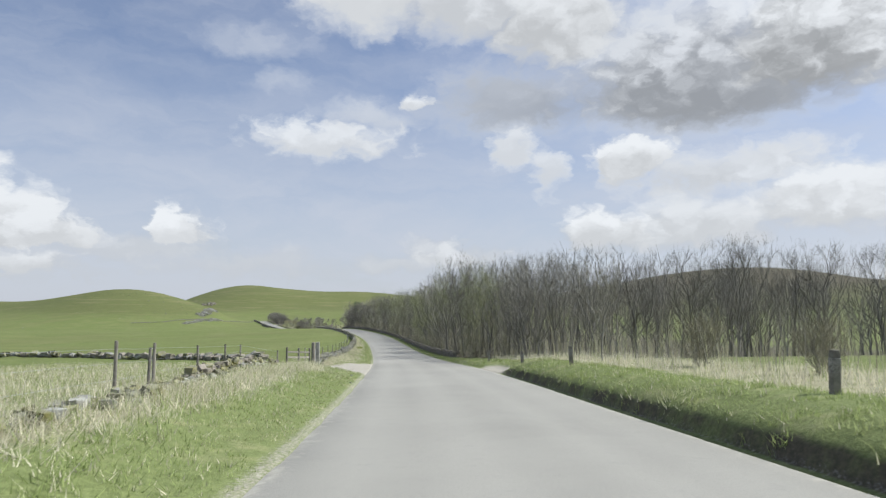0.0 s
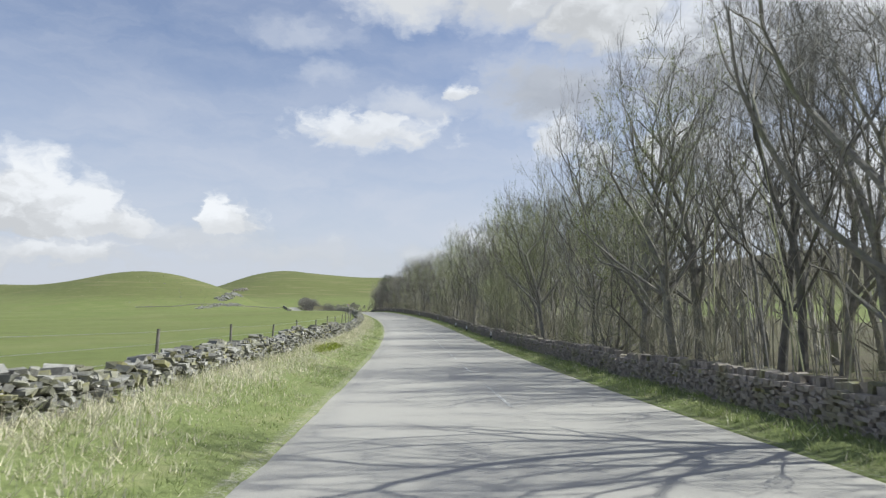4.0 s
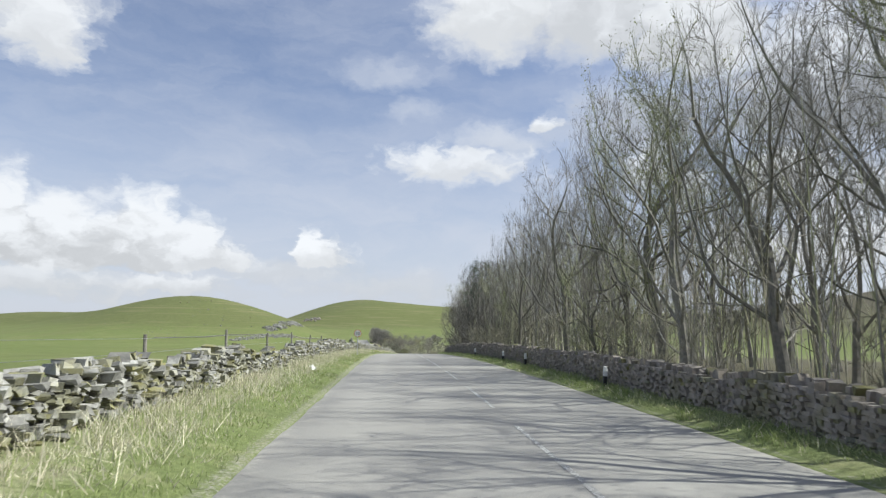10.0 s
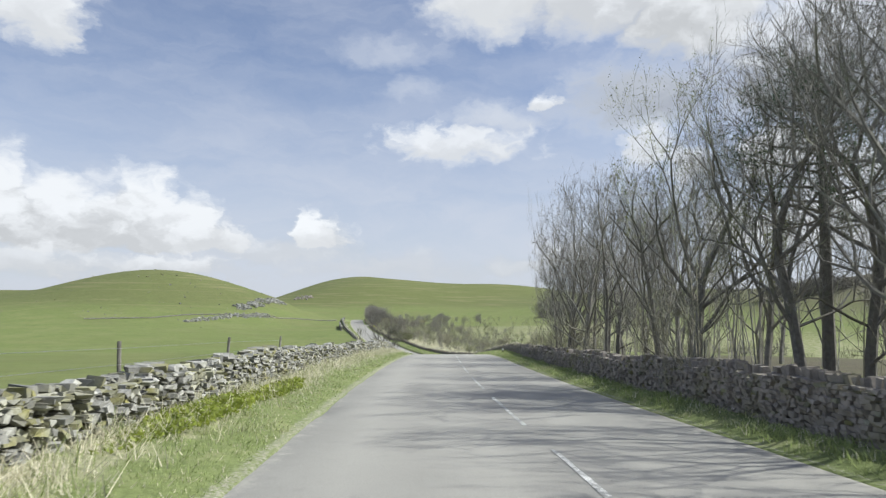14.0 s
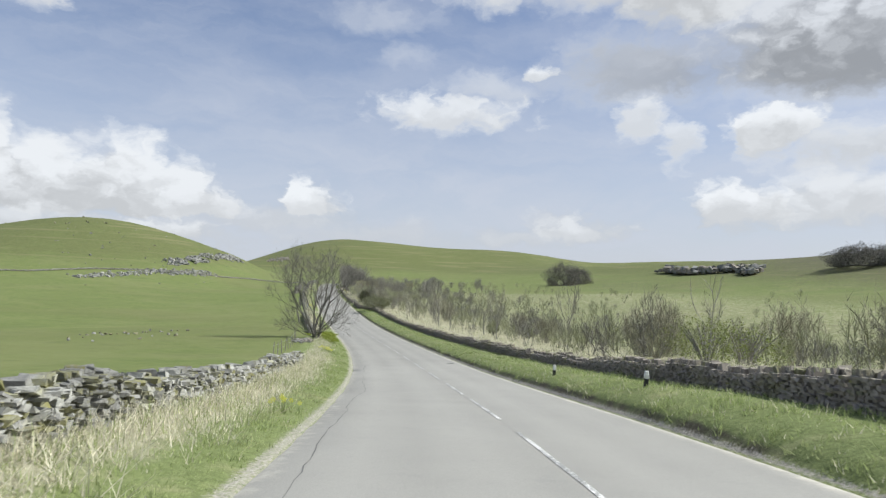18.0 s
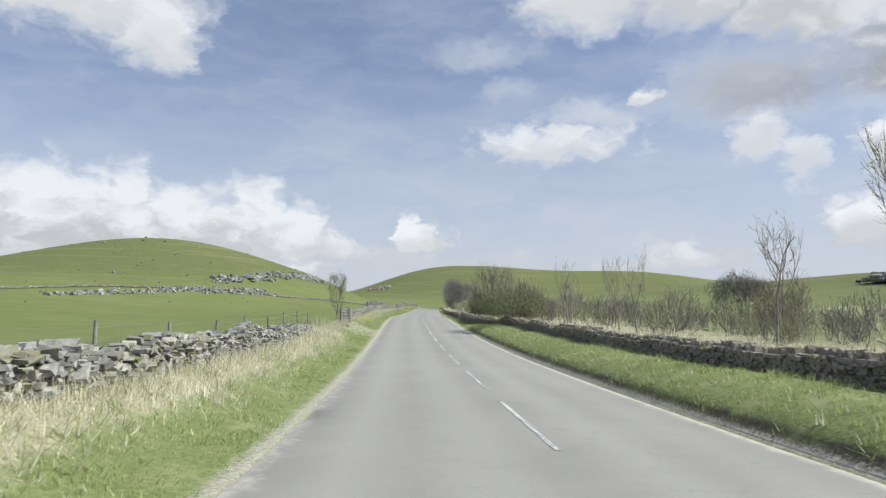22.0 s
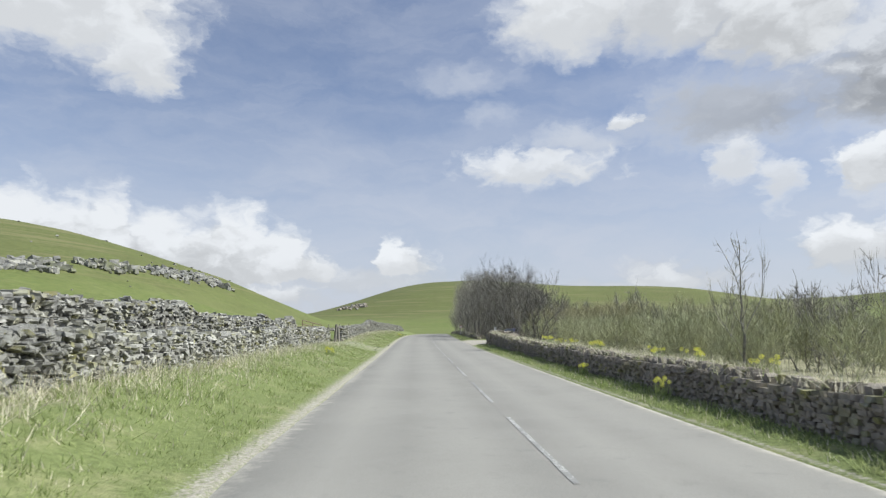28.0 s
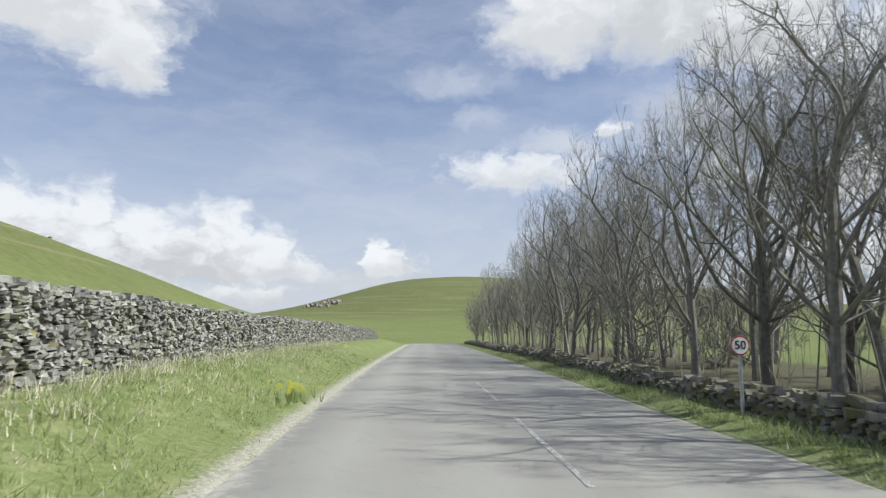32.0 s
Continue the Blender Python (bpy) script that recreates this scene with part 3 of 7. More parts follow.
    notch = ease(S, 37, 41) * (1 - ease(S, 46, 50)) * (U > RIGHT - 0.1) * (1 - ease(U, 4.5, 5.4)) * 0.85
    gr = np.maximum.reduce([edge, lay, lay2, lay3, park, notch])
    dry = np.maximum(dry_l, scrub)
    fade = 1 - ease(S, 785, 805)
    verge, dry, gr = verge * fade, dry * fade, gr * fade
    for name, val in (("rough_pasture", 0.75 * ease(hill(X, Y), 4, 14) * ((np.abs(U) > 14) | (S > 790))), ("verge", verge * 0.9), ("dry", dry), ("litter", litter), ("gravel", gr)):
        at = me.attributes.new(name, "FLOAT", "POINT")
        at.data.foreach_set("value", np.asarray(val, np.float32).ravel())
    return tagged(new("ground", me), "rolling green pasture with rough grass verges", "ground", kind="structure")


GROUND = ground_material()
ground = build_ground()


def road_material():
    m = bpy.data.materials.new("worn_asphalt")
    m.use_nodes = True
    k = Nodes(m.node_tree)
    b = m.node_tree.nodes["Principled BSDF"]
    co = k.add("ShaderNodeTexCoord").outputs["Object"]
    n1 = k.noise(co, 0.35, 5.0, 0.6, 0.4)
    n2 = k.noise(co, 55.0, 3.0, 0.7)
    n3 = k.noise(co, 2.2, 6.0, 0.65)
    a = k.add("ShaderNodeAttribute")
    a.attribute_name = "track"
    col = k.mix(k.ramp(n1.outputs[0], 0.35, 0.68), (0.242, 0.236, 0.215), (0.212, 0.207, 0.190))
    col = k.mix(k.math("MULTIPLY", a.outputs["Fac"], 0.6), col, (0.295, 0.288, 0.262))
    col = k.mix(k.math("MULTIPLY", k.ramp(n3.outputs[0], 0.56, 0.75), 0.35), col, (0.145, 0.145, 0.142))
    worn = k.add("ShaderNodeAttribute")
    worn.attribute_name = "worn"
    n4 = k.noise(co, 0.08, 4.0, 0.6)
    col = k.mix(k.math("MULTIPLY", k.ramp(k.math("ADD", worn.outputs["Fac"], k.math("MULTIPLY", k.math("SUBTRACT", n4.outputs[0], 0.5), 0.8)), 0.1, 1.0), 0.85), col, (0.34, 0.332, 0.305))
    # dusty strips along the edges
    dust = k.add("ShaderNodeAttribute")
    dust.attribute_name = "dust"
    n5 = k.noise(co, 3.0, 5.0, 0.7)
    col = k.mix(k.ramp(k.math("ADD", dust.outputs["Fac"], k.math("MULTIPLY", k.math("SUBTRACT", n5.outputs[0], 0.5), 1.2)), 0.35, 0.95), col, (0.42, 0.40, 0.35))
    sc = k.add("ShaderNodeVectorMath", operation="SCALE")
    k.link(col, sc.inputs[0])
    k.link(k.math("ADD", 0.62, k.math("MULTIPLY", n2.outputs[0], 0.76)), sc.inputs["Scale"])
    k.link(sc.outputs[0], b.inputs["Base Color"])
    b.inputs["Roughness"].default_value = 0.85
    b.inputs["Specular IOR Level"].default_value = 0.3
    bp = k.add("ShaderNodeBump")
    bp.inputs["Strength"].default_value, bp.inputs["Distance"].default_value = 0.5, 0.008
    k.link(n2.outputs[0], bp.inputs["Height"])
    k.link(bp.outputs[0], b.inputs["Normal"])
    return m


def build_road():
    s = np.concatenate([np.arange(-60, 720, 0.75), np.arange(720, 803, 3.0)])
    u = np.array([LEFT - 0.02, LEFT + 0.15, -3.6, -3.1, -2.6, -2.1, -1.5, -1.0, -0.4, 0.3, 1.0, 1.7, 2.4, 3.0, RIGHT - 0.12, RIGHT + 0.02])
    rng = np.random.default_rng(5)
    S, U = np.meshgrid(s, u, indexing="ij")
    U = U.copy()
    wig = 0.10 * np.sin(s * 0.9) * np.sin(s * 0.37 + 1) + rng.normal(0, 0.035, len(s))
    U[:, 0] += wig
    wig2 = 0.07 * np.sin(s * 0.7 + 2) * np.sin(s * 0.29) + rng.normal(0, 0.03, len(s))
    U[:, -1] += wig2
    X, Y = spot(S, U)
    Z = centre(S)[2] - 0.004 * np.abs(U) - 0.0
    Z[:, 0] -= 0.06
    Z[:, -1] -= 0.06
    v = np.stack([X, Y, Z], -1).reshape(-1, 3)
    nu = len(u)
    i, j = np.meshgrid(np.arange(len(s) - 1), np.arange(nu - 1), indexing="ij")
    a = (i * nu + j).ravel()
    me = mesh_of("road", v, np.stack([a, a + 1, a + nu + 1, a + nu], 1), ROAD, smooth=True)
    track = np.exp(-((U + 3.0) / 0.5) ** 2) + np.exp(-((U + 1.2) / 0.5) ** 2) + np.exp(-((U - 1.1) / 0.5) ** 2) + np.exp(-((U - 2.6) / 0.45) ** 2)
    worn = np.interp(S, [0, 60, 100, 190, 300, 400, 470, 700], [0.45, 0.5, 0.95, 0.6, 0.4, 0.5, 0.15, 0.12])
    dust = np.exp(-((U - LEFT) / 0.35) ** 2) * np.interp(S, [0, 100, 360, 440, 760], [0.7, 0.75, 0.6, 0.8, 0.8]) + np.exp(-((U - RIGHT) / 0.26) ** 2) * np.interp(S, [0, 350, 380, 560, 700], [0.7, 0.7, 1.0, 1.0, 0.7])
    for name, val in (("track", track), ("worn", worn), ("dust", dust)):
        at = me.attributes.new(name, "FLOAT", "POINT")
        at.data.foreach_set("value", np.asarray(val, np.float32).ravel())
    return tagged(new("road", me), "worn pale grey asphalt two-lane country road", "road", kind="structure")


ROAD = road_material()
road = build_road()


def paint_material(lo=0.62, hi=0.86):
    m = bpy.data.materials.new("worn_road_paint")
    m.use_nodes = True
    k = Nodes(m.node_tree)
    b = m.node_tree.nodes["Principled BSDF"]
    co = k.add("ShaderNodeTexCoord").outputs["Object"]
    n = k.noise(co, 14.0, 5.0, 0.75)
    n2 = k.noise(co, 0.6, 3.0, 0.6)
    worn = k.ramp(k.math("ADD", n.outputs[0], k.math("MULTIPLY", n2.outputs[0], 0.5)), lo, hi)
    col = k.mix(worn, (0.72, 0.72, 0.69), (0.22, 0.22, 0.21))
    k.link(col, b.inputs["Base Color"])
    b.inputs["Roughness"].default_value = 0.75
    return m


PAINT = paint_material(0.54, 0.84)
FAINT = paint_material(0.46, 0.80)


def build_dashes():
    rng = np.random.default_rng(8)
    for i in range(-46, 22):
        base = 517.0 + 9.0 * i
        s0 = base + np.interp(base, [110, 160, 200, 262, 324, 384, 401, 430, 560, 632, 680], [-2.1, 0.3, -2.3, -2.3, -4, 2.6, 0.4, 0.3, 0.3, -1.5, -0.3])
        if s0 < 6:
            continue
        n = 9
        ss = np.linspace(s0, s0 + 6.0, n)
        w = 0.046
        vs = []
        for t in ss:
            for q in (-w + rng.normal(0, 0.006), w + rng.normal(0, 0.006)):
                x, y = spot(t, q)
                vs.append((float(x), float(y), float(centre(t)[2]) + 0.006))
        fs = [(2 * j, 2 * j + 1, 2 * j + 3, 2 * j + 2) for j in range(n - 1)]
        part("centre_line_dash", mesh_of("dash", vs, fs, PAINT if 100 < s0 < 600 else FAINT), None, road)


build_dashes()


def road_cracks():
    """Long thin cracks along the patched edge of the carriageway."""
    rng = np.random.default_rng(12)
    for s0, s1, u0 in ((372, 412, -3.85), (414, 440, -3.6)):
        ss = np.arange(s0, s1, 0.5)
        u = u0 + np.cumsum(rng.normal(0, 0.035, len(ss)))
        vs = []
        for t, q in zip(ss, u):
            w = rng.uniform(0.004, 0.011)
            for e in (-w, w):
                x, y = spot(t, q + e)
                vs.append((float(x), float(y), float(centre(t)[2]) - 0.004 * abs(q) + 0.005))
        fs = [(2 * j, 2 * j + 1, 2 * j + 3, 2 * j + 2) for j in range(len(ss) - 1)]
        part("crack", mesh_of("crack", vs, fs, CRACK), None, road, "dark crack in the asphalt")


CRACK = surface("bitumen", [(0.09, 0.09, 0.088), (0.13, 0.13, 0.127)], 8.0, 0.8, 0.0, 40.0, 0.3)
road_cracks()


# ---- dry-stone walls ----
STONE_V = np.array([(x, y, z) for x in (-1, 1) for y in (-1, 1) for z in (-1, 1)] + [(1.06, 0, 0), (-1.06, 0, 0), (0, 1.06, 0), (0, -1.06, 0), (0, 0, 1.06), (0, 0, -1.06)], float)
STONE_V[:8] *= 0.92
STONE_F = []
for centre_i, ring in ((8, (4, 6, 7, 5)), (9, (0, 1, 3, 2)), (10, (2, 3, 7, 6)), (11, (0, 4, 5, 1)), (12, (1, 5, 7, 3)), (13, (0, 2, 6, 4))):
    for q in range(4):
        STONE_F.append((centre_i, ring[q], ring[(q + 1) % 4]))
STONE_F = np.array(STONE_F)
BLOCK_F = np.array([t for a, b, c, d in ((4, 6, 7, 5), (0, 1, 3, 2), (2, 3, 7, 6), (0, 4, 5, 1), (1, 5, 7, 3), (0, 2, 6, 4)) for t in ((a, b, c), (a, c, d))])


def stones_to_mesh(name, centres, sizes, turns, tilt, rng, mats, picks=None, plain=True, uneven=0.2):
    """One joined mesh of many angular stones."""
    n = len(centres)
    nv = 8 if plain else 14
    base = STONE_V[:8] * 1.04 if plain else STONE_V
    faces = BLOCK_F if plain else STONE_F
    v = base[None] + rng.normal(0, uneven if plain else 0.18, (n, nv, 3))
    v = v * sizes[:, None, :] * 0.5
    ca, sa = np.cos(tilt)[:, None], np.sin(tilt)[:, None]
    x, z = v[..., 0] * ca - v[..., 2] * sa, v[..., 0] * sa + v[..., 2] * ca
    y = v[..., 1]
    c, s = np.cos(turns)[:, None], np.sin(turns)[:, None]
    v = np.stack([x * c - y * s, x * s + y * c, z], -1) + centres[:, None, :]
    f = (faces[None] + nv * np.arange(n)[:, None, None]).reshape(-1, 3)
    return mesh_of(name, v.reshape(-1, 3), f, mats, picks=None if picks is None else np.repeat(picks, len(faces)))


SHARED_STONES = []


def shared_stones():
    rng = np.random.default_rng(77)
    for mat in (STONE, STONE_DARK, MOSSY):
        row = []
        for i in range(10):
            row.append(stones_to_mesh("stone", np.zeros((1, 3)), np.ones((1, 3)), np.zeros(1), np.zeros(1), rng, mat, plain=False))
        SHARED_STONES.append(row)


shared_stones()


HIGH_LEFT_S = [57, 75, 117, 130, 158, 165, 199, 210, 281, 293, 330, 387, 398, 424, 456, 472, 478, 485, 493, 503, 527, 600, 630, 656, 690, 698, 714, 760, 800]
HIGH_LEFT = [0.5, 0.5, 0.8, 0.75, 0.6, 0.85, 0.7, 0.68, 0.8, 0.78, 0.8, 0.85, 0.5, 0.5, 0.45, 0.6, 0.75, 0.65, 1.0, 0.4, 0.75, 0.95, 1.1, 1.15, 1.25, 1.9, 1.6, 1.5, 1.4]
HIGH_RIGHT_S = [78, 180, 240, 283, 300, 318, 352, 390, 410, 431, 467, 478, 525, 532, 547, 552, 640, 652, 660, 662, 680, 800]
HIGH_RIGHT = [0.62, 0.62, 0.76, 0.95, 0.92, 0.85, 0.72, 0.66, 0.5, 0.62, 0.6, 0.55, 0.6, 0.84, 0.84, 0.62, 0.74, 0.84, 1.12, 1.15, 0.45, 0.42]


def left_high(s):
    return np.interp(s, HIGH_LEFT_S, HIGH_LEFT)


def right_high(s):
    return np.interp(s, HIGH_RIGHT_S, HIGH_RIGHT)


def crest(s, height, ruin, seed):
    """Ragged height of a wall's top."""
    r = 0.45 + 0.4 * float(wob(s, s * 0.3, 0.21, seed)) + 0.35 * float(wob(s, 2.0, 0.83, seed * 1.3)) + 0.3 * float(wob(s, 5.0, 2.3, seed))
    return float(height(s)) * (1 + 0.4 * ruin) * (1 - ruin * max(r, -0.15))


def wall_stones(s0, s1, ufun, height, rng, ruin, side, rough, size=0.30):
    """Places, sizes and turns of the stones on the visible skin and the top of a wall."""
    C, Z, T, L = [], [], [], []
    z = 0.0
    high = max(float(height(q)) for q in np.arange(s0, s1, 4.0)) * (1 + 0.5 * ruin)
    while z < high * 1.1 + 0.05:
        hgt = rng.uniform(0.10, 0.20) * (size / 0.3)
        s = s0 + rng.uniform(0, 0.3)
        while s < s1:
            ln = rng.uniform(0.15, 0.5) * (size / 0.3)
            top = crest(s, height, ruin, s0)
            zz = z + rng.normal(0, 0.05 * rough)
            if zz < top:
                u = float(ufun(s)) - side * (0.26 - 0.10 * z / max(high, 0.1)) + rng.normal(0, 0.02 + 0.07 * rough)
                C.append((s, u, zz + hgt / 2))
                k = 1 + rough * rng.uniform(-0.2, 0.5)
                Z.append((ln * 1.05, rng.uniform(0.22, 0.36), hgt * rng.uniform(0.95, 1.2) * k))
                T.append(rng.normal(0, 0.06 + 0.35 * rough))
                L.append(rng.normal(0, 0.04 + 0.32 * rough))
                if zz + hgt >= top:
                    # rough coping laid across the top
                    C.append((s, float(ufun(s)) + rng.normal(0, 0.05), zz + hgt + 0.05))
                    Z.append((rng.uniform(0.07, 0.18), rng.uniform(0.2, 0.38), rng.uniform(0.14, 0.28)) if rough < 0.4 else (ln * rng.uniform(0.6, 1.1), rng.uniform(0.24, 0.42), rng.uniform(0.10, 0.2)))
                    T.append(rng.normal(0, 0.15 + 0.4 * rough))
                    L.append(rng.normal(0, 0.2 + 0.35 * rough))
            s += ln
        z += hgt
    return np.array(C), np.array(Z), np.array(T), np.array(L)


def build_wall(name, label, s0, s1, ufun, height, side, ruin=0.1, seed=1, dark=False, moss=0.1, singles=220, single_from=None, size=0.30, rough=0.6):
    """A dry-stone wall along the road; side is +1 when the road lies to its right."""
    rng = np.random.default_rng(seed)
    # rubble heart that the stones are bedded on
    ss = np.arange(s0, s1 + 0.01, 1.0)
    vs, fs = [], []
    for s in ss:
        top = max(0.10, crest(s, height, ruin, s0) - 0.12) * min(1.0, 0.25 + (s - s0) / 1.5, 0.25 + (s1 - s) / 1.5)
        u = float(ufun(s))
        for du, h in ((-0.22, -0.3), (-0.15, top), (0.15, top), (0.22, -0.3)):
            p = place(s, u + du)
            vs.append((p.x, p.y, float(ground_z(s, u)) + h))
    for i in range(len(ss) - 1):
        for j in range(3):
            a = 4 * i + j
            fs.append((a, a + 1, a + 5, a + 4))
    fs += [(0, 1, 2, 3), tuple(4 * (len(ss) - 1) + q for q in (3, 2, 1, 0))]
    wall = tagged(new(name, mesh_of(name, vs, fs, STONE_DARK)), label, "stone wall", kind="structure")
    C, Z, T, L = wall_stones(s0, s1, ufun, height, rng, ruin, -side, rough, size=size)
    X, Y = spot(C[:, 0], C[:, 1])
    H = ground_z(C[:, 0], [float(ufun(q)) for q in C[:, 0]]) + C[:, 2] - 0.06
    P = np.stack([X, Y, H], 1)
    T = T + centre(C[:, 0])[3] + math.pi / 2
    pick = np.where(rng.random(len(P)) < moss, 2, 1 if dark else 0)
    single_from = s0 if single_from is None else single_from
    order = np.argsort(np.abs(C[:, 0] - single_from - 4) + rng.random(len(P)) * 0.5)
    solo = set(order[:singles].tolist())
    for q in sorted(solo):
        st = part("stone", SHARED_STONES[pick[q]][q % 10], None, wall)
        st.matrix_basis = Matrix.LocRotScale(P[q], Euler((0, -L[q], T[q])), Z[q])
    rest = np.array([q for q in range(len(P)) if q not in solo])
    if len(rest):
        me = stones_to_mesh("stonework", P[rest], Z[rest], T[rest], L[rest], rng, [STONE, STONE_DARK, MOSSY], pick[rest], plain=True, uneven=0.11 if dark else 0.2)
        ob = part("stonework", me, None, wall)
        ob["kind"] = "stuff"
    return wall


build_wall("wall_left_1", "tumbled grey dry-stone wall along a grass verge", 56, 200, left_wall, left_high, 1, 0.45, 11, moss=0.28, single_from=124, size=0.13, rough=0.9)
build_wall("wall_left_2", "low grey dry-stone wall with ragged top stones", 200, 300, left_wall, left_high, 1, 0.5, 12, moss=0.34, single_from=258, size=0.13, rough=0.9)
build_wall("wall_left_3", "grey dry-stone wall beside tall dry grass", 300, 418, left_wall, left_high, 1, 0.34, 13, moss=0.3, single_from=384, size=0.13, rough=0.7)
build_wall("wall_left_4", "broken grey dry-stone wall half hidden in dry grass", 456, 503, left_wall, left_high, 1, 0.55, 14, single_from=482, size=0.13, rough=1.0)
build_wall("wall_left_5", "grey dry-stone wall under a hillside pasture", 527, 650, left_wall, left_high, 1, 0.22, 15, single_from=606, size=0.13, rough=0.8)
build_wall("wall_left_6", "well-built pale grey dry-stone wall on a grass bank", 657, 800, left_wall, left_high, 1, 0.04, 16, moss=0.02, single_from=668, size=0.15, rough=0.45)
build_wall("wall_right_1", "dark shaded dry-stone wall in front of bare woodland", 78, 200, right_wall, right_high, -1, 0.08, 21, dark=True, moss=0.1, single_from=140, size=0.14, rough=0.12)
build_wall("wall_right_2", "dark shaded dry-stone wall below bare trees", 200, 352, right_wall, right_high, -1, 0.06, 22, dark=True, moss=0.08, single_from=262, size=0.14, rough=0.12)
build_wall("wall_right_3", "dark dry-stone wall beside open scrubland", 352, 418, right_wall, right_high, -1, 0.28, 23, dark=True, moss=0.08, single_from=394, size=0.14, rough=0.12)
build_wall("wall_right_4", "dark dry-stone wall with upright coping stones", 418.7, 532, right_wall, right_high, -1, 0.32, 27, dark=True, moss=0.08, single_from=470, size=0.14, rough=0.12)
build_wall("wall_right_5", "neat tall dry-stone wall beside a gateway", 532, 546.3, right_wall, right_high, -1, 0.03, 24, dark=True, single_from=540, size=0.13, rough=0.1)
build_wall("wall_right_6", "dry-stone wall overgrown with dead grass and daffodils", 551.4, 660, right_wall, right_high, -1, 0.08, 25, dark=True, moss=0.12, single_from=610, size=0.14, rough=0.12)
build_wall("wall_right_7", "low mossy dry-stone wall at the foot of woodland", 679, 800, right_wall, right_high, -1, 0.45, 26, dark=True, moss=0.45, single_from=690, size=0.16, rough=0.7)

build_wall("wall_left_7", "rough grey rubble wall above the roadside wall", 594, 648, lambda s: -11.2, lambda s: 1.9, 1, 0.25, 17, single_from=622, size=0.13, rough=1.0)
build_wall("wall_right_8", "dark overgrown end of a dry-stone wall by a car park", 660.4, 670.5, lambda s: float(np.interp(s, [660, 666, 668, 670.5], [5.25, 5.65, 7.0, 10.0])), lambda s: 1.18, -1, 0.15, 28, dark=True, moss=0.2, single_from=664, size=0.24, rough=0.4)

# ---- trees ----
def tubes_mesh(name, tubes, mat):
    """Branches as tapered tubes; a tube is (points, radii, sides)."""
    V, F, n0 = [], [], 0
    for pts, rad, n in tubes:
        P = np.array(pts)
        k = len(P)
        d = np.diff(P, axis=0)
        d = np.vstack([d, d[-1:]])
        d /= np.linalg.norm(d, axis=1)[:, None] + 1e-9
        ref = np.array([0.31, 0.17, 0.0]) if abs(d[0][2]) > 0.6 else np.array([0.0, 0.0, 1.0])
        a = np.cross(d, ref)
        a /= np.linalg.norm(a, axis=1)[:, None] + 1e-9
        b = np.cross(d, a)
        th = np.arange(n) * 2 * math.pi / n
        ring = P[:, None] + np.array(rad)[:, None, None] * (a[:, None] * np.cos(th)[None, :, None] + b[:, None] * np.sin(th)[None, :, None])
        V.append(ring.reshape(-1, 3))
        i, j = np.meshgrid(np.arange(k - 1), np.arange(n), indexing="ij")
        i, j = i.ravel(), j.ravel()
        F.append(np.stack([n0 + i * n + j, n0 + i * n + (j + 1) % n, n0 + (i + 1) * n + (j + 1) % n, n0 + (i + 1) * n + j], 1))
        n0 += k * n
    return mesh_of(name, np.concatenate(V), np.concatenate(F), mat)


def blade_mesh(name, blades, mat, leaves=None, leaf_mat=None):
    """Fine twigs as tapering blades, a triangle each, with leaves among them."""
    tri = blades if leaves is None else np.concatenate([blades, leaves])
    picks = None if leaves is None else np.concatenate([np.zeros(len(blades), int), np.ones(len(leaves), int)])
    return mesh_of(name, tri.reshape(-1, 3), np.arange(3 * len(tri)).reshape(-1, 3), [mat] + ([leaf_mat] if leaf_mat else []), picks=picks)


def unit(v):
    return v / (np.linalg.norm(v, axis=-1, keepdims=True) + 1e-9)


def blade(rng, p, q, w):
    """Triangles from p, w wide, to the points q."""
    side = unit(np.cross(q - p, rng.normal(0, 1, p.shape))) * (w[:, None] if isinstance(w, np.ndarray) else w)
    return np.stack([p - side, p + side, q], 1)


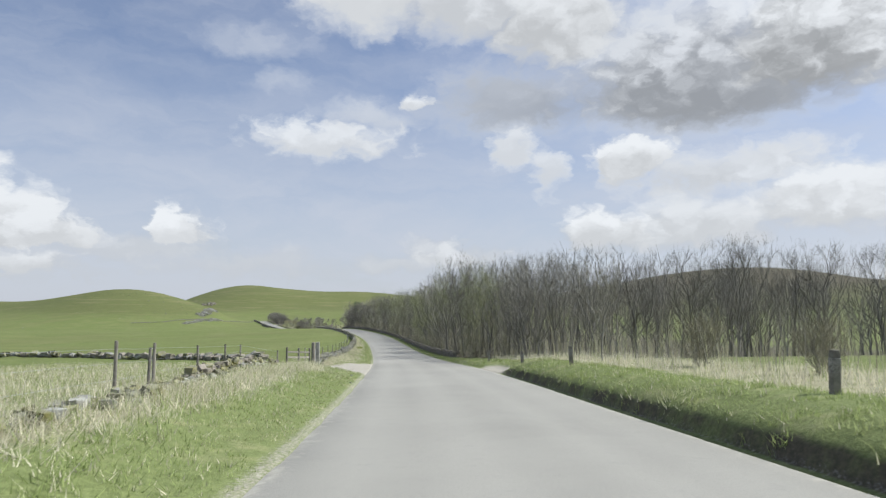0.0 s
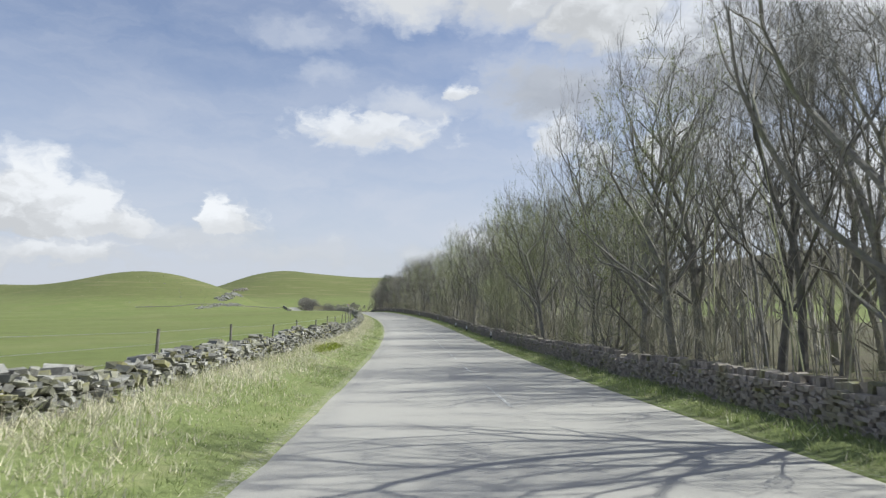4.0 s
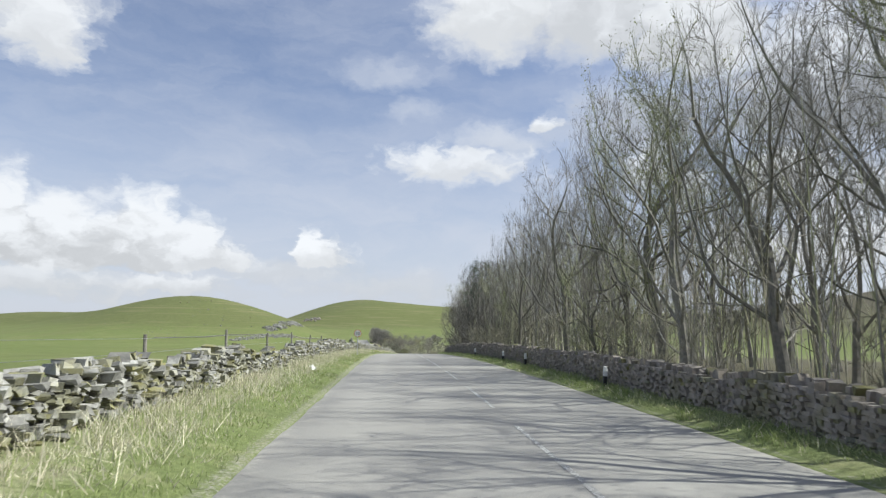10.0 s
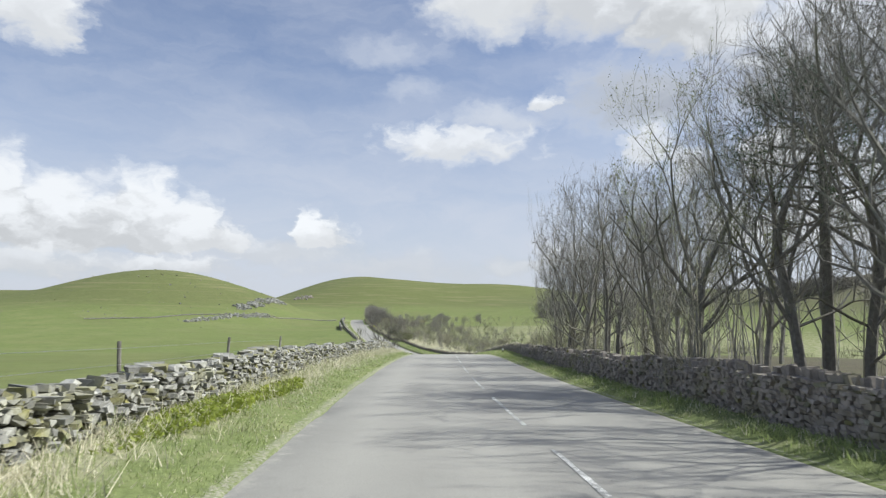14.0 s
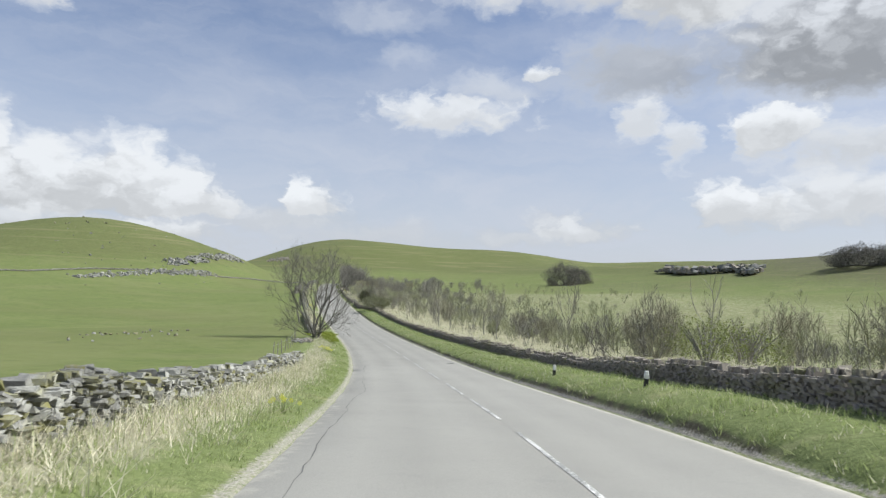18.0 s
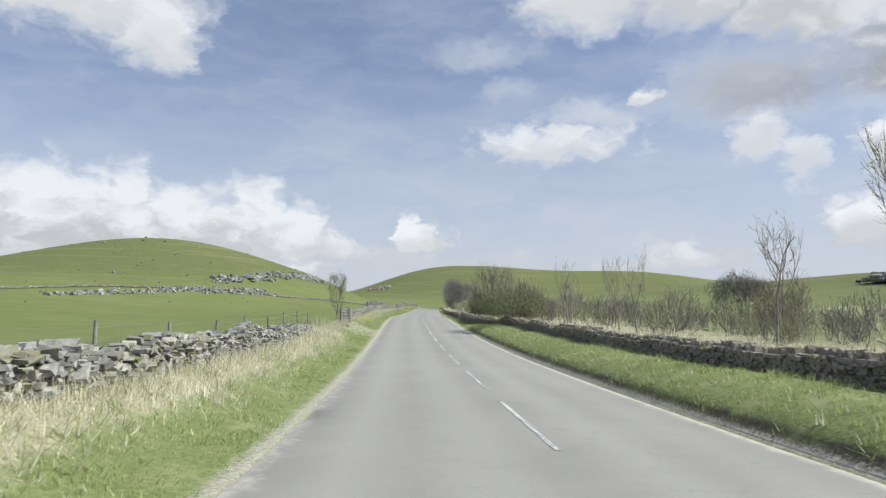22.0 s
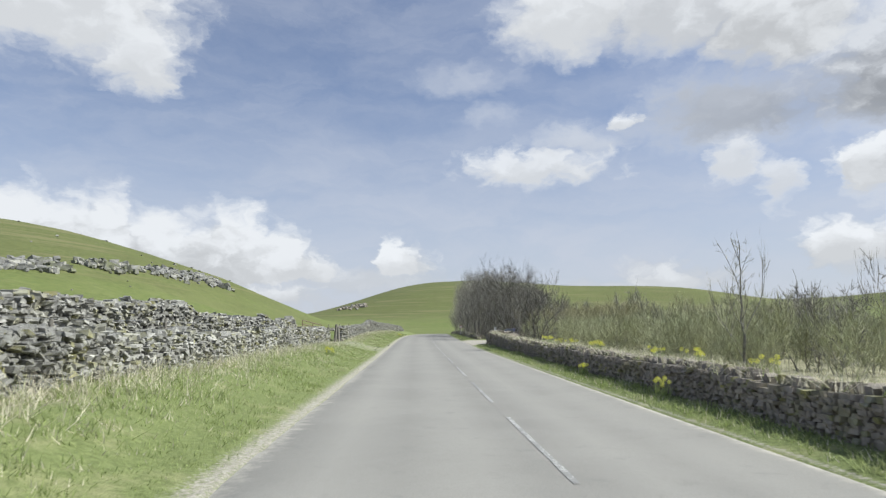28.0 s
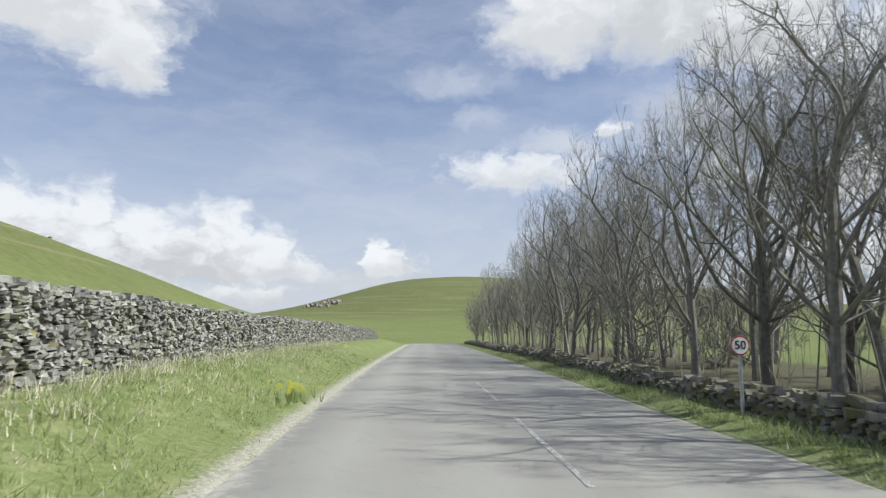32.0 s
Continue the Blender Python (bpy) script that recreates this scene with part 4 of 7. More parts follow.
def grow(seed, height=12.0, width=6.5, trunk=0.15, clear=0.22, stems=1, limbs=4, levels=5, angle=38.0, up=0.10, wander=0.15, low=0, shoots=4, twigs=4, fat=1.0, lean=0.05, leaf=0, leaf_size=0.05, sides=5, splay=0.3, solid=3):
    """Woody frame and fine crown of a bare tree that forks again and again, root at the origin."""
    rng = np.random.default_rng(seed)
    wood, thin, ends = [], [], []
    queue = []
    first = height * 0.30

    def bend(p, d, ln, k, wander, lift):
        pts = [np.array(p, float)]
        d = np.array(d, float)
        for _ in range(k):
            d = d + rng.normal(0, wander, 3) + np.array([0, 0, lift])
            d /= np.linalg.norm(d)
            pts.append(pts[-1] + d * ln / k)
        return pts, d

    def turned(d, deg, around):
        a = np.cross(d, [0.3, 0.9, 0.2])
        a /= np.linalg.norm(a)
        b = np.cross(d, a)
        t = radians(deg)
        return d * math.cos(t) + (a * math.cos(around) + b * math.sin(around)) * math.sin(t)

    for st in range(stems):
        az = st * 6.283 / stems + rng.uniform(-0.5, 0.5)
        tilt = lean if stems == 1 else splay * rng.uniform(0.5, 1.2)
        off = 0.0 if stems == 1 else trunk * 0.9
        r0 = trunk / stems ** 0.4
        d0 = np.array([math.cos(az) * tilt, math.sin(az) * tilt, 1.0])
        pts, d = bend((math.cos(az) * off, math.sin(az) * off, -0.15), d0 / np.linalg.norm(d0), max(height * clear, 0.5), 4, 0.05, 0.03)
        wood.append((pts, [r0 * 1.35, r0 * 1.05, r0, r0 * 0.95, r0 * 0.9], sides + 2))
        spin = rng.uniform(0, 6.28)
        for b in range(limbs):
            f = 0 if b < 2 else rng.integers(2, 4)
            deg = angle * rng.uniform(0.5, 1.25) * (0.22 if b == 0 else 1.0)
            queue.append((pts[-1] if b < 2 else pts[f], turned(d, deg, spin + b * 2.4), first * rng.uniform(0.85, 1.1), r0 * (0.8 if b == 0 else 0.48), 1))
        for b in range(low):
            a2 = rng.uniform(0, 6.28)
            q = pts[rng.integers(1, 4)]
            queue.append((q, unit(np.array([math.cos(a2), math.sin(a2), rng.uniform(0.15, 0.6)])), first * rng.uniform(0.5, 0.9), r0 * 0.3, 2))
    while queue:
        p, d, ln, r, level = queue.pop()
        pts, d2 = bend(p, d, ln, 3, wander, up * (1.0 - d[2]))
        if level <= solid:
            wood.append((pts, [r, r * 0.9, r * 0.8, r * 0.68], sides if level < 3 else 3))
        else:
            thin.append((pts, r))
        if level >= levels - 2:
            ends.append((pts, level))
        if level < levels:
            n = 3 if rng.random() < 0.3 else 2
            spin = rng.uniform(0, 6.28)
            for b in range(n):
                deg = angle * (rng.uniform(0.3, 0.7) if b == 0 else rng.uniform(0.7, 1.3))
                queue.append((pts[-1], turned(d2, deg, spin + b * 6.283 / n), ln * rng.uniform(0.68, 0.86), max(r * (0.66 if b == 0 else 0.52), 0.006), level + 1))
            if rng.random() < 0.75:
                q = rng.integers(1, 3)
                queue.append((pts[q], turned(d2, angle * rng.uniform(1.1, 1.9), rng.uniform(0, 6.28)), ln * rng.uniform(0.5, 0.75), max(r * 0.36, 0.006), min(level + 2, levels)))
    # fine shoots along the last branches, and twigs on the shoots
    P = np.array([e[0] for e in ends])
    n = len(P)
    i = np.repeat(np.arange(n), shoots)
    f = rng.uniform(0.15, 3.0, len(i))
    k = np.minimum(f.astype(int), 2)
    g = (f - k)[:, None]
    a = P[i, k] * (1 - g) + P[i, k + 1] * g
    along_d = unit(P[i, k + 1] - P[i, k])
    size = np.linalg.norm(P[:, 3] - P[:, 0], axis=1)[i] * rng.uniform(0.45, 0.95, len(i))
    d = unit(along_d + rng.normal(0, 0.5, a.shape) + np.array([0, 0, 0.10]))
    m = a + d * (size * 0.5)[:, None]
    d = unit(d + rng.normal(0, 0.18, a.shape) + np.array([0, 0, 0.10]))
    e = m + d * (size * 0.5)[:, None]
    w = 0.0095 * fat
    side = unit(np.cross(e - a, rng.normal(0, 1, a.shape))) * w
    tri = [np.stack([a - side, a + side, m + side * 0.7], 1), np.stack([a - side, m + side * 0.7, m - side * 0.7], 1), np.stack([m - side * 0.7, m + side * 0.7, e], 1)]
    j = np.repeat(np.arange(len(a)), twigs)
    h = rng.uniform(0.2, 1.0, len(j))[:, None]
    p = np.where(h < 0.5, a[j] + (m[j] - a[j]) * h * 2, m[j] + (e[j] - m[j]) * (h * 2 - 1))
    dt = unit(d[j] + rng.normal(0, 0.5, p.shape) + np.array([0, 0, 0.05]))
    q = p + dt * (size[j] * rng.uniform(0.25, 0.6, len(j)))[:, None]
    tri.append(blade(rng, p, q, w * 0.72))
    if thin:
        # branches too thin to show their roundness
        B, r = np.array([t[0] for t in thin]), np.array([max(t[1], w) for t in thin])[:, None]
        side = unit(np.cross(B[:, 3] - B[:, 0], rng.normal(0, 1, (len(B), 3)))) * r
        for k0, k1, w0, w1 in ((0, 2, 1.0, 0.85), (2, 3, 0.85, 0.6)):
            tri += [np.stack([B[:, k0] - side * w0, B[:, k0] + side * w0, B[:, k1] + side * w1], 1), np.stack([B[:, k0] - side * w0, B[:, k1] + side * w1, B[:, k1] - side * w1], 1)]
    fine = np.concatenate(tri)
    lv = None
    if leaf:
        c = q[rng.integers(0, len(q), leaf)] + rng.normal(0, 0.08, (leaf, 3))
        lv = c[:, None, :] + rng.normal(0, leaf_size, (leaf, 3, 3))
    # true height of the crown; its reach levels off at the outside
    kz = height / np.percentile(q[:, 2], 99.5)

    def fit(v):
        v = np.asarray(v) * kz
        r = np.hypot(v[..., 0], v[..., 1])
        f = 1 / np.sqrt(1 + (r / (width * 0.56)) ** 2)
        return np.stack([v[..., 0] * f, v[..., 1] * f, v[..., 2]], -1)

    wood = [(fit(t[0]), t[1], t[2]) for t in wood]
    fine = fit(fine)
    if lv is not None:
        mid = lv.mean(1, keepdims=True)
        lv = lv - mid + fit(mid)
    return wood, fine, lv


TREE_BANK = {}


def tree_kind(key, seeds, bark, twig, leaf_mat=None, **shape):
    TREE_BANK[key] = []
    for sd in seeds:
        wood, fine, lv = grow(sd, **shape)
        TREE_BANK[key].append((tubes_mesh("trunk", wood, bark), blade_mesh("crown", fine, twig, lv, leaf_mat)))


tree_kind("ash", (1, 2, 3, 4, 5), BARK, TWIG, height=12.0, width=7.0, trunk=0.16, clear=0.46, limbs=7, levels=5, angle=42, up=0.12, wander=0.13, low=2, shoots=5, twigs=3)
tree_kind("pole", (11, 12, 13, 14), BARK, TWIG, height=11.5, width=5.0, trunk=0.11, clear=0.5, limbs=5, levels=5, angle=36, up=0.16, wander=0.12, low=2, shoots=5, twigs=3)
tree_kind("budding", (21, 22, 23), BARK, TWIG_GREEN, LEAF_YOUNG, height=11.5, width=6.8, trunk=0.14, clear=0.42, limbs=6, levels=5, angle=38, up=0.16, wander=0.12, low=2, shoots=4, twigs=2, leaf=5200, leaf_size=0.022)
tree_kind("far", (31, 32, 33, 34), BARK, TWIG, height=11.5, width=6.4, trunk=0.13, clear=0.24, limbs=3, levels=4, angle=31, up=0.3, wander=0.12, low=1, shoots=3, twigs=2, fat=1.8, sides=3, solid=1)
tree_kind("edge", (36, 37, 38), BARK, TWIG_GREEN, height=6.5, width=6.2, trunk=0.11, clear=0.06, stems=2, limbs=3, levels=4, angle=38, up=0.18, wander=0.12, low=4, shoots=5, twigs=3, fat=1.1, solid=2)
tree_kind("under", (41, 42, 43), BARK, TWIG_DRY, height=4.2, width=4.0, trunk=0.06, clear=0.06, stems=3, limbs=2, levels=3, angle=36, up=0.2, wander=0.12, low=2, shoots=5, twigs=4, solid=1)
tree_kind("sapling", (51, 52, 53), PALE_BARK, TWIG_DRY, height=5.0, width=2.2, trunk=0.045, clear=0.35, limbs=4, levels=3, angle=26, up=0.4, shoots=4, twigs=3)
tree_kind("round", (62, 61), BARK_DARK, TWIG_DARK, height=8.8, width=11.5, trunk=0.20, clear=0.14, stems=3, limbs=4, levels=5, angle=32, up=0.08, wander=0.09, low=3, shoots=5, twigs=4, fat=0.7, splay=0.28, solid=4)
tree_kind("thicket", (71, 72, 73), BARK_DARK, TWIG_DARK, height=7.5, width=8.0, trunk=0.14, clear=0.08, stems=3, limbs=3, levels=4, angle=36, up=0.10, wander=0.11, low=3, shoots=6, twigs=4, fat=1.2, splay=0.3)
tree_kind("clump", (76, 77, 78), BARK, TWIG, height=7.5, width=7.0, trunk=0.12, clear=0.06, stems=2, limbs=3, levels=3, angle=38, up=0.15, wander=0.12, low=3, shoots=5, twigs=4, fat=3.0, sides=3, solid=1)
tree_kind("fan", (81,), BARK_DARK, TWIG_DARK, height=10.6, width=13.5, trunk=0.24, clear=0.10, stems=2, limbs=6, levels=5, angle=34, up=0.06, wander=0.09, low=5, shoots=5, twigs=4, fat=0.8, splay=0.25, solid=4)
tree_kind("scrubby", (86, 87, 88, 89), BARK, TWIG_DRY, height=2.6, width=2.8, trunk=0.03, clear=0.03, stems=3, limbs=2, levels=2, angle=36, up=0.2, wander=0.12, low=1, shoots=5, twigs=3, fat=1.4, sides=3, splay=0.5, solid=1)
tree_kind("willow", (96, 97, 98), BARK, TWIG_GREEN, height=3.4, width=3.6, trunk=0.035, clear=0.04, stems=6, limbs=2, levels=3, angle=32, up=0.2, wander=0.14, low=1, shoots=5, twigs=3, fat=0.9, sides=3, splay=0.45, solid=1)
tree_kind("shrub", (91, 92, 93), BARK, TWIG_DRY, height=3.4, width=3.8, trunk=0.05, clear=0.04, stems=6, limbs=3, levels=3, angle=32, up=0.15, wander=0.12, low=1, shoots=5, twigs=4, splay=0.55, solid=2)


def tree(key, i, s, u, scale, turn, label, category="tree", group="", name="tree"):
    tr, cr = TREE_BANK[key][i % len(TREE_BANK[key])]
    t = new(name)
    t.matrix_basis = Matrix.LocRotScale(place(s, u, -0.05), Euler((0, 0, turn)), (scale, scale, scale))
    part("trunk", tr, None, t)
    part("crown", cr, None, t)
    return tagged(t, label, category, group)


TREE_LABELS = {"ash": "tall bare broadleaf tree with grey bark", "pole": "slender bare woodland tree", "budding": "woodland tree with yellow-green buds",
               "far": "bare tree deep in the wood", "under": "low leafless bush with pale twigs", "edge": "bushy budding tree at the edge of the wood", "thicket": "dense dark bare tree with low branches behind the wall"}


def tall(s):
    """The wood is lower at its ends."""
    return float(np.interp(s, [40, 60, 66, 74, 84, 105, 130, 250, 260, 300, 318, 345, 352, 684, 692, 702, 714, 740, 780, 800], [0.62, 0.66, 0.78, 0.96, 1.1, 1.1, 1.05, 0.98, 0.84, 0.92, 0.92, 0.78, 0.66, 0.66, 0.66, 0.82, 0.92, 0.84, 0.76, 0.62]))


def open_end(s, u):
    """Trees that stand free at the end of the wood stay lower."""
    return (1.6 + 0.205 * math.hypot(s - 21, u)) / 12.0


def tree_row(rng, s0, s1, off, gap, mix, group, smin=0.85, smax=1.15):
    s = s0
    while s < s1:
        kind = mix[rng.integers(0, len(mix))]
        if 258 < s < 300 and kind != "under" and rng.random() < 0.3:
            kind = "thicket"
        elif 125 < s < 205 and kind in ("ash", "pole") and rng.random() < 0.5:
            kind = "budding"
        elif s > 292 and kind == "edge" and s < 345:
            kind = "pole"
        low = kind == "under"
        if low and 285 < s and rng.random() < 0.5:
            s += gap
            continue
        tree(kind, int(rng.integers(0, 9)), s, float(right_wall(s)) + off + rng.normal(0, 0.7), rng.uniform(smin, smax) * (1.0 if low else 0.95 if kind == "thicket" else tall(s)), rng.uniform(0, 6.28),
             TREE_LABELS[kind], "bush" if low else "tree", group, "bush" if low else "tree")
        s += gap * rng.uniform(0.6, 1.4)


def joined_trees(name, label, spots, keys, seed, smin=0.8, smax=1.15, mats=None, category="woodland"):
    """Far trees that nobody could count, as one object."""
    rng = np.random.default_rng(seed)
    V, F, M, n0 = [], [], [], 0
    cache = {}

    def arrays(me):
        co = np.empty(len(me.vertices) * 3)
        me.vertices.foreach_get("co", co)
        tri = np.empty(len(me.loops), np.int32)
        me.loops.foreach_get("vertex_index", tri)
        k = len(me.loops) // len(me.polygons)
        f = tri.reshape(-1, k)
        return co.reshape(-1, 3), f if k == 3 else np.concatenate([f[:, [0, 1, 2]], f[:, [0, 2, 3]]])

    for kind in keys:
        for pair in TREE_BANK[kind]:
            for me in pair:
                cache[me.name] = arrays(me)
    for s, u in spots:
        kind = keys[rng.integers(0, len(keys))]
        pair = TREE_BANK[kind][rng.integers(0, len(TREE_BANK[kind]))]
        a, k = rng.uniform(0, 6.28), rng.uniform(smin, smax) * (tall(s) if "far" in keys else 1.0)
        if "far" in keys and s < 76:
            # lower towards the open end
            k = min(k * (1 - 0.004 * max(u - 20, 0)), open_end(s, u))
        p = place(s, u, -0.05)
        for q, me in enumerate(pair):
            co, f = cache[me.name]
            x = co[:, 0] * math.cos(a) - co[:, 1] * math.sin(a)
            y = co[:, 0] * math.sin(a) + co[:, 1] * math.cos(a)
            V.append(np.stack([x * k + p.x, y * k + p.y, co[:, 2] * k + p.z], 1))
            F.append(f + n0)
            M.append(np.full(len(f), q))
            n0 += len(co)
    me = mesh_of(name, np.concatenate(V), np.concatenate(F), mats or [BARK, TWIG], picks=np.concatenate(M))
    return tagged(new(name, me), label, category, kind="stuff")


def woodland():
    rng = np.random.default_rng(100)
    near = "trees along the front of the wood"
    tree_row(rng, 72, 352, 2.2, 5.8, ["ash", "ash", "pole", "budding", "edge"], near)
    tree_row(rng, 61, 352, 4.6, 5.2, ["ash", "ash", "pole", "budding"], near)
    tree_row(rng, 62, 346, 1.4, 5.0, ["under"], "bushes behind the wall", 0.5, 0.9)
    tree_row(rng, 693, 800, 2.4, 4.4, ["ash", "pole", "ash"], "trees along the second wood")
    tree_row(rng, 692, 800, 4.8, 4.2, ["ash", "pole"], "trees along the second wood")
    spots = []
    for off, gap, s0, s1 in ((7.4, 3.8, 58, 350), (10.0, 4.0, 58, 350), (14.0, 6.5, 57, 350), (7.6, 4.6, 698, 800), (11.0, 5.0, 702, 800)):
        s = s0
        while s < s1:
            if not (284 < s < 400 and rng.random() < 0.4):
                spots.append((s, float(right_wall(max(s, 60))) + off + rng.normal(0, 0.9)))
            s += gap * rng.uniform(0.6, 1.4)
    # the wood's end that faces the open verge
    spots += [(rng.uniform(54, 74), rng.uniform(9.5, 66)) for _ in range(150)]
    for i in range(18):
        s, u = rng.uniform(55, 66), 10.5 + 2.9 * i + rng.normal(0, 0.8)
        tree("ash" if i % 3 else "pole", i, s, u, min(0.95, open_end(s, u)) * rng.uniform(0.88, 1.05), rng.uniform(0, 6.28), "bare broadleaf tree at the open end of the wood", "tree", "trees at the end of the wood")
    joined_trees("woodland", "dense bare woodland of slender grey trees", spots, ["far"], 101)


woodland()


# ---- scrub and undergrowth ----
def stems_mesh(name, spots, hmin, hmax, rng, mats, r0=0.014, side=5, pick=None):
    """Many thin upright whips with a few side twigs each, as one mesh."""
    tubes, M = [], []
    V, F, n0 = [], [], 0
    picks = []
    for i, (s, u) in enumerate(spots):
        p = np.array(place(s, u, -0.05))
        h = rng.uniform(hmin, hmax)
        lean = rng.normal(0, 0.10, 2)
        q = [p, p + np.array([lean[0] * h * 0.4, lean[1] * h * 0.4, h * 0.5]), p + np.array([lean[0] * h, lean[1] * h, h])]
        rr = r0 * (0.7 + 0.25 * h / 2)
        mi = 0 if pick is None else int(pick(s, u, rng))
        lines = [(q, (rr, rr * 0.7, rr * 0.25))]
        for _ in range(side):
            f = rng.uniform(0.25, 0.95)
            a = rng.uniform(0, 6.28)
            b = q[0] + (q[2] - q[0]) * f
            ln = h * 0.28 * (1.2 - f) * rng.uniform(0.6, 1.3)
            lines.append(([b, b + np.array([math.cos(a) * ln * 0.55, math.sin(a) * ln * 0.55, ln])], (rr * 0.5, rr * 0.2)))
        for pts, rad in lines:
            for k, (c, r) in enumerate(zip(pts, rad)):
                for j in range(3):
                    t = j * 2.094
                    V.append((c[0] + r * math.cos(t), c[1] + r * math.sin(t), c[2]))
            for k in range(len(pts) - 1):
                for j in range(3):
                    F.append((n0 + 3 * k + j, n0 + 3 * k + (j + 1) % 3, n0 + 3 * k + 3 + (j + 1) % 3, n0 + 3 * k + 3 + j))
                    picks.append(mi)
            n0 += 3 * len(pts)
    return mesh_of(name, V, F, mats, picks=picks)


def build_scrub():
    rng = np.random.default_rng(300)
    spots = []
    while len(spots) < 1500:
        s, u = rng.uniform(372, 660), 8.5 + abs(rng.normal(0, 22))
        if u > float(right_wall(s)) + 1.6 and float(wob(s, u, 0.13, 4.0)) + rng.normal(0, 0.4) > -0.1:
            spots.append((s, u))
    me = stems_mesh("scrub", spots, 0.5, 1.9, rng, [TWIG, TWIG_GREEN], 0.012, 6, lambda s, u, r: r.integers(0, 2))
    tagged(new("scrub", me), "thin leafless willow and birch scrub in dry grass", "scrub", kind="stuff")
    # olive willow bushes behind the overgrown wall
    spots = [(rng.uniform(566, 658), 7.6 + abs(rng.normal(0, 9))) for _ in range(85)] + [(rng.uniform(618, 662), 8.5 + abs(rng.normal(0, 7))) for _ in range(60)]
    joined_trees("willow_thicket", "dense olive-brown willow bushes behind the wall", spots, ["willow"], 305, 0.45, 0.95, [BARK, TWIG_GREEN], "scrub")
    spots = [(rng.uniform(654, 690), 13.0 + abs(rng.normal(0, 9))) for _ in range(44)]
    joined_trees("willow_thicket", "tall olive-yellow willow thicket beside the car park", spots, ["willow"], 306, 0.95, 1.5, [BARK, TWIG_YELLOW], "scrub")
    spots = [(rng.uniform(64, 350), 0.0) for _ in range(2200)] + [(rng.uniform(692, 800), 0.0) for _ in range(260)]
    spots = [(s, float(right_wall(s)) + 1.2 + abs(rng.normal(0, 7))) for s, _ in spots if not 285 < s < 360 or rng.random() < 0.4] + [(rng.uniform(54, 70), rng.uniform(9.0, 60)) for _ in range(240)]
    me = stems_mesh("undergrowth", spots, 1.2, 7.0, rng, [PALE_BARK, TWIG, TWIG_DRY, TWIG_GREEN], 0.02, 6, lambda s, u, r: r.integers(0, 4))
    tagged(new("undergrowth", me), "thin pale saplings under the bare trees", "undergrowth", kind="stuff")
    spots = [(rng.uniform(10, 62), 8 + abs(rng.normal(0, 4))) for _ in range(420)]
    me = stems_mesh("bramble", spots, 0.7, 2.2, rng, [TWIG_DRY, TWIG, TWIG_GREEN], 0.012, 7, lambda s, u, r: r.integers(0, 3))
    tagged(new("bramble", me), "tangled brown bramble at the edge of the verge", "scrub", kind="stuff")


build_scrub()


# ---- grass ----
def blades(name, label, S, U, rng, hmin, hmax, width, lean, mats, pick=None, lift=0.0, grown=1.0):
    """Tufts of grass, a triangle a blade, in one mesh."""
    n = len(S)
    X, Y = spot(S, U)
    Z = ground_z(S, U) - 0.03 + lift
    h = rng.uniform(hmin, hmax, n) * grown
    a = rng.uniform(0, 2 * math.pi, n)
    w = width * rng.uniform(0.6, 1.4, n)
    b = rng.uniform(0, 2 * math.pi, n)
    d = np.abs(rng.normal(0, lean, n)) * h
    base1 = np.stack([X + np.cos(a) * w, Y + np.sin(a) * w, Z], 1)
    base2 = np.stack([X - np.cos(a) * w, Y - np.sin(a) * w, Z], 1)
    tip = np.stack([X + np.cos(b) * d, Y + np.sin(b) * d, Z + h], 1)
    V = np.stack([base1, base2, tip], 1).reshape(-1, 3)
    F = np.arange(3 * n).reshape(-1, 3)
    me = mesh_of(name, V, F, mats, picks=None if pick is None else pick)
    return tagged(new(name, me), label, "grass", kind="stuff")


def tufts(rng, n, per, s_of, u_of, spread):
    """Blade positions in small tufts."""
    s = s_of(n)
    u = u_of(s)
    S = np.repeat(s, per) + rng.normal(0, spread, n * per)
    U = np.repeat(u, per) + rng.normal(0, spread, n * per)
    return S, U


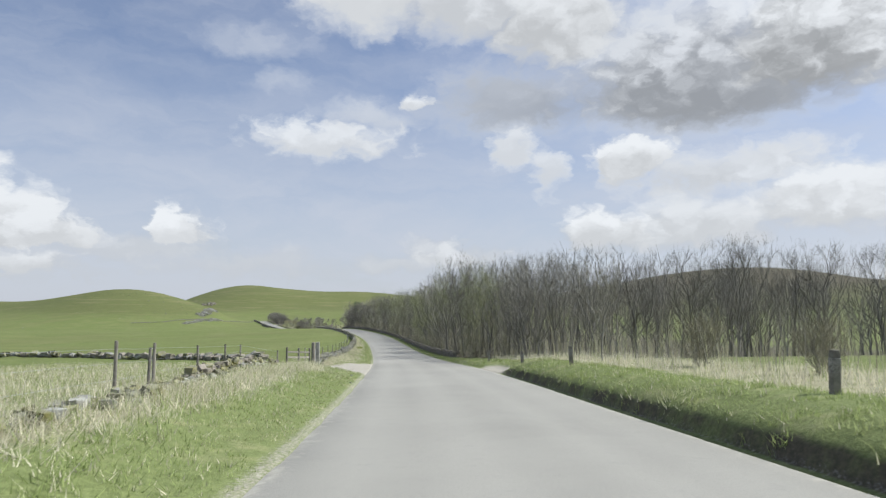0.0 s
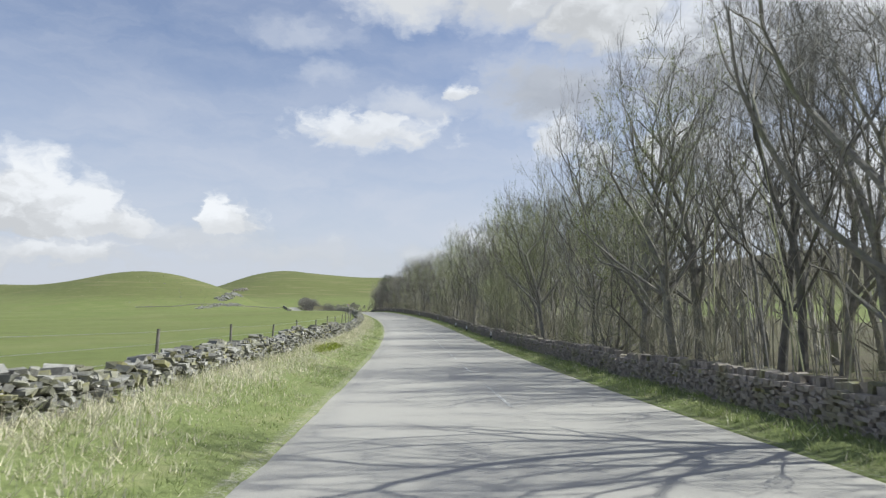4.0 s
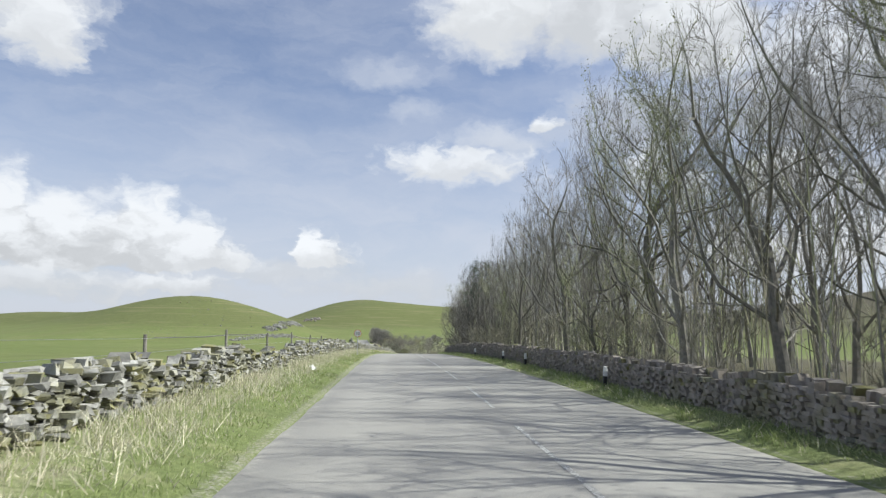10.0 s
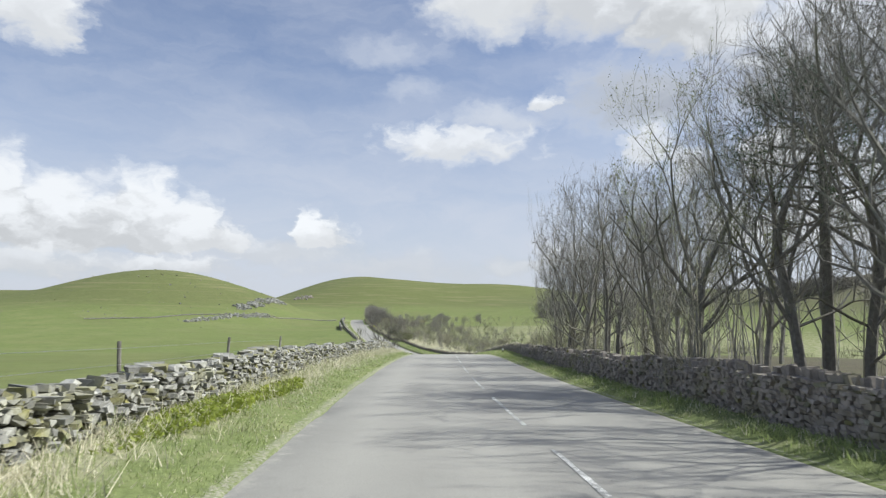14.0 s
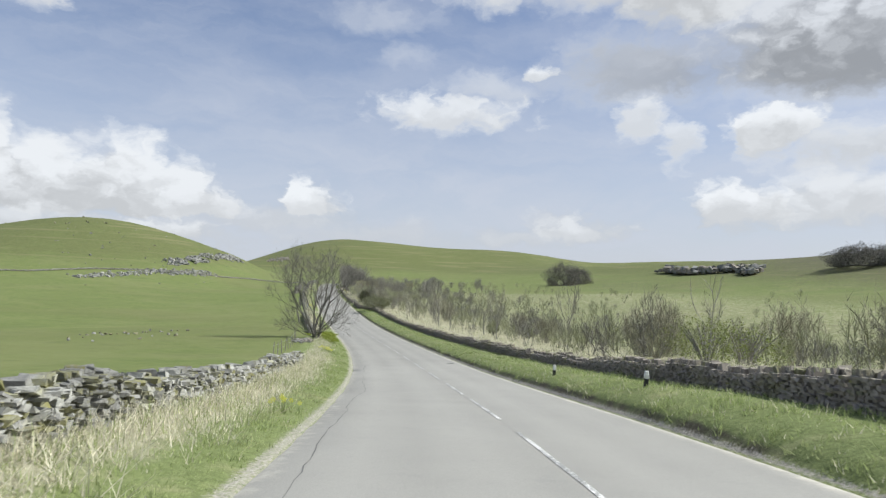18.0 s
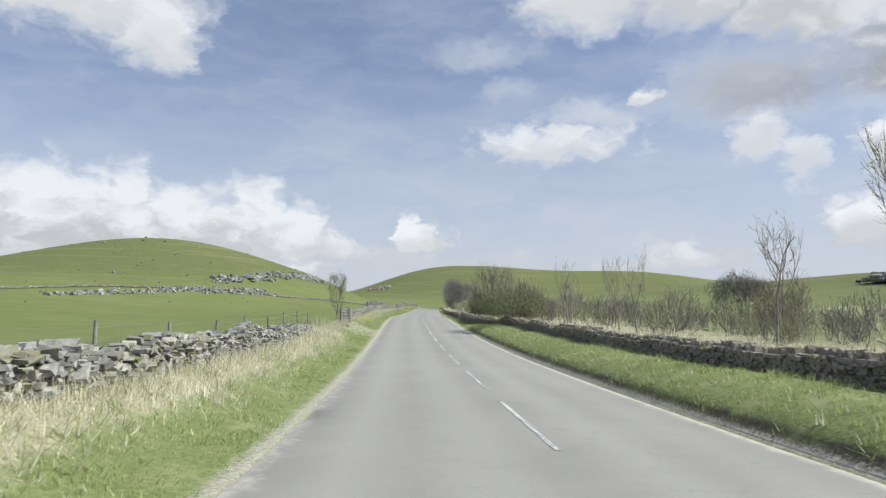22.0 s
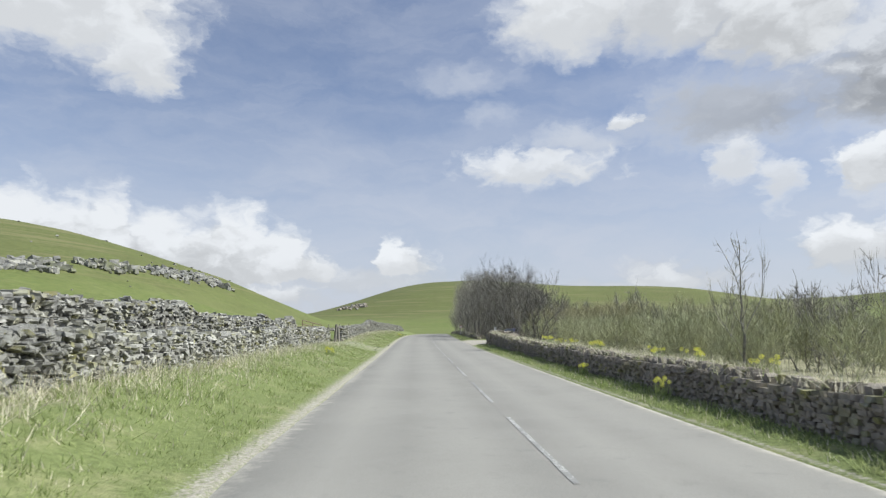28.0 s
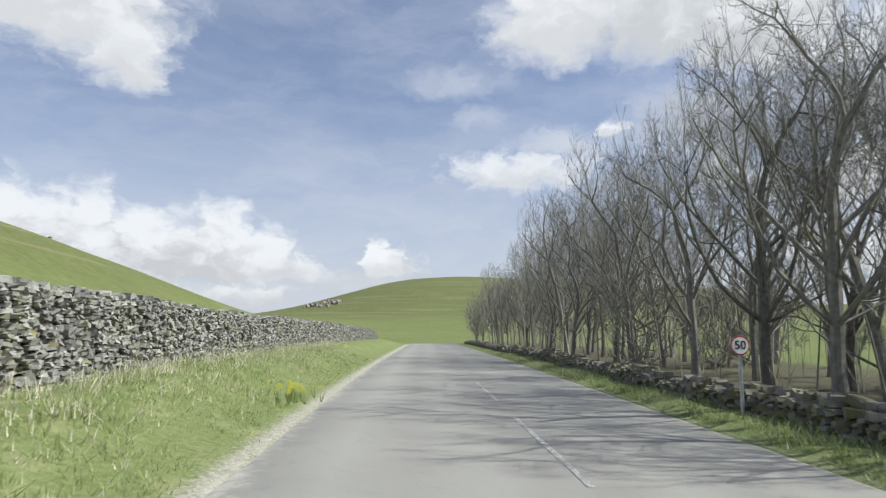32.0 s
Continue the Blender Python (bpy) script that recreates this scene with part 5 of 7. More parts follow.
def build_grass():
    rng = np.random.default_rng(500)
    # green verge beside the carriageway
    pale = lambda s: np.interp(s, [0, 60, 140, 200, 300, 380, 432, 450, 464, 500, 512, 526, 560, 600, 640, 760], [0.65, 0.6, 0.55, 0.6, 0.5, 0.55, 0.4, 0.4, 0.72, 0.78, 0.35, 0.35, 0.4, 0.22, 0.16, 0.12])
    S, U = tufts(rng, 52000, 8, lambda n: rng.uniform(2, 730, n), lambda s: LEFT - 0.22 - rng.random(len(s)) ** 1.1 * (LEFT - left_wall(s) - 0.3), 0.085)
    U = np.minimum(U, LEFT - 0.12)
    keep = ~((S > 41 + 2.0 * (LEFT - U)) & (S < 54 + 2.6 * (U + 8.2)) & (U > -8.4)) & ~((S > 648) & (S < 658) & (rng.random(len(S)) < 0.88)) & ~((S > 500) & (U > LEFT - 0.4) & (rng.random(len(S)) < 0.75)) & ~((S > 514) & (S < 526) & (rng.random(len(S)) < 0.4))
    S, U = S[keep], U[keep]
    # tall and short, green and bleached patches
    patch = wob(S, U * 1.6, 1.3, 0.7) + 0.6 * wob(S, U, 3.1, 2.0)
    far_in = ease(LEFT - U, 0.2, 2.2)
    size = (0.55 + 0.55 * far_in) * (1 + 0.45 * patch)
    dead = rng.random(len(S)) < (np.interp(S, [0, 340, 380, 620, 660], [0.2, 0.2, 0.05, 0.05, 0.1]) + pale(S) * ease(LEFT - U - 0.9 * (S < 60) + 0.5 * wob(S, U, 0.6, 4.0), 0.9, 2.0)) * (1 + 0.5 * wob(S, U * 2, 0.8, 4.0))
    blades("verge_grass", "green roadside grass", S, U, rng, 0.07, 0.20, 0.011, 0.9, [BLADE, STRAW], dead.astype(int), grown=size)
    S, U = tufts(rng, 24000, 8, lambda n: rng.uniform(2, 740, n), lambda s: RIGHT + 0.2 + rng.random(len(s)) * np.maximum(right_wall(np.maximum(s, 0)) - RIGHT - 0.4, 0.3), 0.08)
    U = np.maximum(U, RIGHT + 0.1)
    keep = ~((S > 661) & (S < 678.5)) & ~((S > 545) & (S < 553)) & ~((S > 38) & (S < 49) & (U < 5.0))
    S, U = S[keep], U[keep]
    blades("verge_grass", "short green grass at the foot of the dark wall", S, U, rng, 0.08, 0.2, 0.012, 0.8, [BLADE, STRAW], (rng.random(len(S)) < 0.10).astype(int), grown=1 + 0.45 * wob(S, U * 1.6, 1.5, 0.3))
    # bleached tall grass along the walls
    dense = lambda s: np.interp(s, [0, 60, 75, 120, 200, 330, 370, 395, 424, 434, 450, 460, 540, 600, 640, 760], [1.0, 0.8, 0.5, 0.55, 0.7, 0.55, 0.85, 1.0, 0.9, 0.5, 0.5, 1.0, 1.0, 0.7, 0.45, 0.35])
    s = rng.uniform(2, 740, 15000)
    s = s[rng.random(len(s)) < dense(s)]
    u = left_wall(s) + 0.45 + np.abs(rng.normal(0, 0.75, len(s)))
    S, U = np.repeat(s, 7) + rng.normal(0, 0.10, len(s) * 7), np.repeat(u, 7) + rng.normal(0, 0.10, len(s) * 7)
    keep = ~((S > 44) & (S < 56)) & ~((S > 650.5) & (S < 656)) & (U < LEFT - 0.8) & ~((S > 514) & (S < 526) & (U > -7.2))
    blades("dry_grass", "tall bleached dry grass along the wall", S[keep], U[keep], rng, 0.18, 0.55, 0.008, 0.8, [STRAW, BLADE], (rng.random(keep.sum()) < 0.22).astype(int))
    s = rng.uniform(10, 660, 9000)
    s = s[(s < 62) | (s > 356)]
    off = np.where(s < 62, 6.4, right_wall(np.maximum(s, 60)) + 0.6)
    u = off + np.abs(rng.normal(0, 3.0, len(s)))
    S, U = np.repeat(s, 7) + rng.normal(0, 0.14, len(s) * 7), np.repeat(u, 7) + rng.normal(0, 0.14, len(s) * 7)
    keep = U > np.where(S < 62, 6.0, right_wall(np.maximum(S, 60)) + 0.4)
    blades("dry_grass", "pale dead grass behind the wall", S[keep], U[keep], rng, 0.2, 0.65, 0.010, 0.6, [STRAW, BLADE], (rng.random(keep.sum()) < 0.12).astype(int))
    # dead grass hanging over the top of the wall
    s = np.concatenate([rng.uniform(556, 660, 1500), rng.uniform(352, 528, 700)])
    S = np.repeat(s, 7) + rng.normal(0, 0.12, len(s) * 7)
    U = right_wall(S) + rng.normal(0.05, 0.16, len(S))
    blades("dry_grass", "dead grass growing over the top of the wall", S, U, rng, 0.08, 0.35, 0.009, 1.1, [STRAW, BLADE], (rng.random(len(S)) < 0.2).astype(int), right_high(S) + 0.06)
    s, u = rng.uniform(496, 513, 260), -8.3 + rng.random(260) * 1.5
    blades("dry_stalks", "tall bleached grass stalks by a broken wall", s, u, rng, 0.6, 1.3, 0.009, 0.18, [STRAW])
    # grass field of the rough corner before the gate
    s, u = rng.uniform(4, 46, 5000), -7.0 - rng.random(5000) * 16
    S, U = np.repeat(s, 6) + rng.normal(0, 0.12, 30000), np.repeat(u, 6) + rng.normal(0, 0.12, 30000)
    blades("rough_grass", "tussocky half-dry grass in a rough corner", S, U, rng, 0.12, 0.45, 0.010, 0.8, [STRAW, BLADE], (rng.random(30000) < 0.5).astype(int))


build_grass()


# ---- posts, fences and gates ----
def upright(name, s, u, h, w, mat, parent, round_post=False, lean=(0, 0), top=0.0):
    bm = bmesh.new()
    if round_post:
        rod(bm, (0, 0, -0.2), (0, 0, h), w, w * 0.9, 9)
        if top:
            rod(bm, (0, 0, h), (0, 0, h + top), w * 0.9, w * 0.4, 9)
    else:
        box(bm, w * 2, w * 2, h + 0.2, (0, 0, -0.2), bevel=min(0.015, w * 0.3))
    ob = part(name, bm, mat, parent)
    p = place(s, u)
    ob.matrix_basis = pose(p.x, p.y, p.z, lean[0], lean[1], along(s))
    return ob


def rail(name, a, b, r, mat, parent, flat=0.0):
    bm = bmesh.new()
    if flat:
        d = Vector(b) - Vector(a)
        box(bm, 0.035, flat, d.length, (0, 0, 0), bevel=0.006)
        m = Matrix.Translation(a) @ d.to_track_quat("Z", "Y").to_matrix().to_4x4()
        up = (m.to_3x3() @ Vector((0, 1, 0)))
        turn = math.atan2(up.dot((d.normalized().cross(Vector((0, 0, 1)))).normalized()), up.z)
        bmesh.ops.transform(bm, matrix=m @ Matrix.Rotation(turn, 4, "Z"), verts=bm.verts)
    else:
        rod(bm, a, b, r, r, 5)
    return part(name, bm, mat, parent)


def wire_fence(label, spots, h, wires=(0.35, 0.7, 1.0), seed=0, w=0.05):
    rng = np.random.default_rng(seed)
    f = tagged(new("wire_fence"), label, "fence")
    tops = []
    for s, u in spots:
        hh = h * rng.uniform(0.92, 1.08)
        upright("post", s, u, hh, w, WOOD, f, True, (rng.normal(0, 2.5), rng.normal(0, 2.5)))
        tops.append(place(s, u))
    for z in wires:
        for a, b in zip(tops, tops[1:]):
            rail("wire", a + Vector((0, 0, z * h / 1.1)), b + Vector((0, 0, z * h / 1.1)), 0.004, GALV, f)
    return f


wire_fence("weathered wooden posts with wire in a rough field edge", [(9, -9.4), (17.5, -9.6), (21, -9.9), (22, -10.4), (29, -10.9), (34, -11.0), (40, -11.6), (44.3, -10.2)], 1.3, seed=1)
wire_fence("wooden fence posts with wire behind the tumbled wall", [(60 + 7.5 * i, float(np.interp(60 + 7.5 * i, LEFT_WALL_S, LEFT_WALL_U)) - 1.3) for i in range(18)], 1.25, seed=2)
wire_fence("wooden fence posts with wire behind the ragged wall", [(196 + 8.0 * i, float(np.interp(196 + 8.0 * i, LEFT_WALL_S, LEFT_WALL_U)) - 1.3) for i in range(17)], 1.3, seed=3)
wire_fence("thin wooden fence posts in dry grass by the tree", [(419 + 2.8 * i, float(np.interp(419 + 2.8 * i, LEFT_WALL_S, LEFT_WALL_U)) - 1.5) for i in range(9)], 0.95, (0.5, 0.9), seed=4, w=0.03)
wire_fence("wooden fence posts with wire behind a broken wall", [(478 + 5.0 * i, float(np.interp(478 + 5.0 * i, LEFT_WALL_S, LEFT_WALL_U)) - 1.2) for i in range(8)], 1.2, seed=5)
wire_fence("post and wire fence beside a field gate", [(523.2, -7.3), (526.0, -7.9), (528.6, -8.6), (531.5, -8.8), (535, -8.9), (539.5, -8.9), (543.5, -8.9)], 1.25, seed=6)
wire_fence("dark fence posts above the roadside wall", [(590, -10.0), (602, -10.2), (614, -10.4), (621, -10.4), (633, -10.6), (645, -10.6)], 1.5, seed=7)
wire_fence("fence posts along the hill behind the wall", [(664 + 9 * i, -10.4 - 0.05 * i) for i in range(10)], 1.5, seed=8)


def rail_fence():
    f = tagged(new("rail_fence"), "weathered three-rail timber fence beside a stile", "fence")
    a, b = (44.5, -9.6), (48.5, -8.6)
    for s, u in (a, ((a[0] + b[0]) / 2, (a[1] + b[1]) / 2), b):
        upright("post", s, u, 1.45, 0.06, WOOD, f)
    for z in (0.4, 0.8, 1.15):
        rail("rail", place(*a, z), place(*b, z), 0, WOOD, f, 0.11)


def stone_post(s, u, h, w, label, turn=0.0):
    bm = bmesh.new()
    box(bm, w, w * 0.8, h + 0.3, (0, 0, -0.3), taper=0.86, bevel=0.05)
    rng = random.Random(int(s * 10))
    bmesh.ops.subdivide_edges(bm, edges=bm.edges[:], cuts=1, use_grid_fill=True)
    for v in bm.verts:
        v.co += Vector((rng.uniform(-1, 1), rng.uniform(-1, 1), rng.uniform(-1, 1))) * 0.012
    me = bpy.data.meshes.new("gatepost")
    bm.to_mesh(me)
    bm.free()
    me.materials.append(STONE)
    ob = tagged(new("gatepost", me), label, "gatepost")
    p = place(s, u)
    ob.matrix_basis = pose(p.x, p.y, p.z, 0, 0, along(s) + turn)
    return ob


def timber_post(s, u, h, r, label, lean=(0, 0)):
    bm = bmesh.new()
    rod(bm, (0, 0, -0.25), (0, 0, h), r * 1.05, r * 0.95, 12)
    rod(bm, (0, 0, h), (0, 0, h + 0.04), r * 0.95, r * 0.6, 12)
    me = bpy.data.meshes.new("gatepost")
    bm.to_mesh(me)
    bm.free()
    me.materials.append(WOOD)
    ob = tagged(new("gatepost", me), label, "gatepost")
    p = place(s, u)
    ob.matrix_basis = pose(p.x, p.y, p.z, lean[0], lean[1], along(s))
    return ob


def bar_gate(a, b, label, mat, heights=(0.15, 0.38, 0.62, 0.86, 1.1), r=0.022, braces=True, flat=0.0, lift=0.08):
    """A field gate between two plan points."""
    g = tagged(new("field_gate"), label, "gate")
    A, B = place(*a), place(*b)
    z = max(A.z, B.z) + lift
    A.z = B.z = z
    up = Vector((0, 0, 1))
    for h in heights:
        rail("bar", A + up * h, B + up * h, r, mat, g, flat)
    for f in (0.0, 0.33, 0.66, 1.0) if braces else (0.0, 0.5, 1.0):
        p = A.lerp(B, f)
        rail("upright", p + up * heights[0], p + up * heights[-1], r, mat, g, flat and 0.07)
    if braces:
        rail("brace", A + up * heights[0], A.lerp(B, 0.66) + up * heights[-1], r * 0.8, mat, g)
    return g


rail_fence()
timber_post(51.0, -8.6, 1.85, 0.15, "thick round timber gatepost, weathered grey")
stone_post(54.8, -8.65, 1.95, 0.36, "tall rough grey stone gatepost beside a gravel entrance")
timber_post(56.2, -8.95, 1.3, 0.09, "short weathered timber post beside a stone gatepost")
bar_gate((51.25, -8.75), (54.6, -8.8), "galvanised tubular field gate standing ajar", GALV)
timber_post(522.4, -7.15, 1.3, 0.17, "thick dark weathered timber gatepost at a field entrance")
timber_post(517.5, -7.45, 1.25, 0.085, "dark timber gatepost beside a young tree")
bar_gate((522.2, -7.2), (517.75, -7.4), "galvanised five-bar field gate, shut", GALV)
timber_post(655.2, -8.8, 1.5, 0.11, "leaning weathered timber gatepost in a wall gap", (0, 5))
timber_post(656.3, -8.6, 1.3, 0.10, "short weathered timber gatepost in a wall gap", (0, -2))
bar_gate((649.0, -10.5), (660.5, -10.7), "rusty brown tubular gate behind the wall", RED_PAINT, (0.5, 0.8, 1.1, 1.4), 0.03, False)
# wicket gate between stone piers on the far side of the road
stone_post(551.2, 5.2, 1.25, 0.30, "pale dressed stone gate pier with a rounded top")
stone_post(547.8, 5.0, 1.45, 0.30, "pale dressed stone gate pier with a rounded top")
stone_post(546.6, 5.0, 1.25, 0.30, "square pale stone pier at the end of a wall")
bar_gate((551.0, 5.25), (548.0, 5.05), "weathered timber gate with crossed braces", WOOD, (0.12, 0.36, 0.6, 0.84, 1.08), 0.03, True, 0.09)


def pole(s, u, h, r, label, mat, category="pole"):
    bm = bmesh.new()
    rod(bm, (0, 0, -0.3), (0, 0, h), r, r * 0.85, 10)
    me = bpy.data.meshes.new("pole")
    bm.to_mesh(me)
    bm.free()
    me.materials.append(mat)
    ob = tagged(new("pole", me), label, category)
    p = place(s, u)
    ob.matrix_basis = pose(p.x, p.y, p.z, 0, 0, 0)


pole(558.3, 7.6, 2.9, 0.07, "weathered pale timber pole behind a gate", WOOD)
pole(551.0, 10.5, 2.6, 0.07, "weathered pale timber pole in a garden", WOOD)
pole(671.4, 9.0, 3.5, 0.06, "dark weathered timber pole at the end of a wall", WOOD_DARK)
pole(680.5, 6.2, 1.65, 0.035, "thin pale post beside a low wall", WOOD)
for q in range(4):
    stone_post(549.5 + q * 1.4, 9.0 + q * 0.5, 1.0, 0.2, "low pale post in a garden behind the wall")


WORN_WHITE = surface("worn_white_paint", [(0.36, 0.35, 0.32), (0.12, 0.11, 0.10)], 14.0, 0.85, 0.3, 60.0, 0.4)


def verge_post(s, u, h=0.62, wood=False):
    t = tagged(new("verge_marker"), "squat weathered timber bollard with a white band on the verge" if wood else "short white marker post with a black foot on the verge", "marker post", "wooden bollards" if wood else "marker posts along the wall")
    p = place(s, u)
    t.matrix_basis = pose(p.x, p.y, p.z, random.uniform(-3, 3), random.uniform(-3, 3), along(s))
    w = 0.085 if wood else 0.06
    bm = bmesh.new()
    box(bm, w * 2, w * 1.7, h * 0.5 + 0.15, (0, 0, -0.15), bevel=0.012)
    part("foot", bm, WOOD if wood else BLACK_PAINT, t)
    bm = bmesh.new()
    box(bm, w * 2.05, w * 1.75, h * 0.32, (0, 0, h * 0.5), bevel=0.012)
    part("white_band", bm, WORN_WHITE if wood else WHITE_PAINT, t)
    bm = bmesh.new()
    box(bm, w * 2, w * 1.7, h * 0.18, (0, 0, h * 0.82), taper=0.8, bevel=0.012)
    part("cap", bm, WOOD if wood else WHITE_PAINT, t)


for s, u in ((12.6, 5.95), (30.0, 5.3), (39.5, 4.9), (52.0, 4.8)):
    verge_post(s, u, 0.85, True)
for s, u in ((140, 4.5), (155.5, 4.2), (165, 4.1), (185.5, 4.2), (209, 4.3), (232, 4.4), (246, 4.6), (252, 4.4), (266, 4.4), (357, 4.5), (396, 4.9), (405, 4.5)):
    verge_post(s, u, 0.62 if s < 350 else 0.46)


# ---- speed-limit signs ----
def limit_sign(s, u, size, height, label):
    t = tagged(new("speed_limit_sign"), label, "road sign", "speed limit signs")
    p = place(s, u)
    gap = p.z - float(centre(s)[2])
    t.matrix_basis = pose(p.x, p.y, p.z, 0, 0, along(s))
    h = height - gap
    bm = bmesh.new()
    rod(bm, (0, 0.03, -0.3), (0, 0.03, h + size * 0.3), 0.038, 0.038, 12)
    part("post", bm, GALV, t)

    def disc(name, r, y, mat, depth=0.012):
        b = bmesh.new()
        rod(b, (0, y + depth, h), (0, y, h), r, r, 48)
        return part(name, b, mat, t)

    disc("backing", size / 2, -0.010, GALV, 0.02)
    disc("red_ring", size / 2 * 0.985, -0.016, SIGN_RED, 0.006)
    disc("white_face", size / 2 * 0.86, -0.021, SIGN_WHITE, 0.005)
    cu = bpy.data.curves.new("digits", "FONT")
    cu.body, cu.align_x, cu.align_y, cu.size, cu.extrude = "50", "CENTER", "CENTER", size * 0.62, 0.001
    cu.offset = size * 0.012
    ob = bpy.data.objects.new("digits", cu)
    scene.collection.objects.link(ob)
    me = bpy.data.meshes.new_from_object(ob.evaluated_get(bpy.context.evaluated_depsgraph_get()))
    bpy.data.objects.remove(ob)
    me.materials.clear()
    me.materials.append(BLACK_PAINT)
    d = part("digits", me, None, t)
    d.matrix_basis = pose(0, -0.024, h, 90, 0, 0)
    bm = bmesh.new()
    box(bm, size * 0.5, 0.03, 0.03, (0, 0.02, h - 0.015), bevel=0.004)
    part("clip", bm, GALV, t)


SIGN_RED = surface("sign_red", [(0.52, 0.03, 0.035), (0.45, 0.03, 0.035)], 5.0, 0.4, 0.0, 30.0, 0.1)
SIGN_WHITE = surface("sign_white", [(0.82, 0.82, 0.80), (0.76, 0.76, 0.74)], 5.0, 0.4, 0.0, 30.0, 0.1)
limit_sign(266.6, -5.35, 0.60, 1.87, "round white speed-limit sign with a red ring and black figures")
limit_sign(702.4, 4.65, 0.40, 1.5, "small round speed-limit sign in front of woodland")


# ---- single trees and bushes ----
tree("round", 0, 447.4, -7.5, 1.1, 0.4, "round-headed bare tree with many stems by a tumbled wall")
tree("fan", 0, 684.0, 10.3, 0.95, 1.0, "large fan-shaped bare tree at a car park corner")
tree("round", 1, 555.5, 9.8, 0.88, 2.0, "bare spreading tree behind a gateway")
def scrubland():
    """Low grey-olive bushes of the open ground, too many to count."""
    rng = np.random.default_rng(310)
    spots = []
    while len(spots) < 900:
        s, u = rng.uniform(376, 700), 11.5 + abs(rng.normal(0, 24))
        if s < 660 or u > 16:
            spots.append((s, u))
    joined_trees("scrub_bushes", "grey-olive leafless bushes of rough open ground", spots[:420], ["scrubby"], 311, 0.6, 1.3, [BARK, TWIG], "scrub")
    joined_trees("scrub_bushes", "olive budding bushes of rough open ground", spots[420:], ["scrubby"], 312, 0.6, 1.35, [BARK, TWIG_GREEN], "scrub")


scrubland()


def slope_bushes():
    rng = np.random.default_rng(320)
    spots = [(rng.uniform(470, 800), 36 + abs(rng.normal(0, 45))) for _ in range(230)]
    joined_trees("slope_bushes", "scattered brown bushes on a rough slope", spots, ["scrubby"], 321, 0.7, 1.7, [BARK, TWIG_GREEN], "scrub")


slope_bushes()
tree("thicket", 2, 650.0, 7.6, 0.72, 0.7, "small bare crooked tree behind a wall")
tree("sapling", 0, 36.0, 8.6, 1.25, 0.3, "slim white-barked birch sapling", group="saplings")
SAPS = [(452, 13, 1.3), (463, 14.5, 1.4), (470, 11.5, 1.1), (480, 12, 1.5), (489, 13, 1.2), (497, 10, 1.0), (506, 12, 1.1), (513, 10.5, 0.9), (520, 12, 1.2), (531, 9, 1.1), (541, 10, 1.2), (420, 20, 1.3), (432, 14, 1.3), (440, 26, 1.4), (575, 8, 1.0), (590, 8.5, 1.1), (603, 9, 1.2), (620, 9, 1.0), (658, 7.4, 0.95)]
for i, (s, u, k) in enumerate(SAPS):
    tree("sapling", i, s, u, k, i * 1.7, "slim pale-barked sapling without leaves", group="saplings")
SHRUBS = [(413, 12.5, 1.2), (417, 24, 1.3), (398, 15, 1.0), (430, 22, 1.2), (446, 17, 0.9), (470, 22, 1.0), (495, 17, 1.1), (515, 20, 1.1), (545, 16, 0.9), (562, 7.6, 0.8), (570, 9.5, 1.0), (26, 9.5, 0.7), (20, 10.5, 0.6)]
for i, (s, u, k) in enumerate(SHRUBS):
    tree("shrub", i, s, u, k, i * 2.1, "rounded leafless shrub with many pale stems", "bush", "shrubs of the scrubland", "bush")
for i, (s, u, k) in enumerate([(690, 13.5, 1.0), (686.5, 13.8, 0.85), (688, 17.5, 0.8), (697, 13.5, 1.1), (706, 15, 1.2), (690, 8.4, 0.6)]):
    tree("thicket", i, s, u, k, i * 1.3, "dense bare tree of the second wood", group="bushy trees of the second wood")


def leafy(name, s, u, rx, ry, h, n, leaf, mats, label, seed, category="bush", base=0.0, stem=True):
    """An evergreen bush: a few stems and a shell of small leaf clumps with gaps."""
    rng = np.random.default_rng(seed)
    t = tagged(new(name), label, category)
    p = place(s, u)
    t.matrix_basis = pose(p.x, p.y, p.z, 0, 0, along(s))
    if stem:
        tubes = []
        for i in range(7):
            a, r = rng.uniform(0, 6.28), rng.uniform(0.3, 0.8)
            tubes.append(([(0, 0, -0.1), (math.cos(a) * rx * r * 0.4, math.sin(a) * ry * r * 0.4, h * 0.45), (math.cos(a) * rx * r, math.sin(a) * ry * r, h * 0.85)], (0.07, 0.045, 0.012), 5))
        part("stem", tubes_mesh("stem", tubes, BARK), None, t)
    a = rng.uniform(0, 2 * math.pi, n)
    z = rng.uniform(-0.85, 1.0, n)
    rr = rng.uniform(0.35, 1.0, n) ** 0.5
    bump = 1 + 0.22 * np.sin(a * 3 + seed) * np.cos(z * 4 + seed) + 0.12 * np.sin(a * 7 + z * 5)
    q = np.sqrt(np.clip(1 - z * z, 0, 1)) * rr * bump
    c = np.stack([np.cos(a) * q * rx, np.sin(a) * q * ry, base + h * 0.5 + z * h * 0.5 * rr * bump], 1)
    c[:, 2] = np.maximum(c[:, 2], 0.1)
    v = c[:, None, :] + rng.normal(0, leaf, (n, 3, 3))
    part("foliage", mesh_of("foliage", v.reshape(-1, 3), np.arange(3 * n).reshape(-1, 3), mats), None, t)
    return t


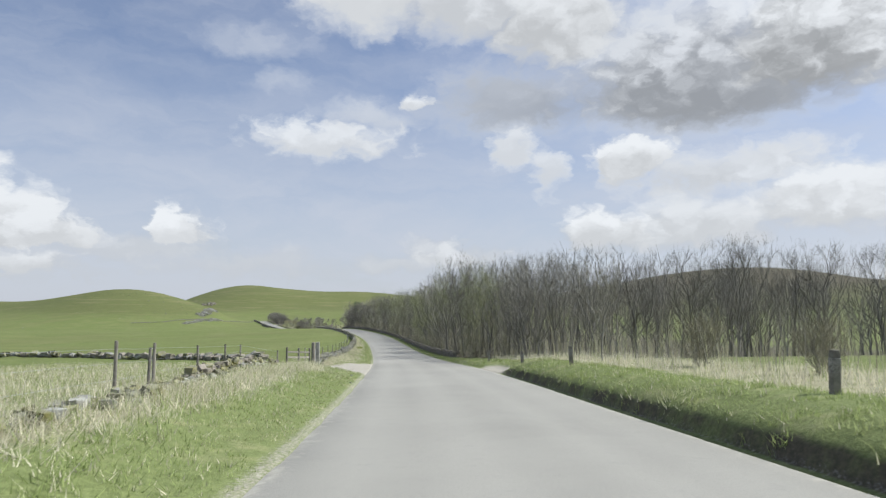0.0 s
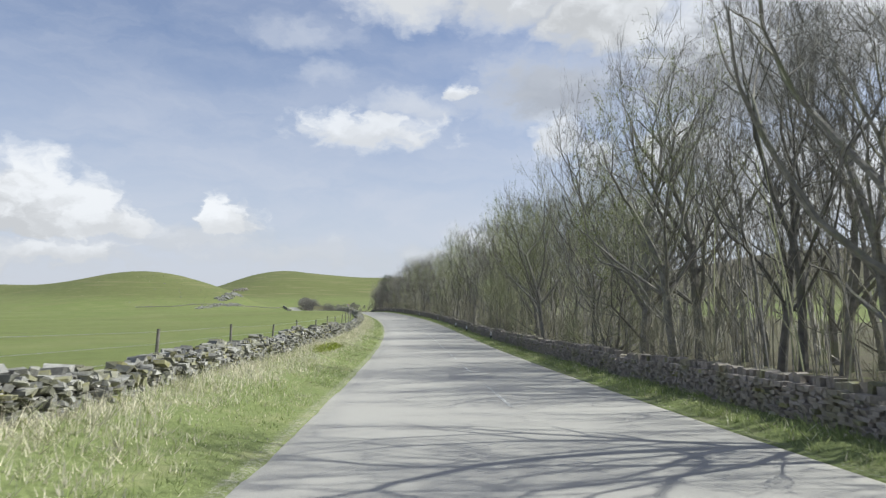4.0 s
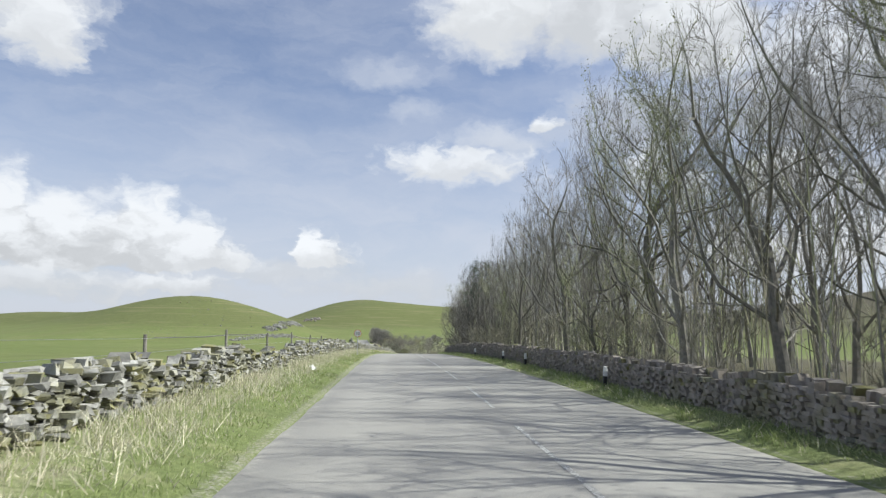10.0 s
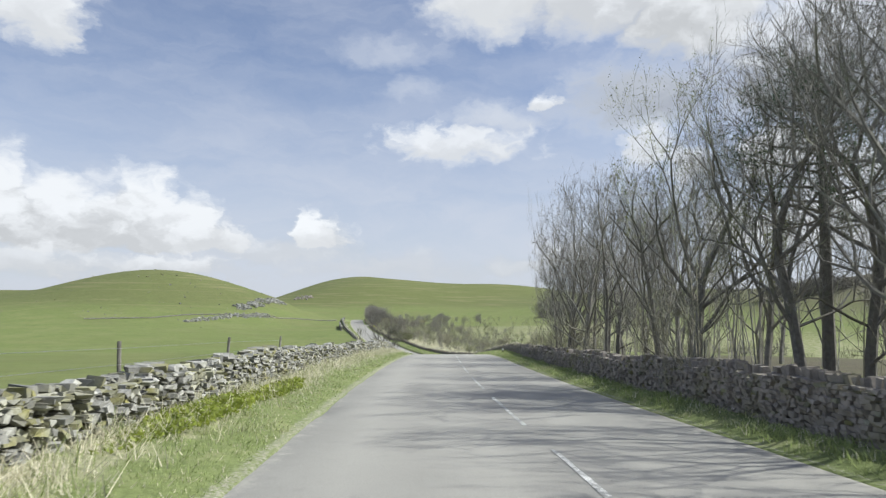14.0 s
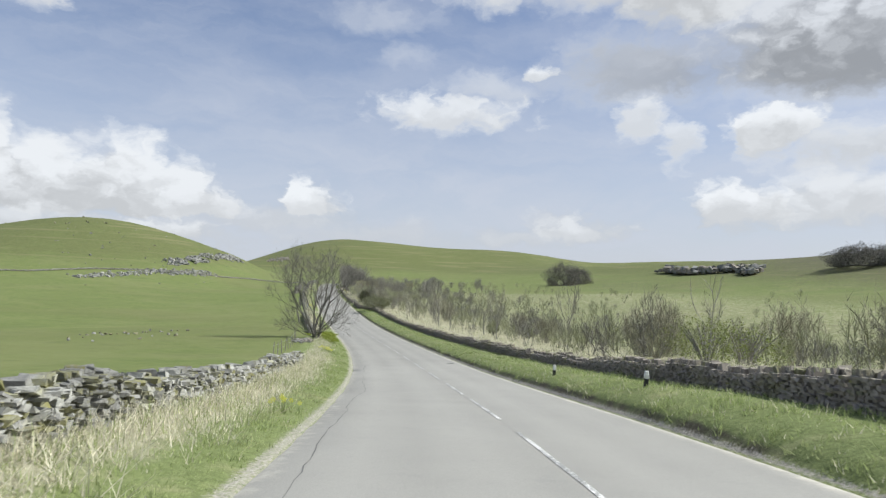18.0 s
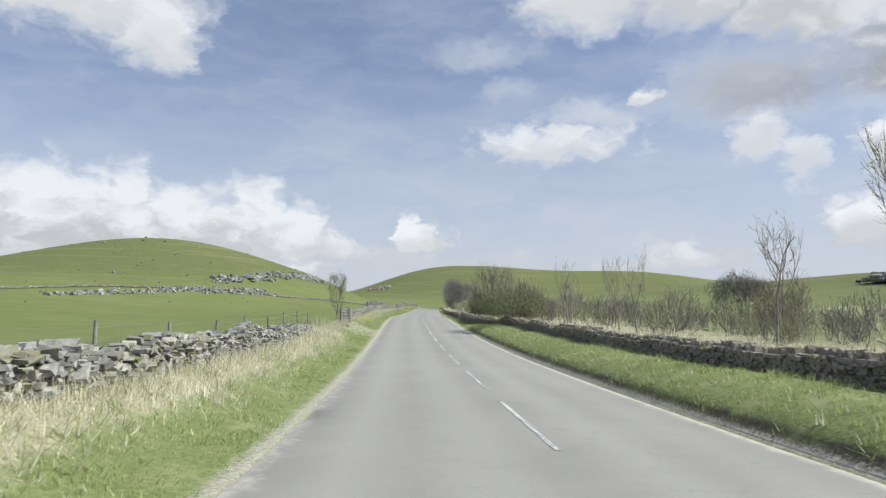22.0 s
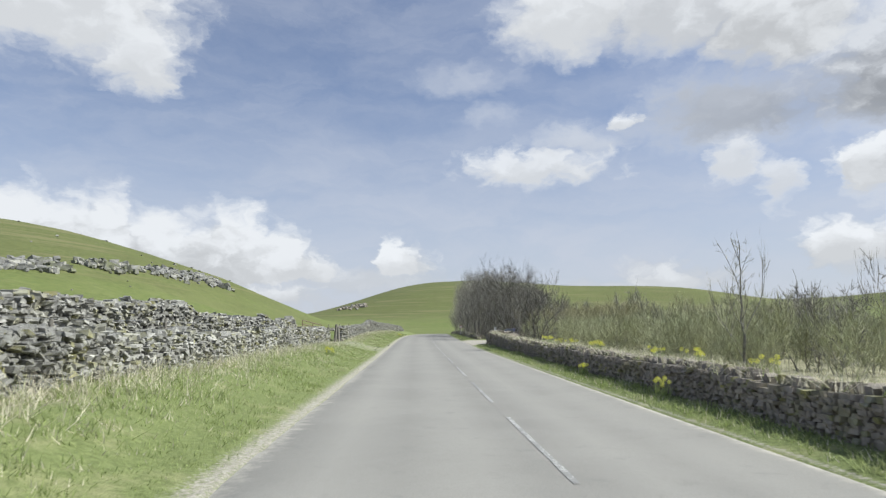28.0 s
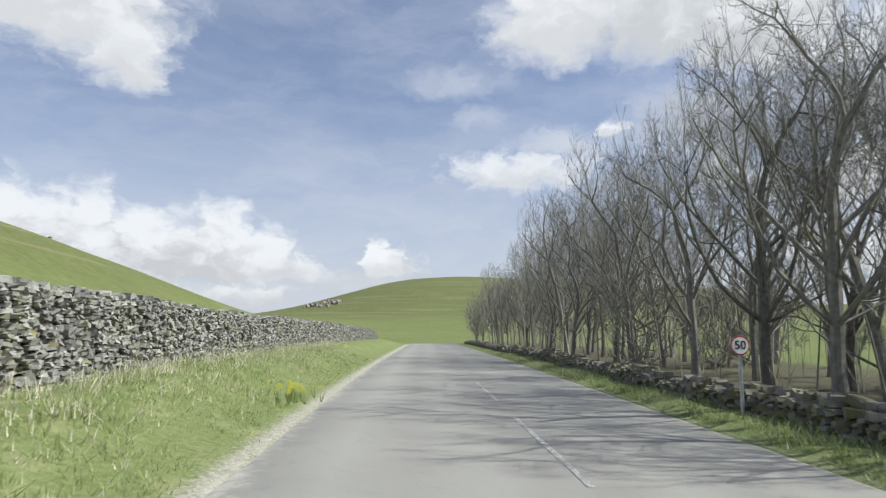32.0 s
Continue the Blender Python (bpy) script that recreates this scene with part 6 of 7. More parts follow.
tree("shrub", 1, 522.0, 8.4, 1.3, 0.6, "tangled bare twigs inside a dark bush", "bush", "", "bush")
tree("shrub", 2, 525.0, 8.8, 1.2, 2.6, "tangled bare twigs inside a dark bush", "bush", "", "bush")
leafy("evergreen_bush", 520.6, 7.2, 3.4, 4.6, 2.7, 30000, 0.032, LEAF_DARK, "large dark evergreen hawthorn bush overhanging a wall", 3, base=0.45)
leafy("ivy", 557.2, 8.2, 1.5, 1.6, 3.4, 4500, 0.07, LEAF_DARK, "dark ivy-covered stump beside a bare tree", 4)
leafy("evergreen_bush", 561.0, 10.5, 2.0, 2.0, 2.4, 2500, 0.05, LEAF_YOUNG, "pale budding bush behind a wall", 5)
leafy("willow", 409, 13.5, 2.2, 2.6, 2.8, 2600, 0.035, LEAF_YOUNG, "yellow-green budding willow bush in scrub", 8)
leafy("willow", 404, 12.5, 1.8, 2.4, 2.3, 1800, 0.035, LEAF_YOUNG, "low yellow-green willow bush behind a wall", 9)
leafy("gorse", 462, 15.5, 1.0, 1.0, 1.5, 800, 0.06, LEAF_DARK, "small dark gorse bush in dry grass", 6)
leafy("gorse", 455, 18, 0.9, 0.9, 1.3, 700, 0.06, LEAF_DARK, "small dark gorse bush in dry grass", 7)
for i, (s, u, rx, ry) in enumerate(((121, -6.7, 0.7, 3.6), (209, -6.4, 0.5, 2.0), (306, -6.3, 0.7, 3.4), (312, -6.1, 0.5, 3.0), (199, -6.3, 0.5, 2.4), (453, -6.9, 1.7, 4.6), (458, -6.4, 1.3, 4.0), (449, -6.2, 1.0, 2.4))):
    leafy("weed_patch", s, u, rx, ry, 0.2 if s < 400 else 0.45, 2000 if s < 400 else 6500, 0.04, LEAF_LIME, "low patch of bright yellow-green weeds on the verge", 20 + i, "weeds", stem=False)
# young tree by the field gate, with opening leaves
wood_y, fine_y, lv_y = grow(404, height=6.0, width=2.9, trunk=0.075, clear=0.42, limbs=6, levels=4, angle=25, up=0.14, low=0, shoots=5, twigs=3, leaf=2600, leaf_size=0.03, lean=0.06)
young = new("tree")
young.matrix_basis = Matrix.LocRotScale(place(518.75, -7.95, -0.05), Euler((0, 0, 0.5)), (0.74, 0.74, 0.74))
part("trunk", tubes_mesh("trunk", wood_y, BARK), None, young)
part("crown", blade_mesh("crown", fine_y, TWIG, lv_y, LEAF_YOUNG), None, young)
tagged(young, "young tree with small opening leaves by a field gate", "tree")


def pine(s, u, h, seed):
    rng = np.random.default_rng(seed)
    t = tagged(new("pine_tree"), "dark green pine standing above bare trees", "tree")
    p = place(s, u)
    t.matrix_basis = pose(p.x, p.y, p.z, 0, 0, 0)
    tubes = [([(0, 0, -0.2), (0.1, 0, h * 0.5), (0.2, 0.1, h * 0.97)], (0.2, 0.15, 0.03), 8)]
    V = []
    for i in range(34):
        f = 0.48 + 0.5 * i / 34
        a = i * 2.4 + rng.uniform(-0.4, 0.4)
        ln = (1.25 - f) * 4.2 * rng.uniform(0.7, 1.25)
        b = np.array([0.1, 0.05, h * f])
        e = b + np.array([math.cos(a) * ln, math.sin(a) * ln, ln * 0.25])
        tubes.append(([b, (b + e) / 2 + np.array([0, 0, -0.1]), e], (0.05, 0.03, 0.01), 4))
        for _ in range(18):
            g = rng.uniform(0.4, 1.1)
            c = b + (e - b) * g + rng.normal(0, 0.22, 3)
            for _ in range(20):
                d = rng.normal(0, 1, 3)
                d /= np.linalg.norm(d)
                w = rng.normal(0, 0.008, 3)
                e2 = c + rng.normal(0, 0.14, 3)
                V += [e2 + w, e2 - w, e2 + d * rng.uniform(0.14, 0.34)]
    part("trunk", tubes_mesh("trunk", tubes, BARK), None, t)
    part("needles", mesh_of("needles", np.array(V), np.arange(len(V)).reshape(-1, 3), NEEDLE), None, t)


pine(295.0, 8.2, 11.6, 9)
pine(312.8, 10.2, 10.2, 10)
tree("pole", 1, 342.5, 8.2, 1.24, 1.0, "thin tall bare tree rising above its neighbours")


# ---- flowers ----
def daffodils(s, u, n, seed, spread=0.35, up=0.0, label="clump of yellow daffodils"):
    rng = np.random.default_rng(seed)
    V, F, M = [], [], []
    for i in range(n):
        ds, du = rng.normal(0, spread, 2)
        p = place(s + ds, u + du * 0.5, up)
        h = rng.uniform(0.22, 0.4)
        a = rng.uniform(0, 6.28)
        k = len(V)
        V += [(p.x - 0.01, p.y, p.z - 0.05), (p.x + 0.01, p.y, p.z - 0.05), (p.x, p.y + 0.01, p.z + h)]
        F.append((k, k + 1, k + 2))
        M.append(1)
        for _ in range(4):
            b = rng.uniform(0, 6.28)
            k = len(V)
            V += [(p.x, p.y, p.z - 0.05), (p.x + 0.02, p.y, p.z - 0.05), (p.x + math.cos(b) * 0.12, p.y + math.sin(b) * 0.12, p.z + h * rng.uniform(0.6, 1.0))]
            F.append((k, k + 1, k + 2))
            M.append(1)
        c = Vector((p.x, p.y, p.z + h))
        for j in range(6):
            b, b2 = a + j * 1.047, a + j * 1.047 + 0.6
            k = len(V)
            V += [tuple(c), tuple(c + Vector((math.cos(b) * 0.06, -0.02, math.sin(b) * 0.06))), tuple(c + Vector((math.cos(b2) * 0.06, -0.02, math.sin(b2) * 0.06)))]
            F.append((k, k + 1, k + 2))
            M.append(0)
    tagged(new("daffodil_clump", mesh_of("daffodil_clump", V, F, [PETAL, BLADE], picks=M)), label, "flowers", "daffodil clumps", kind="stuff")


for i, s in enumerate((612, 616.5, 620, 626, 627.5, 632, 633.2, 637, 639)):
    daffodils(s, 5.75 + 0.15 * (i % 3), 6 + (i * 5) % 6, 40 + i, 0.35, 0.72)
daffodils(614.8, 4.25, 9, 60, 0.2, 0.1)
daffodils(622.6, 4.3, 7, 61, 0.2, 0.1)
daffodils(533.0, -6.3, 60, 62, 0.5)
daffodils(431.5, -6.4, 30, 67, 0.45)
daffodils(393, -5.2, 8, 63, 0.3)
daffodils(705, -5.0, 26, 64, 0.45, label="clump of yellow cowslips on the verge")
daffodils(568, 7.0, 16, 65, 0.6, 0.3)
daffodils(634, -6.6, 14, 66, 0.5, label="small yellow flowers on the grass bank")


# ---- hillside walls, crags and scree ----
def loose_stones(name, label, pts, rng, smin, smax, mats, category="rocks", sink=0.25, picks=None):
    n = len(pts)
    P = np.array([place(s, u) for s, u in pts])
    k = rng.uniform(smin, smax, n)
    Z = np.stack([k * rng.uniform(0.8, 1.5, n), k * rng.uniform(0.7, 1.2, n), k * rng.uniform(0.5, 0.9, n)], 1)
    P[:, 2] += Z[:, 2] * (0.5 - sink)
    me = stones_to_mesh(name, P, Z, rng.uniform(0, 6.28, n), rng.normal(0, 0.3, n), rng, mats, picks, plain=n > 900)
    return tagged(new(name, me), label, category, kind="stuff")


def polyline(pts, step, rng, jitter):
    out = []
    for (s0, u0), (s1, u1) in zip(pts, pts[1:]):
        (x0, y0), (x1, y1) = spot(s0, u0), spot(s1, u1)
        n = max(2, int(math.hypot(x1 - x0, y1 - y0) / step))
        for i in range(n):
            f = i / n
            out.append((s0 + (s1 - s0) * f + rng.normal(0, jitter), u0 + (u1 - u0) * f + rng.normal(0, jitter)))
    return out


def hillside():
    rng = np.random.default_rng(900)
    line = [(590, -118), (604, -95), (625, -84), (640, -70), (652, -56), (664, -43), (678, -37), (694, -29), (716, -19), (735, -14)]
    wall = polyline(line, 0.08, rng, 0.16)
    ob = loose_stones("field_wall", "long grey dry-stone field wall at the foot of the hill", wall, rng, 0.2, 0.38, [STONE, STONE_DARK], "stone wall", -0.5, (rng.random(len(wall)) < 0.4).astype(int))
    wall2 = polyline(line, 0.11, rng, 0.16)
    ob2 = loose_stones("field_wall", "upper courses of the grey field wall", wall2, rng, 0.18, 0.34, [STONE, STONE_DARK], "stone wall", -1.2, (rng.random(len(wall2)) < 0.4).astype(int))
    # second wall of the first field
    w = polyline([(96, -60), (88, -40), (74, -25), (62, -14)], 0.16, rng, 0.2)
    loose_stones("field_wall", "rough grey stone wall across the first field", w, rng, 0.3, 0.7, [STONE, STONE_DARK, MOSSY], "stone wall", -0.3, rng.integers(0, 3, len(w)))
    # rubble bank of the ruined wall before the gate
    ruin = [(2, -8.2), (15, -8.6), (24, -9.7), (34, -10.6), (41, -11.0), (44, -9.9)]
    w = polyline(ruin, 0.10, rng, 0.25)
    loose_stones("rubble_bank", "mossy rubble of a ruined wall in long grass", w, rng, 0.12, 0.3, [STONE, MOSSY, MOSSY], "rubble", -0.2, rng.integers(0, 3, len(w)))
    w = polyline(ruin[2:], 0.13, rng, 0.12)
    loose_stones("rubble_bank", "upper mossy stones of a ruined wall", w, rng, 0.14, 0.28, [STONE_DARK, MOSSY, MOSSY], "rubble", -1.6, rng.integers(0, 3, len(w)))
    # heap by the field gate
    w = [(517.2 + rng.normal(0, 0.6), -7.2 + rng.normal(0, 0.22)) for _ in range(70)]
    loose_stones("stone_heap", "heap of fallen wall stones beside a gate", w, rng, 0.08, 0.19, [STONE, STONE_DARK, MOSSY], "rubble", -0.05, rng.integers(0, 3, len(w)))
    w = [(440.5 + rng.normal(0, 1.1), -8.6 + rng.normal(0, 0.4)) for _ in range(150)]
    loose_stones("stone_heap", "remnant heap of a grey wall beside a bare tree", w, rng, 0.10, 0.24, [STONE, STONE_DARK, MOSSY], "rubble", -0.2, rng.integers(0, 2, len(w)))
    # crags: short rock faces with broken blocks
    crag = []
    for up, step in ((0, 0.3), (-1.0, 0.3), (-2.0, 0.35), (-3.2, 0.4), (-5.0, 0.8), (2.0, 0.9)):
        crag += polyline([(668, -64 + up), (682, -62 + up), (690, -59.5 + up), (706, -57 + up)], step, rng, 0.9) + polyline([(712, -57 + up), (728, -56 + up), (735, -54 + up), (762, -51 + up)], step, rng, 0.9)
    crag = [c for c in crag if float(wob(c[0], c[1], 0.5, 1.0)) + 0.5 * float(wob(c[0], c[1], 1.7, 2.0)) > -0.25]
    loose_stones("crag", "grey limestone crag breaking out of the hillside", crag, rng, 0.25, 1.35, [ROCK, STONE], "rock", 0.2, (rng.random(len(crag)) < 0.3).astype(int))
    crag = polyline([(640, -62), (655, -54), (668, -50)], 0.12, rng, 2.6) + polyline([(600, -78), (626, -70), (650, -62)], 0.2, rng, 2.2)
    loose_stones("crag", "broken limestone outcrop and scree below the hill", crag, rng, 0.2, 0.9, [ROCK, STONE], "rock", 0.15, (rng.random(len(crag)) < 0.4).astype(int))
    spots = [(rng.uniform(600, 800), -rng.uniform(40, 130)) for _ in range(80)]
    loose_stones("field_stones", "scattered pale stones on the hillside pasture", spots, rng, 0.18, 0.55, [ROCK, STONE], "stones", 0.2, (rng.random(80) < 0.5).astype(int))
    spots = [(rng.uniform(560, 800), -rng.uniform(60, 190)) for _ in range(26)]
    loose_stones("outcrop", "small dark rock scars on the grassy hill", spots, rng, 0.35, 1.1, [ROCK, MOSSY], "rock", 0.3, rng.integers(0, 2, 26))
    spots = [(452 + rng.normal(0, 7), -26 + rng.normal(0, 3)) for _ in range(40)]
    loose_stones("field_stones", "few pale stones in a hollow of the green field", spots, rng, 0.12, 0.3, [STONE, MOSSY], "stones", 0.2, rng.integers(0, 2, 40))
    # crag on the far side of the valley
    far = polyline([(838, 236), (800, 232), (775, 256), (746, 241)], 0.3, rng, 2.2)
    loose_stones("crag", "dark grey quarried crag on the far hill", far, rng, 1.2, 4.2, [ROCK, STONE_DARK], "rock", -0.5, (rng.random(len(far)) < 0.5).astype(int))
    far = [(1100 + rng.normal(0, 8), -58 + rng.normal(0, 6)) for _ in range(60)]
    loose_stones("crag", "small dark rocks in a fold of the far hill", far, rng, 1.0, 2.5, [ROCK, STONE_DARK], "rock", 0.1, (rng.random(60) < 0.6).astype(int))


hillside()


def far_thickets():
    rng = np.random.default_rng(950)
    # rounded leafless copses, a haze of twigs each
    for s, u, r, h, label in ((797, 147, 12, 20, "dark round copse on the far slope"), (806, 160, 9, 15, "dark round copse on the far slope"), (700, 272, 16, 15, "dark copse on the far skyline"), (690, 292, 14, 13, "dark copse on the far skyline")):
        leafy("copse", s, u, r, r, h, int(3600 * r), 0.09 + 0.003 * r, TWIG_FAR, label, int(s), "copse", -0.28 * h)
    spots = [(735 + rng.normal(0, 22), 46 + rng.normal(0, 18)) for _ in range(30)] + [(rng.uniform(600, 680), rng.uniform(18, 50)) for _ in range(26)]
    joined_trees("far_thicket", "grey-brown thicket of bare bushes in the valley", spots, ["clump"], 952, 0.45, 0.9)


far_thickets()


# ---- parked car ----
def build_car(s, u, turn):
    CAR_BLUE = bpy.data.materials.new("blue_car_paint")
    CAR_BLUE.use_nodes = True
    b = CAR_BLUE.node_tree.nodes["Principled BSDF"]
    b.inputs["Base Color"].default_value = (0.016, 0.02, 0.14, 1)
    b.inputs["Roughness"].default_value, b.inputs["Coat Weight"].default_value, b.inputs["Metallic"].default_value = 0.35, 0.8, 0.2
    GLASS = bpy.data.materials.new("car_glass")
    GLASS.use_nodes = True
    b = GLASS.node_tree.nodes["Principled BSDF"]
    b.inputs["Base Color"].default_value = (0.035, 0.04, 0.042, 1)
    b.inputs["Roughness"].default_value = 0.05
    LAMP = bpy.data.materials.new("headlamp_glass")
    LAMP.use_nodes = True
    b = LAMP.node_tree.nodes["Principled BSDF"]
    b.inputs["Base Color"].default_value = (0.78, 0.80, 0.82, 1)
    b.inputs["Roughness"].default_value, b.inputs["Metallic"].default_value = 0.12, 0.5
    RUBBER = surface("rubber", [(0.02, 0.02, 0.02), (0.035, 0.035, 0.034)], 8.0, 0.85, 0.2, 60.0, 0.3)
    car = tagged(new("car"), "dark blue hatchback car parked on a gravel lay-by", "car")
    p = place(s, u)
    car.matrix_basis = pose(p.x, p.y, p.z + 0.01, 0, 0, along(s) + turn)
    # stations along the car, front at y = 0: sill, waist and roof heights, half widths at sill, waist and roof
    st = [(0.00, 0.38, 0.60, 0.60, 0.52, 0.58, 0.50), (0.07, 0.24, 0.70, 0.70, 0.68, 0.72, 0.60), (0.30, 0.19, 0.80, 0.82, 0.79, 0.80, 0.66), (0.70, 0.18, 0.90, 0.94, 0.82, 0.83, 0.66), (1.00, 0.18, 0.95, 1.00, 0.83, 0.84, 0.64),
          (1.40, 0.18, 0.98, 1.24, 0.83, 0.845, 0.60), (1.80, 0.18, 1.00, 1.44, 0.83, 0.845, 0.57), (2.40, 0.18, 1.02, 1.49, 0.83, 0.845, 0.57), (3.10, 0.18, 1.04, 1.46, 0.83, 0.84, 0.55), (3.60, 0.20, 1.04, 1.34, 0.81, 0.81, 0.52), (3.88, 0.26, 0.98, 1.05, 0.76, 0.76, 0.50), (4.00, 0.42, 0.80, 0.82, 0.66, 0.66, 0.45)]
    V, F = [], []
    for y, a, w, r, ha, hw, hr in st:
        V += [(-ha * 0.9, y, a), (-ha, y, a + 0.12), (-hw, y, (a + w) / 2 + 0.06), (-hw * 0.985, y, w), (-(hw + hr) / 2, y, (w + r) / 2 + 0.02), (-hr, y, r - 0.02), (-hr * 0.55, y, r + 0.012),
              (hr * 0.55, y, r + 0.012), (hr, y, r - 0.02), ((hw + hr) / 2, y, (w + r) / 2 + 0.02), (hw * 0.985, y, w), (hw, y, (a + w) / 2 + 0.06), (ha, y, a + 0.12), (ha * 0.9, y, a)]
    m = 14
    for i in range(len(st) - 1):
        for j in range(m - 1):
            k = i * m + j
            F.append((k, k + m, k + m + 1, k + 1))
    F += [tuple(range(m)), tuple(range((len(st) - 1) * m + m - 1, (len(st) - 1) * m - 1, -1))]
    part("body", mesh_of("body", V, F, CAR_BLUE, smooth=True), None, car)

    def panel(name, corners, mat, push=0.012, label=""):
        bm = bmesh.new()
        vs = [bm.verts.new(c) for c in corners]
        f = bm.faces.new(vs)
        bm.normal_update()
        bmesh.ops.solidify(bm, geom=[f], thickness=push)
        return part(name, bm, mat, car, label)

    panel("windscreen", [(-0.66, 1.03, 1.04), (0.66, 1.03, 1.04), (0.56, 1.72, 1.435), (-0.56, 1.72, 1.435)], GLASS, 0.03, "dark reflecting windscreen")
    for sx in (-1, 1):
        panel("side_window", [(sx * 0.80, 1.35, 1.03), (sx * 0.80, 2.25, 1.05), (sx * 0.645, 2.25, 1.42), (sx * 0.66, 1.80, 1.36)], GLASS, 0.02)
        panel("side_window", [(sx * 0.80, 2.32, 1.05), (sx * 0.79, 3.25, 1.08), (sx * 0.63, 3.05, 1.40), (sx * 0.645, 2.32, 1.43)], GLASS, 0.02)
        bm = bmesh.new()
        bmesh.ops.create_uvsphere(bm, u_segments=14, v_segments=8, radius=1.0)
        for v in bm.verts:
            v.co = Vector((v.co.x * 0.155 + sx * 0.60 + v.co.z * sx * 0.035, v.co.y * 0.10 + 0.20 + abs(v.co.x) * 0.05, v.co.z * 0.115 + 0.69))
        part("headlamp", bm, LAMP, car, "clear swept-back headlamp")
        bm = bmesh.new()
        box(bm, 0.20, 0.12, 0.14, (sx * 0.93, 1.28, 0.98), bevel=0.03)
        part("door_mirror", bm, CAR_BLUE if sx > 0 else BLACK_PAINT, car)
        bm = bmesh.new()
        rod(bm, (sx * 0.5, 0.035, 0.34), (sx * 0.5, -0.0, 0.34), 0.06, 0.06, 14)
        part("fog_lamp", bm, LAMP, car)
        for y in (0.78, 3.25):
            bm = bmesh.new()
            rod(bm, (sx * 0.66, y, 0.29), (sx * 0.85, y, 0.29), 0.29, 0.29, 28)
            w = part("wheel", bm, RUBBER, car)
            bm = bmesh.new()
            rod(bm, (sx * 0.80, y, 0.29), (sx * 0.862, y, 0.29), 0.19, 0.17, 20)
            part("rim", bm, GALV, w, "silver wheel rim")
    bm = bmesh.new()
    box(bm, 1.0, 0.05, 0.13, (0, 0.01, 0.27), bevel=0.02)
    part("lower_grille", bm, BLACK_PAINT, car)
    bm = bmesh.new()
    box(bm, 0.62, 0.04, 0.06, (0, 0.03, 0.60), bevel=0.015)
    part("upper_grille", bm, BLACK_PAINT, car)
    bm = bmesh.new()
    rod(bm, (0, 0.06, 0.665), (0, 0.02, 0.665), 0.05, 0.05, 20)
    part("badge", bm, GALV, car)
    bm = bmesh.new()
    box(bm, 0.52, 0.02, 0.112, (0, -0.022, 0.43), bevel=0.004)
    plate = part("number_plate", bm, SIGN_WHITE, car, "white number plate")
    for q in range(6):
        bm = bmesh.new()
        box(bm, 0.045, 0.004, 0.07, (-0.19 + q * 0.068 + (0.03 if q > 3 else 0), -0.026, 0.452))
        part("dark_bar", bm, BLACK_PAINT, plate)


build_car(673.2, 8.2, -22.0)


def notice():
    t = tagged(new("notice_post"), "thin post with two plain pale notices by a car park", "sign")
    p = place(681.5, 7.9)
    t.matrix_basis = pose(p.x, p.y, p.z, 0, 0, along(679))
    bm = bmesh.new()
    rod(bm, (0, 0, -0.2), (0, 0, 1.75), 0.025, 0.025, 8)
    part("post", bm, GALV, t)
    for z, w, h, mat in ((1.05, 0.26, 0.36, SIGN_WHITE), (0.45, 0.32, 0.36, GALV)):
        bm = bmesh.new()
        box(bm, w, 0.012, h, (0, -0.035, z), bevel=0.003)
        plate = part("board", bm, mat, t)
        for q in range(3):
            bm = bmesh.new()
            box(bm, w * 0.7, 0.003, 0.02, (0, -0.044, z + 0.09 + q * 0.08))
            part("text_bar", bm, BLACK_PAINT, plate)


notice()
bar_gate((680.6, 6.9), (679.9, 8.8), "low dark timber gate at a footpath", WOOD_DARK, (0.15, 0.4, 0.65, 0.9), 0.03, True, 0.09)
timber_post(679.8, 9.0, 1.1, 0.06, "dark timber post beside a low gate")


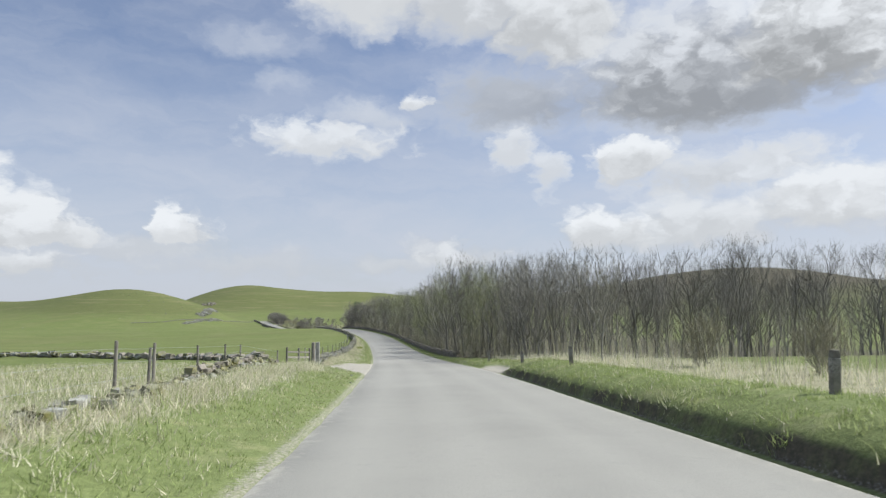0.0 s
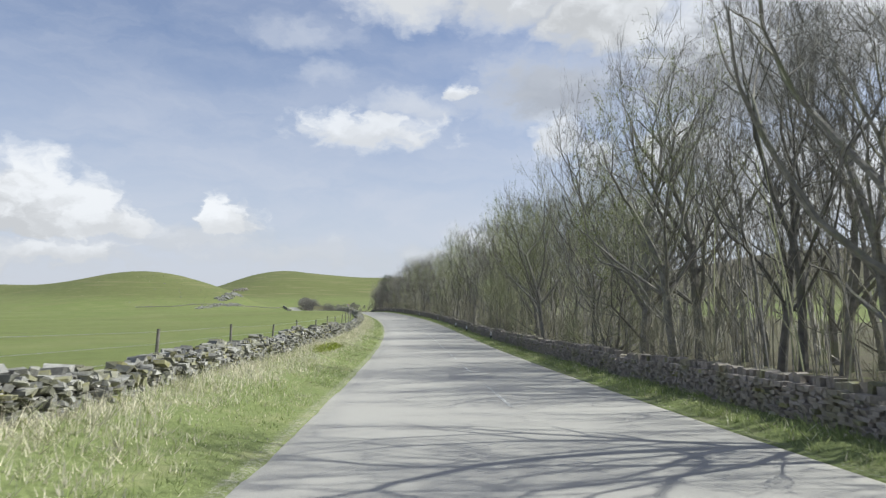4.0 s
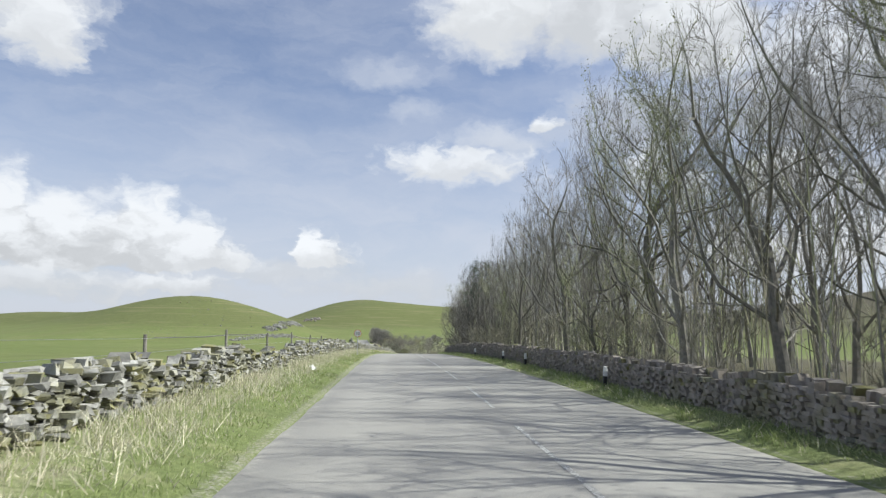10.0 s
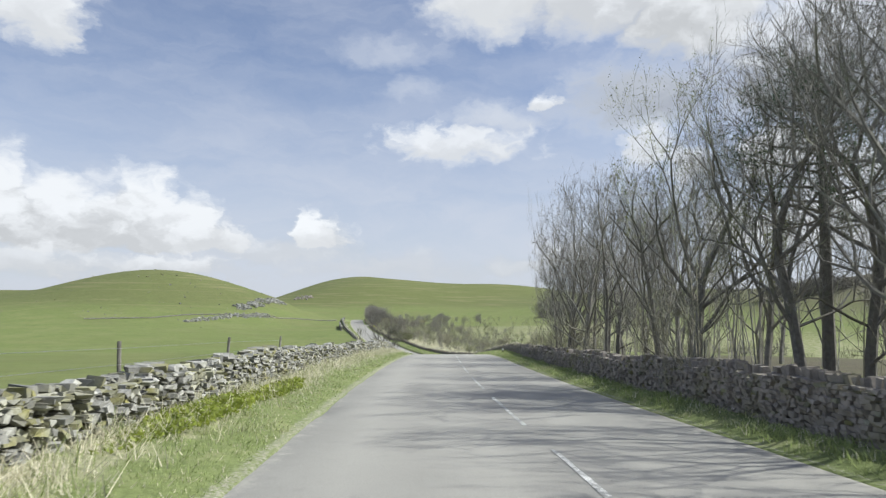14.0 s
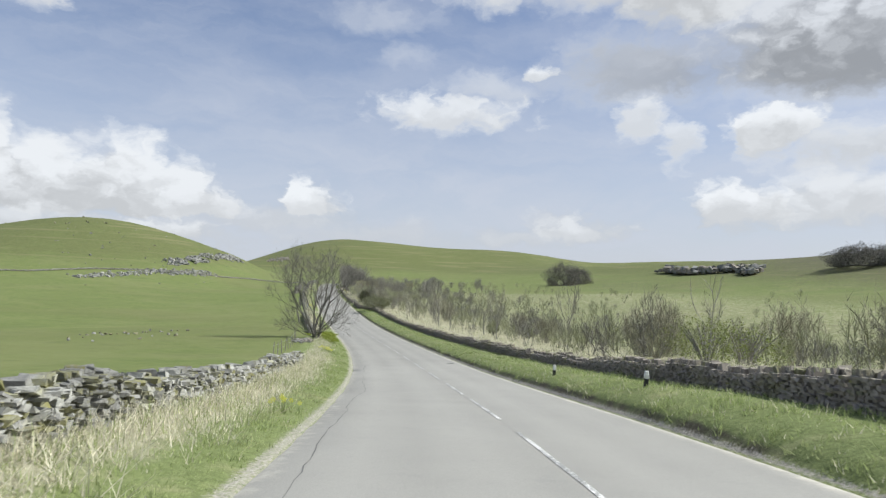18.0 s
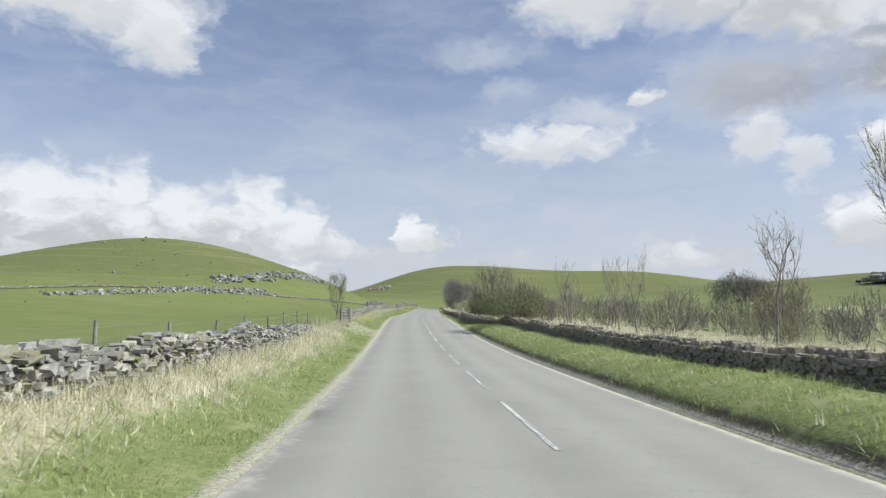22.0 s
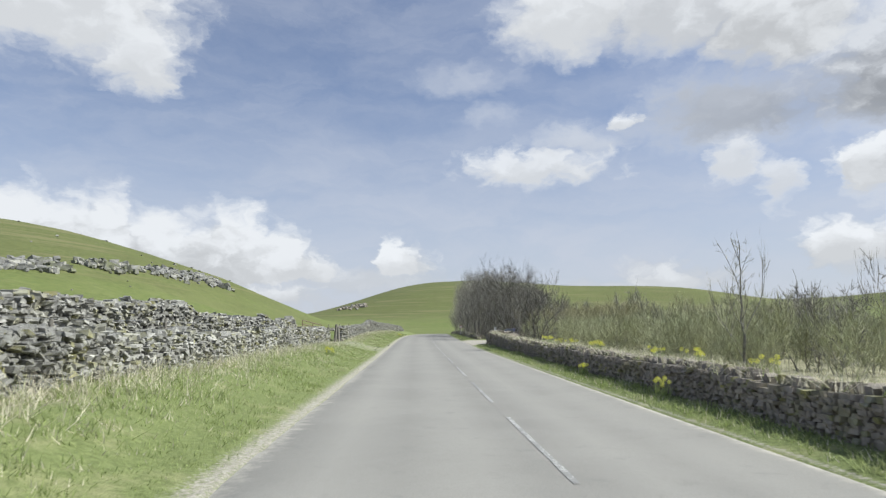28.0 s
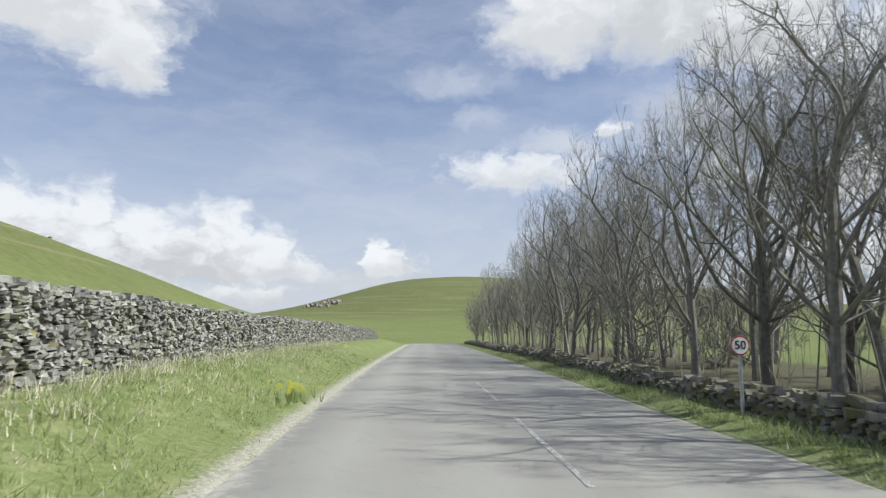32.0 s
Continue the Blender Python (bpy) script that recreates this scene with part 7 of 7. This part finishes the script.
# ---- small things by the carriageway ----
def roadside_stone(s, u, size, seed):
    rng = np.random.default_rng(seed)
    me = stones_to_mesh("stone", np.zeros((1, 3)), np.array([[size * 1.4, size, size * 0.7]]), np.zeros(1), np.zeros(1), rng, STONE, plain=False)
    ob = tagged(new("loose_stone", me), "pale loose stone at the edge of the carriageway", "stone", "loose stones by the road")
    p = place(s, u)
    z = max(p.z, float(centre(s)[2]) - 0.03) + size * 0.25
    ob.matrix_basis = pose(p.x, p.y, z, 0, 0, seed * 40)


for i, (s, u, k) in enumerate(((663.8, -4.62, 0.16), (212.5, -4.5, 0.13), (656.4, -5.2, 0.10), (653.2, -5.9, 0.08), (651.0, -5.1, 0.07), (37.0, -5.0, 0.10), (31.5, -4.7, 0.08))):
    roadside_stone(s, u, k, 70 + i)


def paper_litter(s, u):
    """A crumpled sheet in the grass."""
    rng = np.random.default_rng(81)
    n = 7
    g = np.linspace(-0.16, 0.16, n)
    X, Y = np.meshgrid(g, g, indexing="ij")
    Z = 0.05 + rng.normal(0, 0.028, X.shape) + 0.06 * np.cos(X * 14) * np.sin(Y * 11)
    v = np.stack([X * 0.8, Y, Z], -1).reshape(-1, 3)
    i, j = np.meshgrid(np.arange(n - 1), np.arange(n - 1), indexing="ij")
    a = (i * n + j).ravel()
    ob = tagged(new("paper_litter", mesh_of("paper_litter", v, np.stack([a, a + 1, a + n + 1, a + n], 1), WHITE_PAINT)), "crumpled white paper lying in roadside grass", "litter")
    p = place(s, u, 0.12)
    ob.matrix_basis = pose(p.x, p.y, p.z, 8, 12, 30)


paper_litter(238.5, -5.7)


def drain_cover(s, u):
    t = tagged(new("drain_cover"), "dark iron drain grating set in the road", "drain")
    x, y = spot(s, u)
    t.matrix_basis = pose(float(x), float(y), float(centre(s)[2]) - 0.004 * abs(u), 0, 0, along(s))
    for du, dv, sx, sy in ((0, -0.21, 0.44, 0.03), (0, 0.21, 0.44, 0.03), (-0.21, 0, 0.03, 0.39), (0.21, 0, 0.03, 0.39)):
        bm = bmesh.new()
        box(bm, sx, sy, 0.012, (du, dv, 0.001))
        part("frame_bar", bm, CRACK, t)
    for q in range(6):
        bm = bmesh.new()
        box(bm, 0.035, 0.38, 0.009, (-0.165 + 0.066 * q, 0, 0.001))
        part("grate_bar", bm, BLACK_PAINT, t)


drain_cover(424.6, 2.65)
